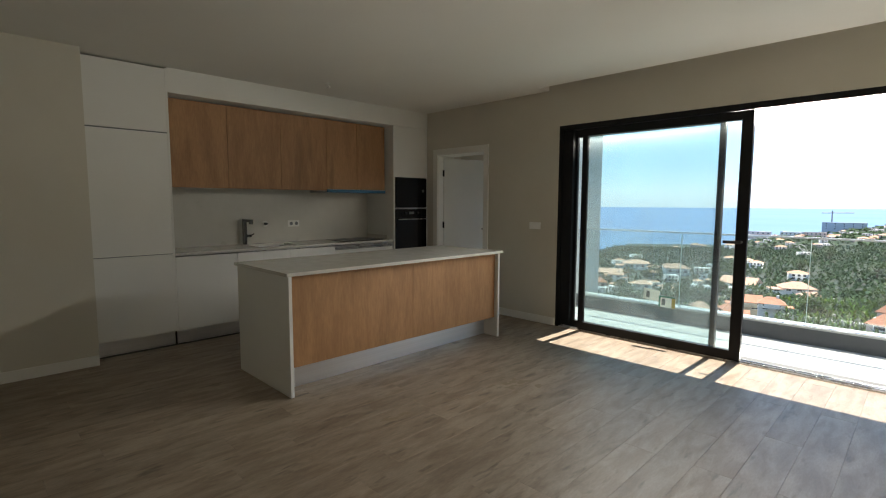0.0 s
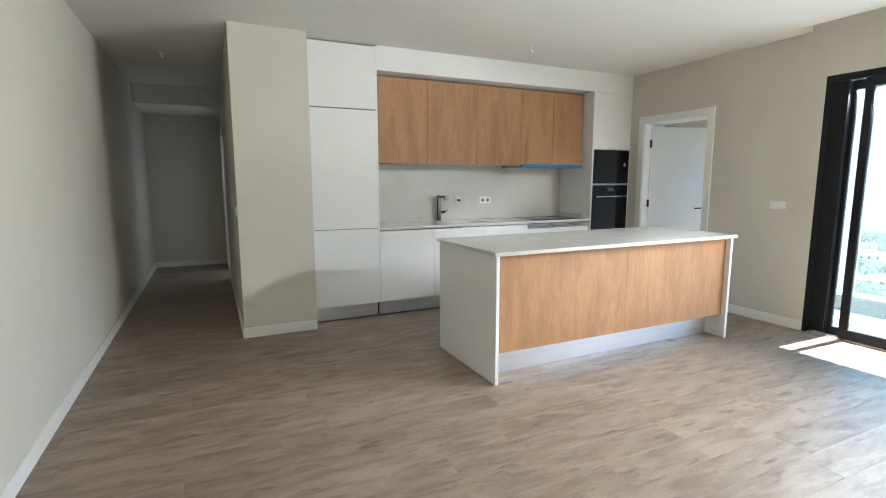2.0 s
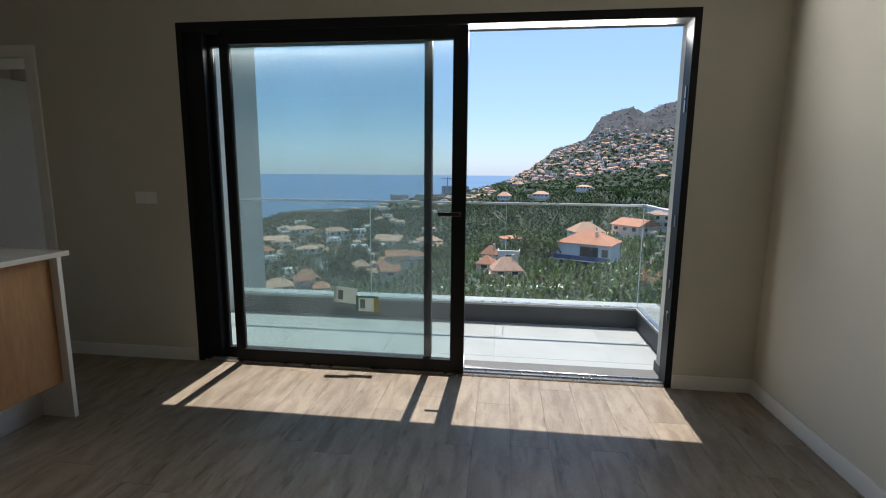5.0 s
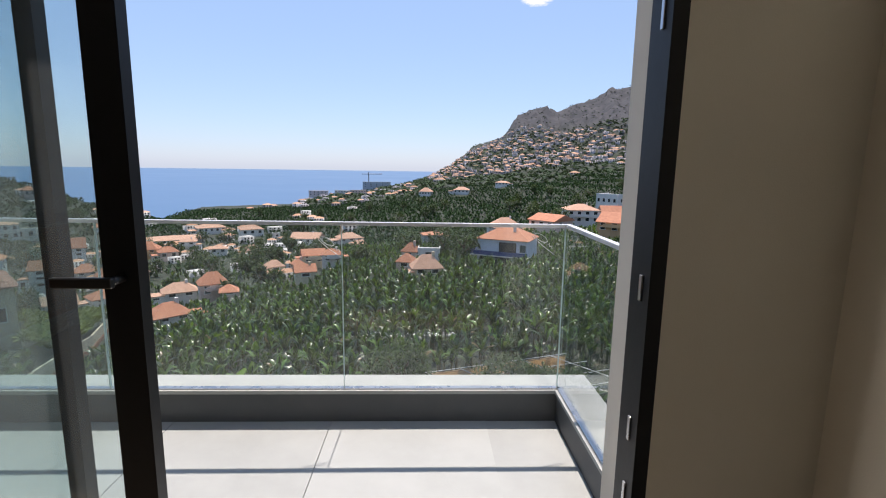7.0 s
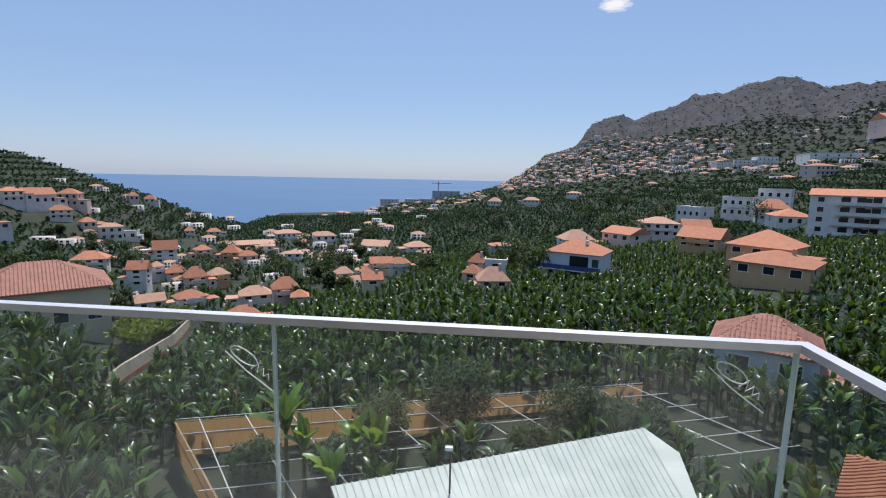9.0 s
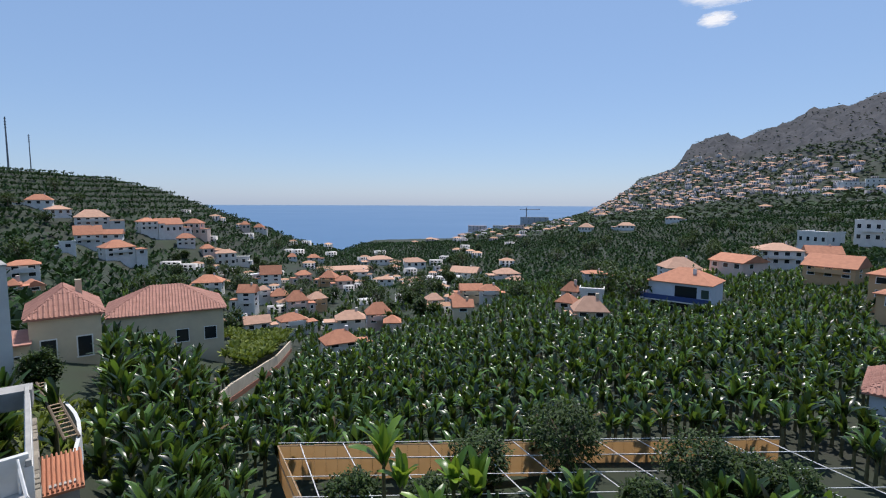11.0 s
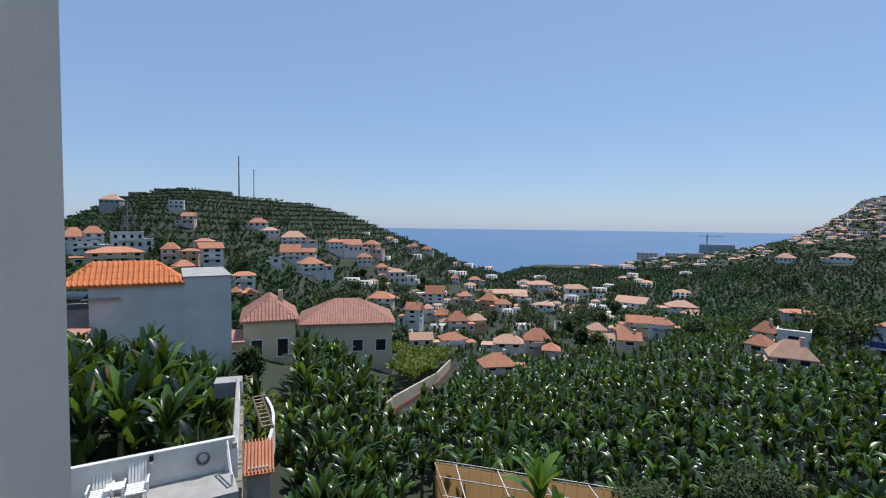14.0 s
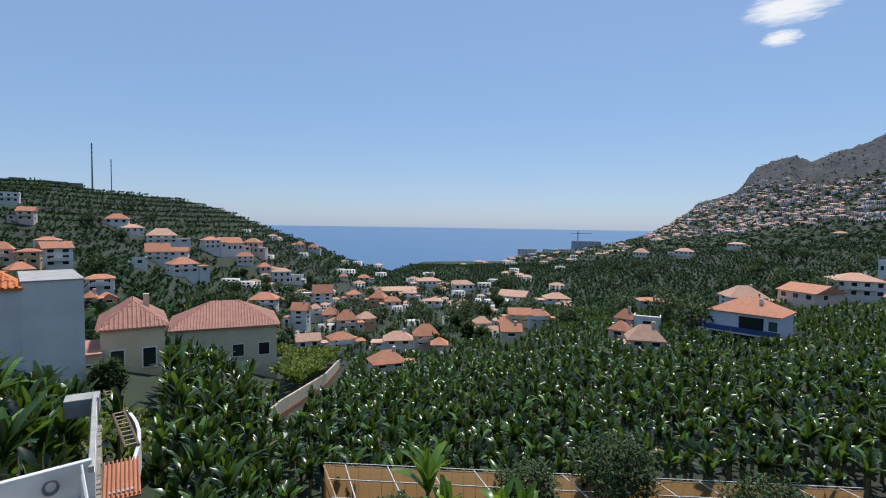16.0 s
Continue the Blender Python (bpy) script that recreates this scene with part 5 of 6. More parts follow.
house(-103.1, 204.9, 20.2, 1.3, 0.9, 34, TERRA_PALE, H_WHITE, 1, d=13.8, z0=-30.57)
house(-100.7, 234.9, 12.3, 2.3, 1.3, 33, TERRA_PALE, H_WHITE, 1, d=8.6, z0=-30.42)
house(-65.9, 160.7, 5.3, 1.6, 0.7, 19, TERRA_PALE, H_WHITE, 1, d=3.5, z0=-27.47)
house(-72.8, 210.9, 9.1, 2.5, 1.4, 30, TERRA_PALE, H_WHITE, 1, d=6.5, z0=-28.20)
house(-58.8, 199.8, 2.4, 1.6, 0.0, 34, None, H_WHITE, 1, d=2.5, z0=-27.80)
house(-48.4, 142.7, 3.9, 1.4, 1.1, 37, TERRA_PALE, H_CREAM, 1, d=3.0, z0=-24.49)
house(-42.9, 187.2, 10.6, 1.7, 1.6, -4, TERRA_PALE, H_WHITE, 1, d=8.3, z0=-27.50)
house(-24.7, 173.1, 8.3, 1.1, 1.4, 24, TERRA_PALE, H_WHITE, 1, d=6.3, z0=-24.66)
house(-19.8, 164.9, 6.4, 1.0, 1.1, 21, TERRA_PALE, H_WHITE, 1, d=4.7, z0=-25.60)
house(-21.6, 103.4, 4.6, 1.5, 1.0, 20, TERRA, H_CREAM, 2, d=3.1, z0=-18.91)
house(-16.9, 100.0, 4.0, 1.3, 0.9, 15, TERRA, H_WHITE, 2, d=2.6, z0=-17.94)
house(-28.4, 98.2, 3.5, 0.9, 1.0, 32, TERRA_PALE, H_CREAM, 1, d=2.6, z0=-19.86)
house(-22.9, 95.8, 2.3, 0.9, 0.8, 34, TERRA, H_PINK, 1, d=2.5, z0=-18.89)
house(-17.6, 79.8, 3.3, 1.1, 0.9, 21, TERRA, H_CREAM, 1, d=2.5, z0=-17.07)
house(-38.4, 79.5, 4.9, 1.0, 1.1, 31, TERRA_PALE, H_WHITE, 1, d=3.3, z0=-20.41)
house(-31.2, 75.7, 4.0, 1.7, 1.4, 32, TERRA, H_PINK, 2, d=2.7, z0=-18.83)
house(-27.4, 72.5, 2.6, 0.4, 0.8, 22, TERRA, H_PINK, 1, d=2.5, z0=-18.01)
house(-27.8, 55.8, 4.1, 0.7, 1.1, 45, TERRA, H_WHITE, 1, d=3.1, z0=-16.83)
house(-0.1, 90.7, 2.9, 0.7, 1.3, -21, TERRA, H_PINK, 1, d=2.5, z0=-14.97)
house(3.3, 83.7, 3.7, 1.4, 0.0, -3, None, H_WHITE, 1, d=2.5, z0=-14.25)
house(-0.3, 74.9, 2.7, 1.0, 1.0, -18, TERRA, H_PINK, 1, d=2.5, z0=-14.18)
house(2.8, 66.6, 4.1, 1.0, 1.4, 9, TERRA_PALE, H_CREAM, 1, d=2.9, z0=-13.41)
house(4.5, 128.5, 5.3, 1.2, 0.5, 14, TERRA, H_GREY, 1, d=4.1, z0=-17.26)
house(2.9, 399.7, 9.8, 3.0, 2.5, -20, TERRA_PALE, H_WHITE, 1, d=7.8, z0=-20.56)
house(30.0, 371.0, 11.3, 2.3, 1.8, -10, TERRA_PALE, H_WHITE, 1, d=7.5, z0=-16.85)
house(-125, 588, 22, 5.5, 0, 6, None, H_PINK, 2, d=10, z0=-33)
house(-97, 594, 18, 6.0, 0, -6, None, H_WHITE, 2, d=10, z0=-33)
house(-79, 600, 17, 5.2, 0, 14, None, H_PINK, 2, d=10, z0=-32)
vh = house(17.1, 82.9, 10.4, 3.4, 2.2, -26, TERRA, H_BLUE, 1, d=8.4, z0=height(17.1, 82.9) + 1.3, windows=False)
vh.scale = (0.84, 0.84, 0.9)
vh["label"] = "pale blue villa with a dark veranda and a hipped tile roof"
BLUE_RAIL = mat("blue_painted_rail", (0.03, 0.07, 0.22), (0.022, 0.05, 0.17), 3, 0.5)
part("veranda_slab", bx(-5.6, 5.6, -5.4, -4.2, 0.25, 0.45), H_WHITE, vh)
part("veranda_rail", bx(-5.6, 5.6, -5.4, -5.32, 0.45, 1.25), BLUE_RAIL, vh, "blue painted rail")
part("side_slab", bx(-6.3, -5.2, -5.4, 4.0, 0.25, 0.45), H_WHITE, vh)
part("side_rail", bx(-6.3, -6.22, -5.3, 4.0, 0.45, 1.25), BLUE_RAIL, vh, "blue painted rail")
# flat dark slab on the front, painting the loggia's shade
part("loggia", bx(-0.6, 3.0, -4.26, -4.1, 0.5, 2.9), PANE_D, vh, "dark slab standing for the shade inside a loggia")
part("shutter", bx(3.7, 4.9, -4.26, -4.1, 1.2, 2.6), SHUTTER, vh)
# undercroft shade painted as a dark slab on the wall
part("undercroft_shade", bx(-4.6, 4.6, -4.26, -4.1, -2.2, 0.1), PANE_D, vh, "dark slab standing for the shade of an undercroft")
for wy in (-2.6, 0.4, 2.6):
    part("shutter", bx(-5.27, -5.1, wy - 0.5, wy + 0.5, 1.0, 2.6), BLUE_RAIL, vh, "blue shutter")
part("chimney", bx(1.6, 2.1, -1.8, -1.3, 4.2, 5.6), H_WHITE, vh)
house(23.9, 128.6, 7.8, 1.8, 2.4, -4, TERRA_PALE, H_WHITE, 2)
house(48.3, 141.2, 9.3, 3.3, 1.6, -4, TERRA_PALE, H_WHITE, 2)
house(36.8, 129.9, 8.4, 1.8, 1.6, -22, TERRA, H_PINK, 1)
house(60.7, 148.1, 7.4, 1.8, 1.9, -21, TERRA, H_PINK, 2)
house(48.0, 110.3, 8.1, 1.8, 2.1, -14, TERRA, H_OCHRE, 2)
house(44.4, 79.0, 8.2, 3.1, 2.3, -41, TERRA, H_OCHRE, 2)
house(41.7, 70.9, 9.0, 1.8, 1.5, -34, TERRA, H_OCHRE, 1)
house(96.7, 199.9, 10.3, 6.4, 0.5, -21, None, H_WHITE, 2)
house(110.0, 200.7, 10.6, 6.6, 0.5, -16, None, H_WHITE, 2)
house(98.4, 180.1, 9.5, 3.8, 3.3, -37, TERRA, H_WHITE, 2)
house(79.0, 195.8, 9.8, 3.7, 0.5, -23, None, H_WHITE, 1)
house(90.5, 156.2, 9.3, 2.5, 2.1, -23, TERRA, H_WHITE, 1)
house(63.7, 388.5, 10.2, 1.8, 1.4, -7, TERRA_PALE, H_WHITE, 1)
house(261.2, 596.5, 20.2, 6.0, 1.5, -14, None, H_WHITE, 2)
house(279.5, 588.2, 20.2, 6.8, 1.5, -36, None, H_WHITE, 2)
house(296.8, 579.8, 20.2, 8.3, 1.5, -30, None, H_WHITE, 2)
house(199.5, 325.2, 13.8, 5.3, 1.8, -26, TERRA, H_PINK, 2)
house(380.4, 516.8, 33.3, 11.9, 6.0, -23, TERRA, H_PINK, 3)
house(298.6, 475.5, 40.6, 5.9, 2.6, -40, None, H_WHITE, 2)

# larger, nearer buildings
nh = thing("house", (-31.2, 16.9, 0), 64, "white rendered house with a bright orange tiled hip roof", "house", "village houses")
part("wall", bx(0.9, 3.55, -3.2, 3.2, -14, -1.95), H_WHITE, nh)
part("wall_cap", bx(0.86, 3.6, -3.25, 3.25, -1.95, -1.88), CONCRETE, nh)
part("wall", bx(-3.8, 0.9, -3.2, 0.2, -14, -2.3), H_WHITE, nh)
nr = part("roof", hip_roof(5.75, 2.8, -2.2, 1.25, 0.25), TERRA_BRT, nh, "bright orange tiled hip roof")
nr.location = (-2.15, -1.75, 0)
tagged(part("roof_tiling", tile_ribs(5.75, 2.8, -2.2, 1.25, 0.25, 0.26, 0.078), TERRA_BRT, nr), kind="stuff")
part("ledge", bx(-4.3, -2.3, -3.5, -3.18, -3.0, -2.92), CONCRETE, nh, "thin concrete ledge")
part("lean_to_roof", bx(-6.3, -3.9, -3.6, 0.0, -3.3, -3.2, 0, pose(0, 0, 0, 0, 4, 0)), BLACKPL, nh, "dark lean-to cover")
part("lean_to_wall", bx(-5.6, -3.85, -2.6, 0.0, -14, -3.6), CONCRETE, nh)
part("annex_roof", bx(-6.6, -3.2, -6.2, -3.4, -4.9, -4.8, 0, pose(0, 0, 0, 0, 5, 0)), TERRA_BRN, nh, "red tiled annex roof")
part("annex_wall", bx(-6.4, -3.4, -6.0, -3.6, -14, -5.0), H_CREAM, nh)
keep_out(-31.2, 16.9, 4.6)
keep_out(-29.5, 12.2, 3.2)
house(-35.0, 27.3, 4.0, 4.4, 1.7, 55, TERRA_BRN, H_CREAM, 1, d=6.4, z0=-10.9, ribs=0.28)
house(-46.0, 47.0, 11.5, 5.2, 2.0, 46, TERRA_BRN, H_CREAM, 1, d=9.0, z0=-16.2, ribs=0.32)
house(22.2, 35.8, 5.9, 3.0, 1.9, -28, TERRA_BRN, H_BLUE, 1, d=5.4, z0=-12.6, ribs=0.28)
house(15.5, 12.6, 5.6, 4.2, 1.6, -38, TERRA, H_WHITE, 1, d=5.0, z0=-11.7, ribs=0.24, windows=False)
apt = house(88, 122, 21.0, 9.2, 1.2, -35, TERRA, H_WHITE, 4, d=10, z0=-10.2, name="apartment_building")
apt["label"] = "four-storey white apartment building with balconies and terracotta roof"
apt["category"], apt["group"] = "apartment building", ""
for s in range(4):
    part("balcony", join_boxes((-5.6, 5.6, -6.2, -5.0, s * 2.3 + 0.1, s * 2.3 + 0.22), (-5.6, 5.6, -6.2, -6.1, s * 2.3 + 0.22, s * 2.3 + 0.9)), H_WHITE, apt)
    # loggia shade painted as dark slabs on the flat front
    for lx in (-4.6, -2.0, 0.7, 3.4):
        part("loggia", bx(lx, lx + 1.5, -5.06, -4.9, s * 2.3 + 0.4, s * 2.3 + 2.0), PANE_D, apt, "dark slab standing for the shade inside a loggia")

# ---- far village on the mountain, thousands of pale houses ----
def village(n, a0, a1, r0, r1, seed, wmin, wmax, zlim=None, wall=None):
    g = np.random.default_rng(seed)
    az = np.radians(g.uniform(a0, a1, n))
    r = g.uniform(r0, r1, n)
    x, y = CX + r * np.sin(az), CY + r * np.cos(az)
    z = heights(x, y)
    ok = z > SEA + 0.5
    if zlim is not None:
        ok &= z < np.interp(np.degrees(az), zlim[0], zlim[1])
    x, y, z, az = x[ok], y[ok], z[ok], az[ok]
    n = len(x)
    w, d, h = g.uniform(wmin, wmax, n), g.uniform(wmin, wmax, n) * 0.7, g.uniform(0.45, 0.85, n) * wmin
    rot = -az + g.uniform(-0.5, 0.5, n)
    unit = np.array([(-1, -1), (1, -1), (1, 1), (-1, 1)]) * 0.5
    def ring(k, zz, dx=0.0):
        u = unit * k
        px = u[None, :, 0] * w[:, None] * (1 - dx)
        py = u[None, :, 1] * d[:, None]
        return np.stack([x[:, None] + px * np.cos(rot)[:, None] - py * np.sin(rot)[:, None], y[:, None] + px * np.sin(rot)[:, None] + py * np.cos(rot)[:, None], np.repeat(zz[:, None], 4, 1)], -1)
    wallv = np.concatenate([ring(1, z - 2), ring(1, z + h)], 1).reshape(-1, 3)
    f = np.array([(0, 1, 5, 4), (1, 2, 6, 5), (2, 3, 7, 6), (3, 0, 4, 7), (4, 5, 6, 7)])
    faces = (f[None] + (np.arange(n) * 8)[:, None, None]).reshape(-1, 4)
    roofed = g.random(n) < 0.5
    rv = np.concatenate([ring(1.12, z + h)[roofed], ring(0.25, z + h + w * 0.16)[roofed]], 1).reshape(-1, 3)
    rf = np.array([(0, 1, 5, 4), (1, 2, 6, 5), (2, 3, 7, 6), (3, 0, 4, 7), (4, 5, 6, 7)])
    rfaces = (rf[None] + (np.arange(int(roofed.sum())) * 8)[:, None, None]).reshape(-1, 4)
    # rows of dark openings on the side that looks up the valley
    wv, wf_ = [], []
    for s in (0.35, 0.75):
        for u in (-0.28, 0.0, 0.28):
            px = np.stack([u * w - 0.07 * w, u * w + 0.07 * w, u * w + 0.07 * w, u * w - 0.07 * w], -1)
            py = np.repeat((-d * 0.5 - 0.06)[:, None], 4, 1)
            pz = np.stack([z + h * (s - 0.14), z + h * (s - 0.14), z + h * (s + 0.14), z + h * (s + 0.14)], -1)
            wv.append(np.stack([x[:, None] + px * np.cos(rot)[:, None] - py * np.sin(rot)[:, None], y[:, None] + px * np.sin(rot)[:, None] + py * np.cos(rot)[:, None], pz], -1))
    wv = np.concatenate(wv, 0).reshape(-1, 3)
    wf_ = np.arange(len(wv)).reshape(-1, 4)
    v = np.concatenate([wallv, rv, wv])
    faces = np.concatenate([faces, rfaces + len(wallv), wf_ + len(wallv) + len(rv)])
    mi = np.concatenate([np.zeros(n * 5), np.ones(len(rfaces)), np.full(len(wf_), 2)])
    ob = new("far_village", np_mesh("far_village", v, faces, [wall or FAR_WALL, FAR_ROOF, PANE_D], False, mi))
    return tagged(ob, "far white and pink houses with tiled roofs on the slopes", "village", kind="stuff")


FAR_WALL = mat("far_house_walls", (0.42, 0.40, 0.405), (0.30, 0.285, 0.295), 0.05, 0.9, island=0.5)
FAR_ROOF = mat("far_house_roofs", (0.52, 0.30, 0.19), (0.40, 0.21, 0.12), 0.05, 0.9, island=0.25)
village(1350, 0.5, 24.0, 640, 1400, 3, 4.5, 8.5, ([1, 4, 9, 12, 16, 24], [0, 22, 78, 100, 80, 60]))
village(150, -27, -1, 400, 760, 4, 4, 8)
village(120, 17, 42, 420, 880, 5, 5, 10)
NEAR_WALL = mat("hamlet_walls", (0.70, 0.67, 0.63), (0.56, 0.53, 0.50), 0.05, 0.9, island=0.2)
village(34, -46, -8, 190, 360, 6, 4.0, 6.5, wall=NEAR_WALL)
village(58, -44, -14, 95, 240, 9, 2.6, 4.4, wall=NEAR_WALL)

# masts, pylon and crane
def mast(x, y, z, h, r):
    m = thing("radio_mast", (x, y, z), 0, "tall slim radio mast on the hilltop", "mast", "hilltop masts")
    b = bmesh.new()
    rod(b, (0, 0, -2), (0, 0, h), r, r * 0.6, 8)
    part("pole", b, MAST, m)
    b = bmesh.new()
    for k in range(4):
        rod(b, (-0.9, 0, h * (0.80 + 0.055 * k)), (0.9, 0, h * (0.80 + 0.055 * k)), 0.16, seg=6)
    part("antenna", b, MAST, m)


for bearing_, hh, rr in ((-57.7, 31.0, 0.55), (-56.2, 22.0, 0.35)):
    mx_, my_ = CX + 392 * math.sin(radians(bearing_)), CY + 392 * math.cos(radians(bearing_))
    mast(mx_, my_, height(mx_, my_), hh, rr)
for b0, b1 in ((-68.6, -66.2), (-65.6, -62.6), (-61.8, -58.4)):
    hw = thing("hilltop_wall", (0, 0, 0), 0, "low dark stone wall along the hilltop", "wall", "hilltop walls")
    for q in range(3):
        a0_, a1_ = (radians(b0 + (b1 - b0) * (q + k) / 3) for k in (0, 1))
        p0_ = Vector((CX + 396 * math.sin(a0_), CY + 396 * math.cos(a0_), 0))
        p1_ = Vector((CX + 396 * math.sin(a1_), CY + 396 * math.cos(a1_), 0))
        dd_ = p1_ - p0_
        zz_ = height(*((p0_ + p1_) / 2).xy)
        part("section", bx(0, dd_.length, -0.3, 0.3, zz_ - 3, zz_ + 2.2, 0, pose(p0_.x, p0_.y, 0, 0, 0, math.degrees(math.atan2(dd_.y, dd_.x)))), RUBBLE, hw)
py_ = thing("lattice_pylon", (-222, 92, height(-222, 92)), 20, "steel lattice pylon among the hillside houses", "pylon")
for sx in (-1, 1):
    for sy in (-1, 1):
        b = bmesh.new()
        rod(b, (sx * 2.2, sy * 2.2, -1), (sx * 0.3, sy * 0.3, 13), 0.16, seg=6)
        part("leg", b, MAST, py_)
for k in range(5):
    q = 2.2 - 0.38 * k
    b = bmesh.new()
    rod(b, (-q, -q, 2.4 * k), (q - 0.38, -q + 0.3, 2.4 * k + 2.4), 0.1, seg=5)
    rod(b, (q, -q, 2.4 * k), (-q + 0.38, -q + 0.3, 2.4 * k + 2.4), 0.1, seg=5)
    part("brace", b, MAST, py_)
cr_ = thing("tower_crane", (-90, 800, -30), 0, "distant tower crane on a building site by the sea", "crane")
b = bmesh.new()
rod(b, (0, 0, 0), (0, 0, 23), 0.9, seg=6)
part("tower", b, MAST, cr_)
b = bmesh.new()
rod(b, (-11, 0, 20), (22, 0, 20.5), 0.6, seg=6)
part("jib", b, MAST, cr_)
house(-76, 790, 44, 9, 0, 5, None, H_GREY, 3, d=20, z0=-31)

# ---- yard below: terrace, walls, shed roofs, pergola ----
te = thing("terrace", (0, 0, 0), 0, "pale paved terrace with a whitewashed parapet", "terrace")
ang = math.degrees(math.atan2(8.9 - 5.8, -10.8 + 12.2))
tm = pose(-10.8, 8.9, 0, 0, 0, ang)
DECK_Y = -1.35
part("deck", bx(-9.0, 0.0, DECK_Y, 0.0, -12, -5.5, 0, tm), CONCRETE, te, "pale concrete deck")
part("parapet", bx(-9.0, 0.1, 0.0, 0.16, -12, -4.62, 0.02, tm), WHITEWALL, te, "whitewashed parapet wall")
la = Vector((-10.75, 8.95, 0))
lb = Vector((-15.9, 12.3, 0))
wang = math.degrees(math.atan2(lb.y - la.y, lb.x - la.x))
rw = thing("retaining_wall", (la.x, la.y, 0), wang, "whitewashed retaining wall above a rubble stone face", "wall")
part("coping", bx(-0.1, (lb - la).length, -0.075, 0.045, -4.9, -4.74, 0.02), CONCRETE, rw)
part("face", bx(-0.1, (lb - la).length, -0.09, 0.07, -5.75, -4.9), WHITEWALL, rw)
part("backing", bx(-0.6, (lb - la).length, -0.08, 0.06, -12, -5.75), RUBBLE, rw, "rubble stone backing")
rs = random.Random(4)
stones = [finish(bx(-a, a, -0.1, 0.1, -c, c, 0.03), "stone", RUBBLE) for a, c in ((0.2, 0.13), (0.15, 0.11), (0.25, 0.15))]
for k in range(190):
    st = new("stone", rs.choice(stones))
    st.parent = rw
    st.matrix_basis = pose(-0.5 + (k % 19) * 0.33 + rs.uniform(-0.05, 0.05), -0.1, -5.85 - (k // 19) * 0.27, rs.uniform(-8, 8), rs.uniform(-12, 12), 0)
cap_ = solid("wall_cap_block", bx(-0.5, 0.5, -0.55, 0.25, -5.4, -4.78, 0.03, pose(-16.2, 12.1, 0, 0, 0, 54)), CONCRETE, "flat concrete block ending the retaining wall", "block", kind="object")
keep_out(-13, 10.5, 1.6)
keep_out(-15, 12, 1.6)
keep_out(-10.0, 5.6, 3.2)


def lounger(x, y, z, rz):
    lo = thing("sun_lounger", (x, y, z), rz, "white plastic reclining garden chair on the terrace", "garden chair", "white terrace chairs")
    for sx in (-0.28, 0.28):
        for sy in (-0.35, 0.3):
            part("leg", bx(sx - 0.03, sx + 0.03, sy - 0.03, sy + 0.03, 0, 0.36, 0.008), PLASTIC, lo)
        part("armrest", bx(sx * 1.15 - 0.03, sx * 1.15 + 0.03, -0.3, 0.3, 0.55, 0.585, 0.01), PLASTIC, lo)
        part("arm_post", bx(sx * 1.15 - 0.02, sx * 1.15 + 0.02, -0.26, -0.2, 0.36, 0.55), PLASTIC, lo)
    for k in range(6):
        part("seat_slat", bx(-0.28, 0.28, -0.42 + 0.125 * k, -0.32 + 0.125 * k, 0.34, 0.365, 0.006), PLASTIC, lo)
    for k in range(6):
        part("back_slat", bx(-0.26 + 0.09 * k, -0.19 + 0.09 * k, 0.0, 0.025, 0.0, 0.72, 0.006, pose(0, 0.32, 0.36, -24, 0, 0)), PLASTIC, lo)
    lo.scale = (0.78, 0.78, 0.78)
    part("top_rail", bx(-0.27, 0.27, -0.006, 0.03, 0.70, 0.77, 0.01, pose(0, 0.32, 0.36, -24, 0, 0)), PLASTIC, lo)


lounger(-11.68, 6.0, -5.5, 62)
lounger(-11.32, 6.66, -5.5, 62)
tb = thing("side_table", (-11.5, 6.25, -5.5), 62, "small white plastic side table between the chairs", "table")
part("top", bx(-0.2, 0.2, -0.2, 0.2, 0.40, 0.43, 0.01), PLASTIC, tb)
for sx in (-0.16, 0.16):
    for sy in (-0.16, 0.16):
        part("leg", bx(sx - 0.02, sx + 0.02, sy - 0.02, sy + 0.02, 0, 0.4), PLASTIC, tb)
ho_ = thing("hose_reel", (0, 0, 0), 0, "coiled grey garden hose hung on the parapet", "hose")
b = bmesh.new()
for k in range(3):
    for a in range(14):
        t0, t1 = a / 14 * math.tau, (a + 1) / 14 * math.tau
        q = 0.12 + 0.022 * k
        rod(b, (q * math.cos(t0) - 0.72, -0.03 - 0.02 * k, q * 1.15 * math.sin(t0) - 5.02), (q * math.cos(t1) - 0.72, -0.03 - 0.02 * k, q * 1.15 * math.sin(t1) - 5.02), 0.014, seg=5)
bmesh.ops.transform(b, matrix=tm, verts=b.verts)
part("coil", b, INK_AND_SHADE, ho_)
wl = thing("wall_lamp", (0, 0, 0), 0, "small dark wall lamp on the parapet", "lamp")
part("housing", bx(-1.98, -1.88, -0.11, 0.0, -4.80, -4.66, 0.02, tm), BLACKPL, wl)
part("globe", bx(-1.97, -1.89, -0.10, -0.03, -4.88, -4.80, 0.02, tm), PLASTIC, wl)
gate = thing("balustrade", (0, 0, 0), 0, "white metal handrail on the terrace corner", "handrail")
b = bmesh.new()
for yy, zz in ((-1.0, -5.2), (-0.1, -4.65)):
    rod(b, (-0.12, yy, -5.5), (-0.12, yy, zz), 0.03, seg=6)
for dz in (0.0, -0.22):
    rod(b, (-0.12, -1.0, -5.2 + dz), (-0.12, -0.1, -4.65 + dz), 0.025, seg=6)
bmesh.ops.transform(b, matrix=tm, verts=b.verts)
part("rail", b, PIPE, gate)

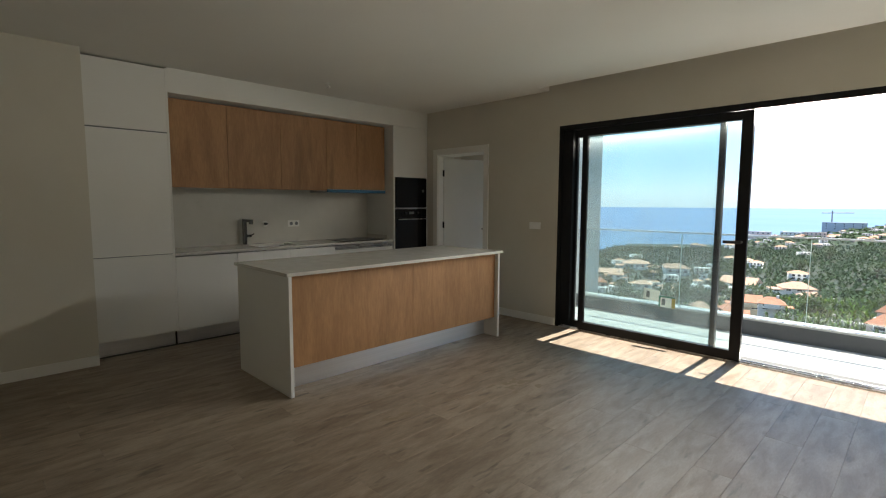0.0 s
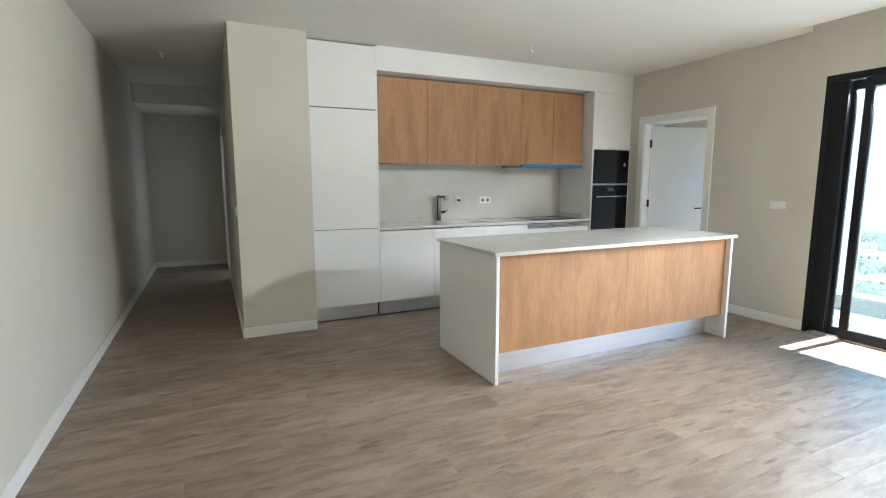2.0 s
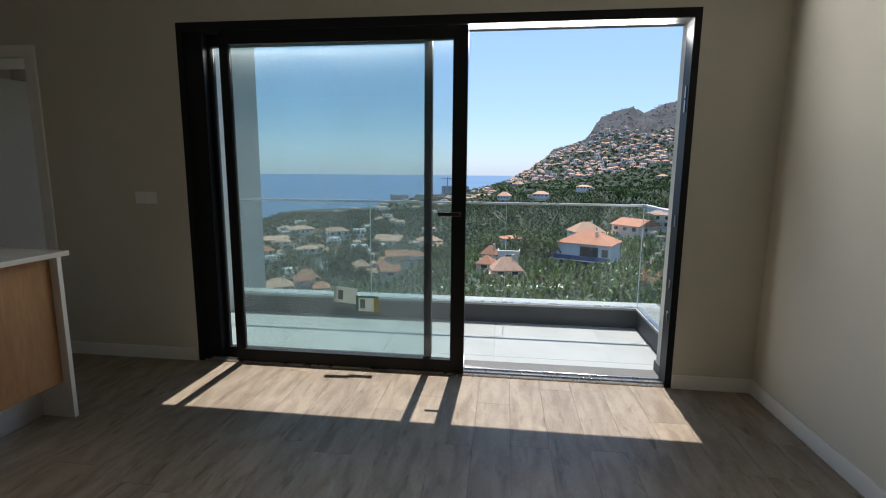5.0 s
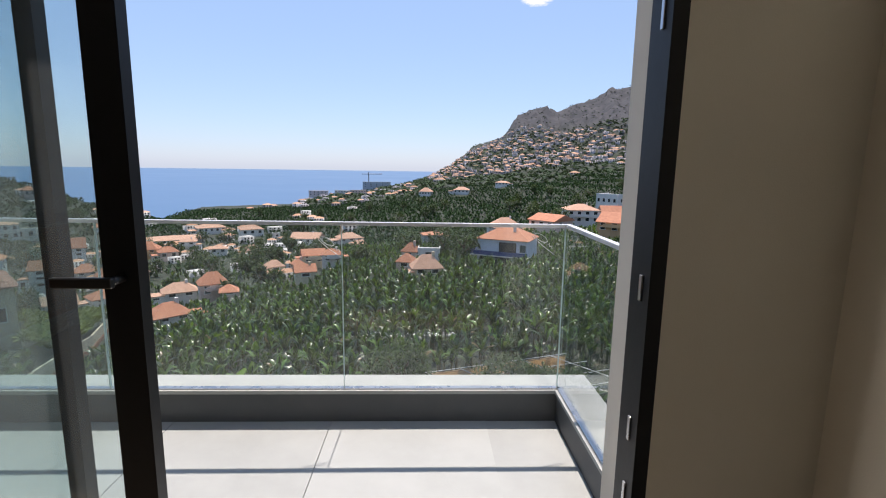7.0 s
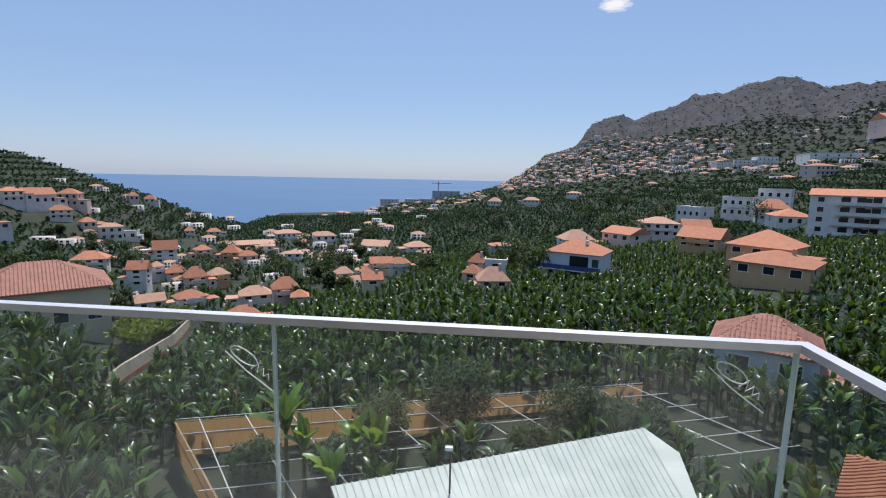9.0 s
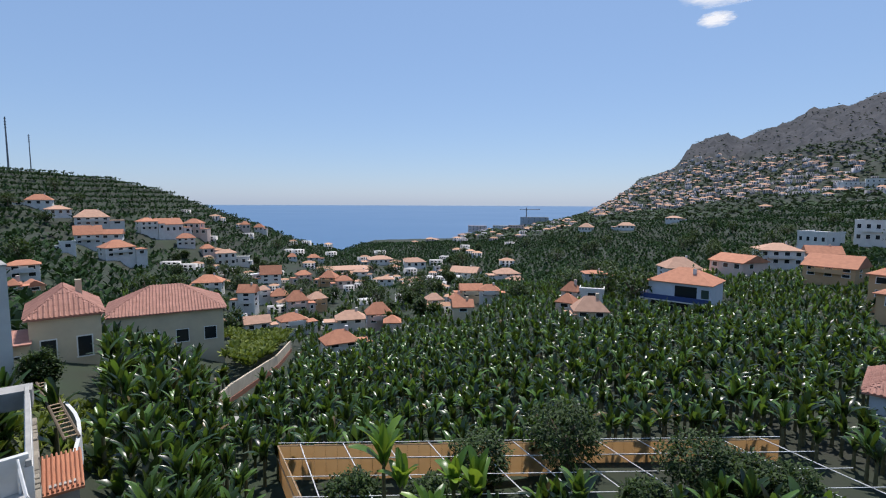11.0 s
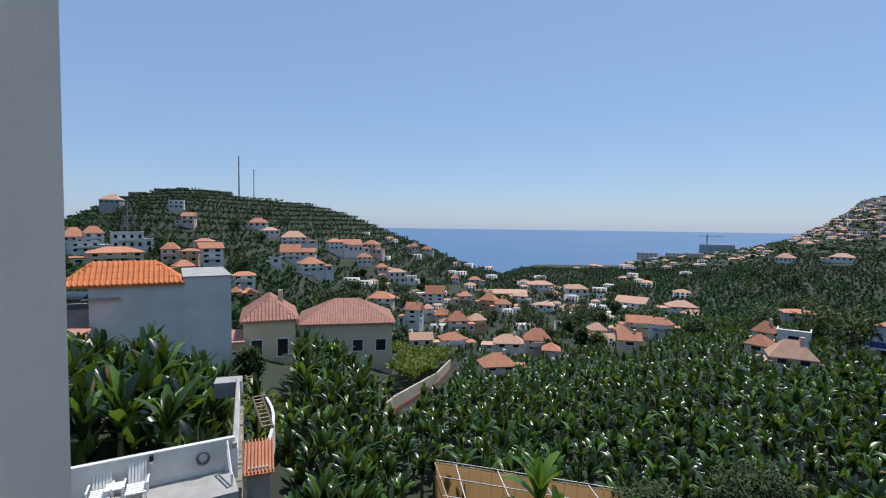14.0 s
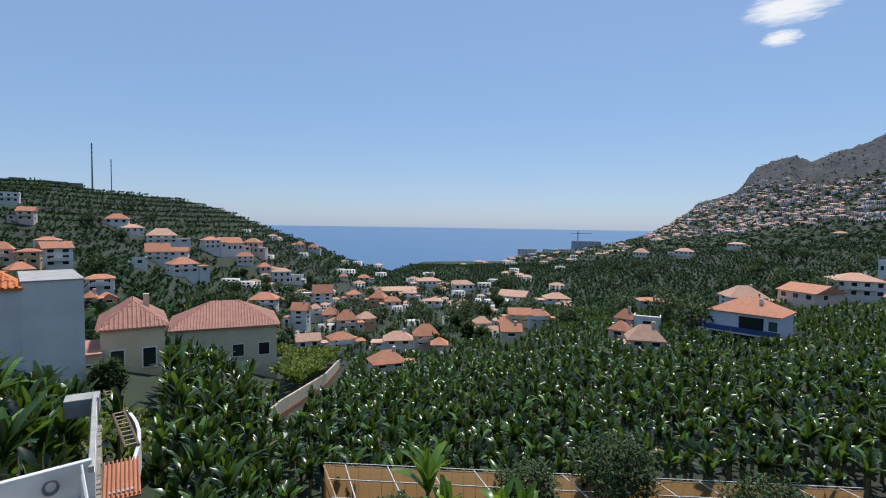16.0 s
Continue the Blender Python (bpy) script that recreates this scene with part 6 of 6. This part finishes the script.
# small tiled lean-to, ladder and curving white wall beside the steps
lt = thing("lean_to", (-12.4, 10.85, -6.75), 55, "small lean-to with a red tiled roof", "shed")
lt.scale = (0.5, 0.62, 1.0)
part("wall", bx(-0.7, 0.7, -0.9, 0.9, -5, 0.25), CONCRETE, lt)
part("roof", bx(-0.95, 0.95, -1.15, 1.15, 0.3, 0.38, 0, pose(0, 0, 0, 12, 0, 0)), TERRA, lt)
b = bmesh.new()
for k in range(9):
    rod(b, (-0.9 + 0.22 * k, -1.15, 0.40 - 0.24), (-0.9 + 0.22 * k, 1.15, 0.40 + 0.24), 0.06, seg=6)
tagged(part("roof_tiling", b, TERRA, lt), kind="stuff")
keep_out(-11.9, 10.6, 1.4)
ld = thing("ladder", (-14.9, 12.95, -6.75), 0, "long wooden ladder lying down the bank", "ladder")
d_ = Vector((-5.6, 2.9, 0.35))
sd_ = Vector((0.18, 0.36, 0))
for sgn in (-1, 1):
    b = bmesh.new()
    rod(b, sd_ * 0.5 * sgn, d_ + sd_ * 0.5 * sgn, 0.05, seg=6)
    part("rail", b, TRUNK, ld)
for k in range(16):
    b = bmesh.new()
    q = d_ * (k + 0.5) / 16
    rod(b, q - sd_ * 0.5, q + sd_ * 0.5, 0.035, seg=6)
    part("rung", b, TIMBER, ld)
cw = thing("curved_wall", (0, 0, 0), 0, "low curving whitewashed garden wall", "wall")
prev = None
for k in range(8):
    u = k / 7
    p = Vector((-17.9 + 4.4 * u, 14.9 - 3.1 * u + 0.45 * math.sin(u * 3.1), -6.6 - 0.3 * u))
    if prev is not None:
        m_ = Matrix.Translation((p + prev) / 2) @ (p - prev).to_track_quat("X", "Z").to_matrix().to_4x4()
        part("segment", bx(-(p - prev).length / 2 - 0.03, (p - prev).length / 2 + 0.03, -0.06, 0.06, -1.2, 0, 0.01, m_), WHITEWALL, cw)
    prev = p
keep_out(-15.2, 13.2, 1.3)
keep_out(-16.4, 13.9, 1.3)

lpst = thing("lamp_post", (1.7, 12.9, -7.5), 0, "short dark post with a white lamp head on the shed roof", "lamp")
b = bmesh.new()
rod(b, (0, 0, -0.1), (0, 0, 1.35), 0.028, seg=8)
part("post", b, BLACKPL, lpst)
part("head", bx(-0.16, 0.06, -0.07, 0.07, 1.33, 1.44, 0.03), PLASTIC, lpst)

# lane with its boundary wall, pool and vine plot
LANE_WALL = mat("tan_lane_render", (0.58, 0.50, 0.38), (0.44, 0.37, 0.28), 1.0, 0.9, bump=0.3, bscale=30)
LANE_BASE = mat("red_brown_base", (0.30, 0.13, 0.08), (0.22, 0.10, 0.065), 1.4, 0.9, bump=0.3, bscale=30)
lane = [(CX + r_ * math.sin(radians(a_)), CY + r_ * math.cos(radians(a_)), z_) for a_, r_, z_ in ((-41.2, 37.5, -14.6), (-39.3, 43.5, -15.6), (-34.6, 57, -17.6), (-33.2, 70, -19.6))]
lw = thing("lane_wall", (0, 0, 0), 0, "weathered tan boundary wall with a red-brown base along the lane", "wall")
for a, b_ in zip(lane, lane[1:]):
    a, b_ = Vector(a), Vector(b_)
    m_ = Matrix.Translation((a + b_) / 2) @ (b_ - a).to_track_quat("Y", "Z").to_matrix().to_4x4()
    ln_ = (b_ - a).length
    solid("lane", bx(-0.95, 0.6, -ln_ / 2 - 0.3, ln_ / 2 + 0.3, -2.5, 0.0, 0, m_), CONCRETE, "narrow pale concrete lane between the fields", "lane")
    part("wall_panel", bx(-1.2, -1.0, -ln_ / 2 - 0.1, ln_ / 2 + 0.1, 0.55, 1.65, 0.03, m_), LANE_WALL, lw)
    part("base_band", bx(-1.22, -0.95, -ln_ / 2 - 0.1, ln_ / 2 + 0.1, -2.5, 0.55, 0.02, m_), LANE_BASE, lw, "red-brown painted base")
    for q in np.linspace(0, 1, 7):
        keep_out(*(a + (b_ - a) * q).xy, 1.5 if a.y > 30 else 1.15)
pz = height(-64, 77)
po = thing("swimming_pool", (-64, 77, pz + 2.0), 40, "turquoise garden swimming pool with a pale surround", "pool")
part("surround", join_boxes((-4.4, 4.4, -3, -2.2, -1, 0.25), (-4.4, 4.4, 2.2, 3, -1, 0.25), (-4.4, -3.6, -2.2, 2.2, -1, 0.25), (3.6, 4.4, -2.2, 2.2, -1, 0.25)), CONCRETE, po)
part("water", bx(-3.6, 3.6, -2.2, 2.2, -1, 0.15), POOLW, po)
keep_out(-64, 77, 6.5)

# boarded enclosure with a pipe pergola
FA, FB, FC = Vector((-12.9, 21.7, -11.05)), Vector((12.2, 30.0, -11.05)), Vector((-7.2, 16.2, -11.2))
en = thing("board_fence", (0, 0, 0), 0, "tan panelled fence round a seedling yard", "fence")
brd = finish(bx(-0.296, 0.296, -0.012, 0.012, -1.9, 0, 0.003), "board", NET)


def boards(a, b_):
    d = b_ - a
    n = int(d.length / 0.6)
    rz = math.degrees(math.atan2(d.y, d.x))
    for k in range(n):
        p = a + d * ((k + 0.5) / n)
        o = new("board", brd)
        o.parent = en
        o.matrix_basis = pose(p.x, p.y, p.z + 0.02 * math.sin(k * 2.3), 0, 0, rz)
    for hgt in (-0.03, -0.75):
        bm_ = bmesh.new()
        rod(bm_, a + Vector((0, -0.05, hgt)), b_ + Vector((0, -0.05, hgt)), 0.035, seg=6)
        part("rail", bm_, TIMBER, en)


boards(FA, FB)
boards(FC, FA)
pg = thing("pipe_pergola", (0, 0, 0), 0, "white pipe pergola grid over the seedling yard", "pergola")
for k in range(12):
    u = (k + 0.5) / 12
    a = FA.lerp(FB, u) + Vector((0, 0, 0.05))
    b_ = a + Vector((5.5, -6.2, -0.1)) * 1.0
    bm_ = bmesh.new()
    rod(bm_, a, b_, 0.026, seg=6)
    part("cross_pipe", bm_, PIPE, pg)
    bm_ = bmesh.new()
    rod(bm_, (b_.x, b_.y, -12.6), b_, 0.04, seg=6)
    part("post", bm_, PIPE, pg)
for k in range(6):
    o_ = Vector((5.5, -6.2, -0.1)) * (k / 5)
    bm_ = bmesh.new()
    rod(bm_, FA + o_ + Vector((0, 0, 0.1)), FB + o_ + Vector((0, 0, 0.1)), 0.022, seg=6)
    part("long_pipe", bm_, PIPE, pg)

# shed with a white ribbed roof under the balcony
ws = thing("shed", (0, 0, 0), 0, "low shed with a white ribbed metal roof", "shed")
rc_ = [(-1.7, 12.7, -7.45), (8.2, 17.0, -7.2), (8.9, 15.6, -7.25), (8.5, 11.6, -7.7), (0.2, 9.6, -7.9)]
bm_ = bmesh.new()
up_ = [bm_.verts.new(p) for p in rc_]
dn_ = [bm_.verts.new((p[0], p[1], p[2] - 0.12)) for p in rc_]
bm_.faces.new(up_[::-1])
bm_.faces.new(dn_)
for i in range(5):
    j = (i + 1) % 5
    bm_.faces.new((up_[i], up_[j], dn_[j], dn_[i]))
bmesh.ops.recalc_face_normals(bm_, faces=bm_.faces)
part("roof", bm_, METALW, ws)
for k in range(46):
    u = (k + 0.5) / 46
    a = Vector(rc_[0]).lerp(Vector(rc_[1]), u)
    b_ = Vector(rc_[4]).lerp(Vector(rc_[3]), u)
    bm_ = bmesh.new()
    rod(bm_, a + Vector((0, 0, 0.01)), b_ + Vector((0, 0, 0.01)), 0.03, seg=5)
    part("rib", bm_, METALW, ws)
part("wall", bx(0.6, 7.9, 11.2, 14.0, -13, -8.1), CONCRETE, ws)
for q in ((1, 11.5, 2.6), (4, 13, 3), (7, 14, 2.8), (15.5, 12.6, 4.2)):
    keep_out(*q)
for u in np.linspace(0, 1, 14):
    q = FA.lerp(FB, float(u))
    keep_out(q.x, q.y, 0.8)
    q = FC.lerp(FA, float(u))
    keep_out(q.x, q.y, 0.7)

for u in np.linspace(0, 1, 13):
    for q_ in (0.2, 0.5, 0.8, 1.0):
        q = FA.lerp(FB, float(u)) + Vector((5.5, -6.2, 0)) * q_
        if not (0.22 < u < 0.46 and q_ > 0.6) and not (0.54 < u < 0.8 and q_ > 0.6):
            keep_out(q.x, q.y, 1.6)

# ---- banana fields ----
SECTORS.append((45, 78, -42.5, -34.5))
near = np.concatenate([field(13, 46, -42.5, 52, 1.1), field(46, 62, -33, 52, 1.15)])
strip = np.concatenate([field(15, 62, -52, -42.5, 1.2), field(15, 26, -56.5, -52, 1.2)])
left = field(15.4, 27, -84, -58.8, 0.95)
for nm, pts, label in (("banana_field", near, "dense banana plantation with broad glossy green leaves"), ("banana_grove", left, "tall banana plants behind the terrace parapet"), ("banana_strip", strip, "tall banana plants below the cream house")):
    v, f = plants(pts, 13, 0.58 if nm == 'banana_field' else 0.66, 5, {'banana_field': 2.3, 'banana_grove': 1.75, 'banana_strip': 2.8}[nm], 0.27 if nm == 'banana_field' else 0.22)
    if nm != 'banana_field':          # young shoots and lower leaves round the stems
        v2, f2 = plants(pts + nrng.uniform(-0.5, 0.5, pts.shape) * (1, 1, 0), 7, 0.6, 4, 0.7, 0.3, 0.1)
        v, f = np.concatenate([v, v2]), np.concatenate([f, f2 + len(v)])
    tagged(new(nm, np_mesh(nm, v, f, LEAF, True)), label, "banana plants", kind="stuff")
    v, f = tubes(pts, 1.6 if nm != 'banana_grove' else 1.2, 0.11)
    tagged(new("banana_stems", np_mesh("banana_stems", v, f, STEM, True)), "brown-green banana stems under the leaves", "banana plants", kind="stuff")
BANANA_BRIGHT = leaf_mat("young_banana_leaf", (0.20, 0.33, 0.045), (0.05, 0.12, 0.02), (0.42, 0.62, 0.05), 0.34, 0.3)
for bx_, by_, top_ in ((-5.8, 18.8, -7.9), (-3.0, 19.6, -8.7), (-4.9, 18.5, -8.2), (-2.1, 19.9, -9.3), (-3.2, 17.1, -8.8)):
    bp_ = thing("banana_plant", (bx_, by_, height(bx_, by_)), 0, "tall young banana plant with broad bright leaves", "banana plant", "yard banana plants")
    hg_ = top_ - height(bx_, by_) - 1.5
    b = bmesh.new()
    rod(b, (0, 0, -0.2), (0, 0, hg_ + 0.2), 0.13, 0.07, 8)
    part("stem", b, STEM, bp_)
    v, f = plants(np.array([[0.0, 0.0, hg_ - 1.3]]), 10, 0.85, 6, 1.5, 0.3)
    o = new("leaves", np_mesh("leaves", v, f, BANANA_BRIGHT, True))
    o.parent = bp_
weeds = field(17, 33, -60, -51.5, 0.5)
v, f = plants(weeds, 6, 0.26, 2, 0.2, 0.4, 0.2)
tagged(new("weeds", np_mesh("weeds", v, f, VINE, False)), "yellow-green weeds on the rough bank", "weeds", kind="stuff")

def hamlet(p, drop):
    """Thins the planting where houses and gardens stand close together."""
    a_, r_ = np.degrees(np.arctan2(p[:, 0] - CX, p[:, 1] - CY)), np.hypot(p[:, 0] - CX, p[:, 1] - CY)
    inside = ((a_ > -44) & (a_ < -21) & (r_ > 76) & (r_ < 240)) | ((a_ > -21) & (a_ < -12) & (r_ > 84) & (r_ < 200))
    return p[~inside | (nrng.random(len(p)) > drop)]


mid = np.concatenate([field(46, 62, -42.5, -33, 1.4), field(62, 130, -50, 62, 1.4)])
mid = hamlet(mid, 0.75)
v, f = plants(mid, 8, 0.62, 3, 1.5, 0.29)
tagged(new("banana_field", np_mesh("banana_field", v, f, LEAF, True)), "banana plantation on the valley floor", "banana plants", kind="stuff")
far = np.concatenate([field(130, 430, -82, 62, 2.5), field(44, 130, -82, -50, 1.9)])
step_ = (far[:, 2] / 3.4 + 0.35 * np.sin(far[:, 0] / 31) + 0.3 * np.sin(far[:, 1] / 23)) % 1      # bare terrace edges
far = far[(step_ > 0.16) | (nrng.random(len(far)) < 0.5)]
far = hamlet(far, 0.6)
v, f = plants(far, 4, 0.85, 2, 0.3, 0.55, 0.35)
tagged(new("terraced_plantation", np_mesh("terraced_plantation", v, f, LEAF_FAR, False)), "terraced green plantations on the hillsides", "plantation", kind="stuff")
vfar = field(430, 1000, -14, 62, 9)
vfar = vfar[vfar[:, 2] > SEA + 1]
v, f = plants(vfar, 6, 2.2, 2, 0.2, 0.6, 0.6)
tagged(new("far_woods", np_mesh("far_woods", v, f, HAZED_SCRUB, False)), "distant green slopes of scrub and plantations", "woods", kind="stuff")
g_ = field(1000, 1650, 0, 62, 15)
g_ = g_[nrng.random(len(g_)) < 0.7]
v, f = plants(g_, 5, 1.6, 2, 0.1, 0.9, 0.75)
tagged(new("mountain_scrub", np_mesh("mountain_scrub", v, f, LEAF_FAR, False)), "hazy scrub on the mountain slopes", "scrub", kind="stuff")


def clump(name, x, y, z, rad, hgt, n, material, label, leaf=0.35, trunk=True):
    """A tree or shrub: tapered trunk with limbs, and a crown of many small leaf sprays."""
    t = thing(name, (x, y, z), 0, label, "tree" if trunk else "shrub", "garden trees" if trunk else "garden shrubs")
    if trunk:
        b = bmesh.new()
        rod(b, (0, 0, -0.5), (0, 0, hgt * 0.55), rad * 0.1, rad * 0.06, 8)
        for k in range(5):
            a = k * 1.26
            rod(b, (0, 0, hgt * (0.3 + 0.05 * k)), (rad * 0.6 * math.cos(a), rad * 0.6 * math.sin(a), hgt * (0.6 + 0.06 * k)), rad * 0.05, rad * 0.02, 6)
        part("trunk", b, TRUNK, t)
    q = nrng.normal(size=(n, 3))
    q /= np.linalg.norm(q, axis=1)[:, None]
    q *= (nrng.uniform(0.35, 1, n) ** 0.5)[:, None] * (1 + 0.25 * np.sin(q[:, 0:1] * 5) * np.cos(q[:, 1:2] * 4))
    base = np.stack([q[:, 0] * rad, q[:, 1] * rad, hgt * 0.62 + q[:, 2] * hgt * 0.42], -1)
    az = nrng.uniform(0, 6.28, n)
    v, f = blades(base, az, np.full(n, leaf) * nrng.uniform(0.6, 1.3, n), np.full(n, leaf * 0.45), nrng.uniform(-0.6, 1.2, n), nrng.uniform(0.2, 1.2, n), 2)
    o = new("crown", np_mesh("crown", v, f, material, False))
    o.parent = t
    return t


TREES = [(float(nrng.uniform(-70, 30)), float(nrng.uniform(85, 330)), float(nrng.uniform(1.8, 3.6)), float(nrng.uniform(3.5, 7.5))) for _ in range(60)]
TREES += [(float(nrng.uniform(-46, -14)), float(nrng.uniform(80, 230)), float(nrng.uniform(1.2, 2.6)), float(nrng.uniform(2.2, 4.6))) for _ in range(90)]
TREES = [q for q in TREES if all((CX + q[1] * math.sin(radians(q[0])) - k[0]) ** 2 + (CY + q[1] * math.cos(radians(q[0])) - k[1]) ** 2 > (k[2] * 0.8 + q[2] * 0.5) ** 2 for k in KEEP_OUT)]
for i, (az_, r_, rad, hg) in enumerate(TREES + list(((-12, 23.5, 1.5, 3.0), (-2, 24.5, 1.9, 3.6), (12, 24, 1.7, 3.2), (16, 25, 1.3, 2.4), (7, 21.5, 1.0, 1.8), (-18, 20.5, 1.1, 2.2), (20, 24, 1.4, 2.8), (-27.5, 21, 1.2, 2.4), (-56.5, 33, 0.9, 2.6), (5, 82, 3.0, 6.5), (2.5, 90, 2.6, 6.0), (10.5, 96, 2.4, 5.0), (-20, 120, 3, 6), (-33, 125, 3, 6), (-39, 150, 3.5, 7), (16, 140, 3, 6), (27, 200, 4, 9), (-48, 120, 3, 6), (-30, 200, 4, 7), (-14, 230, 4, 7)))):
    x_, y_ = CX + r_ * math.sin(radians(az_)), CY + r_ * math.cos(radians(az_))
    clump("tree", x_, y_, height(x_, y_), rad, hg, 2600 if r_ < 60 else 420, BUSH, "bushy dark green tree among the fields", 0.24 if r_ < 60 else 0.8)
SECTORS.clear()
vx = field(44, 78, -42.3, -33.5, 0.55)
az_v, r_v = np.degrees(np.arctan2(vx[:, 0] - CX, vx[:, 1] - CY)), np.hypot(vx[:, 0] - CX, vx[:, 1] - CY)
vx = vx[az_v < np.interp(r_v, [43.5, 57, 70, 80], [-41.0, -36.0, -34.4, -33.8])]
vx[:, 2] += 1.9 + 0.25 * np.sin(vx[:, 0] * 1.1) * np.cos(vx[:, 1] * 0.9)
v, f = plants(vx, 7, 0.42, 2, 0.3, 0.6, 0.25)
tagged(new("vine_plot", np_mesh("vine_plot", v, f, VINE, False)), "yellow-green vine plot beside the lane", "vines", kind="stuff")

# ---- a small cloud over the mountain, as a far backdrop ----
CLOUD = bpy.data.materials.new("cloud_backdrop")
CLOUD.use_nodes = True
cn, cl = CLOUD.node_tree.nodes, CLOUD.node_tree.links
cn.remove(cn["Principled BSDF"])
tc_ = cn.new("ShaderNodeTexCoord")
ns_ = cn.new("ShaderNodeTexNoise")
ns_.inputs["Scale"].default_value, ns_.inputs["Detail"].default_value, ns_.inputs["Roughness"].default_value = 5.5, 9.0, 0.66
mp_ = cn.new("ShaderNodeMapping")
mp_.inputs["Scale"].default_value = (1.0, 1.0, 2.2)
cl.new(tc_.outputs["Generated"], mp_.inputs["Vector"])
cl.new(mp_.outputs[0], ns_.inputs["Vector"])
gr_ = cn.new("ShaderNodeTexGradient")
gr_.gradient_type = "SPHERICAL"
m2_ = cn.new("ShaderNodeMapping")
m2_.inputs["Location"].default_value, m2_.inputs["Scale"].default_value = (-1.0, 0.0, -1.0), (2.0, 0.0, 2.0)
cl.new(tc_.outputs["Generated"], m2_.inputs["Vector"])
cl.new(m2_.outputs[0], gr_.inputs["Vector"])
mu_ = cn.new("ShaderNodeMath")
mu_.operation = "MULTIPLY"
cl.new(ns_.outputs["Fac"], mu_.inputs[0])
cl.new(gr_.outputs["Fac"], mu_.inputs[1])
mr_ = cn.new("ShaderNodeMapRange")
mr_.inputs["From Min"].default_value, mr_.inputs["From Max"].default_value = 0.20, 0.44
cl.new(mu_.outputs[0], mr_.inputs["Value"])
em_ = cn.new("ShaderNodeEmission")
em_.inputs["Color"].default_value, em_.inputs["Strength"].default_value = (0.95, 0.97, 1.0, 1), 1.0
tr_ = cn.new("ShaderNodeBsdfTransparent")
mx2 = cn.new("ShaderNodeMixShader")
cl.new(mr_.outputs[0], mx2.inputs["Fac"])
cl.new(tr_.outputs[0], mx2.inputs[1])
cl.new(em_.outputs[0], mx2.inputs[2])
cl.new(mx2.outputs[0], cn["Material Output"].inputs["Surface"])
for az_, el_, wd, hg in ((12.6, 20.2, 860, 360), (37.8, 10.5, 396, 365), (12.0, 17.7, 377, 174)):
    x_, y_ = CX + 3600 * math.sin(radians(az_)), CY + 3600 * math.cos(radians(az_))
    bm_ = bx(-wd / 2, wd / 2, -0.5, 0.5, -hg / 2, hg / 2)
    o = tagged(new("backdrop_cloud", finish(bm_, "cloud", CLOUD)), "small bright white cloud over the mountain", "cloud", kind="structure")
    o.matrix_world = pose(x_, y_, 3600 * math.tan(radians(el_)), 0, 0, -az_)
    o.visible_shadow = False

# ---- floor planks, last ----
fl = thing("floor", (0, 0, 0), 0, "grey-brown oak vinyl plank floor with dusty marks", "floor", kind="structure")
PW, PL = 0.19, 1.28
rng = random.Random(5)
meshes = {}


def plank_mesh(length):
    key = round(length, 2)
    if key not in meshes:
        b = bmesh.new()
        box(b, 0.0003, PW - 0.0003, 0.0003, length - 0.0003, -0.0115, 0.0)
        top = [f for f in b.faces if f.normal.z > 0.5 or f.calc_center_median().z > -0.001]
        bmesh.ops.bevel(b, geom=list({e for f in top for e in f.edges}), offset=0.0008, segments=1, affect="EDGES")
        meshes[key] = finish(b, "plank", PLANK)
    return meshes[key]


def lay(x0, x1, y0, y1):
    x = x0
    while x < x1 - 0.02:
        y = y0 - rng.random() * PL
        while y < y1:
            a, b = max(y, y0), min(y + PL, y1)
            if b - a > 0.02:
                p = new("plank", plank_mesh(b - a))
                p.parent = fl
                p.location = (x, a, 0)
            y += PL
        x += PW


lay(XB + 0.6, XR, YS, 0.0)
lay(XB + 0.6 - 23 * PW, XB + 0.6, YS, PY0)

# dried brown smudges on the planks
srng = np.random.default_rng(21)
for cx0, cy0, spread, n in ((0.80, -1.84, 0.13, 16), (0.57, -2.89, 0.10, 6)):
    bm_ = bmesh.new()
    for k in range(n):
        q, w_ = srng.normal(0, spread * 0.5, 2), srng.uniform(0.006, 0.024)
        ring_ = []
        ph = srng.uniform(0, 6.28)
        for a_ in np.linspace(0, math.tau, 14, endpoint=False):
            rr_ = w_ * (1 + 0.35 * math.sin(2 * a_ + ph) + 0.25 * math.sin(5 * a_ + 2 * ph))
            ring_.append(bm_.verts.new((cx0 + q[0] + rr_ * math.cos(a_), cy0 + q[1] * 1.5 + 1.9 * rr_ * math.sin(a_), 0.0004 + 0.00004 * k)))
        bm_.faces.new(ring_)
    tagged(new("dirt_smudge", finish(bm_, "dirt_smudge", SMUDGE)), "dried brown dirt smudge on the plank floor", "dirt", kind="stuff")
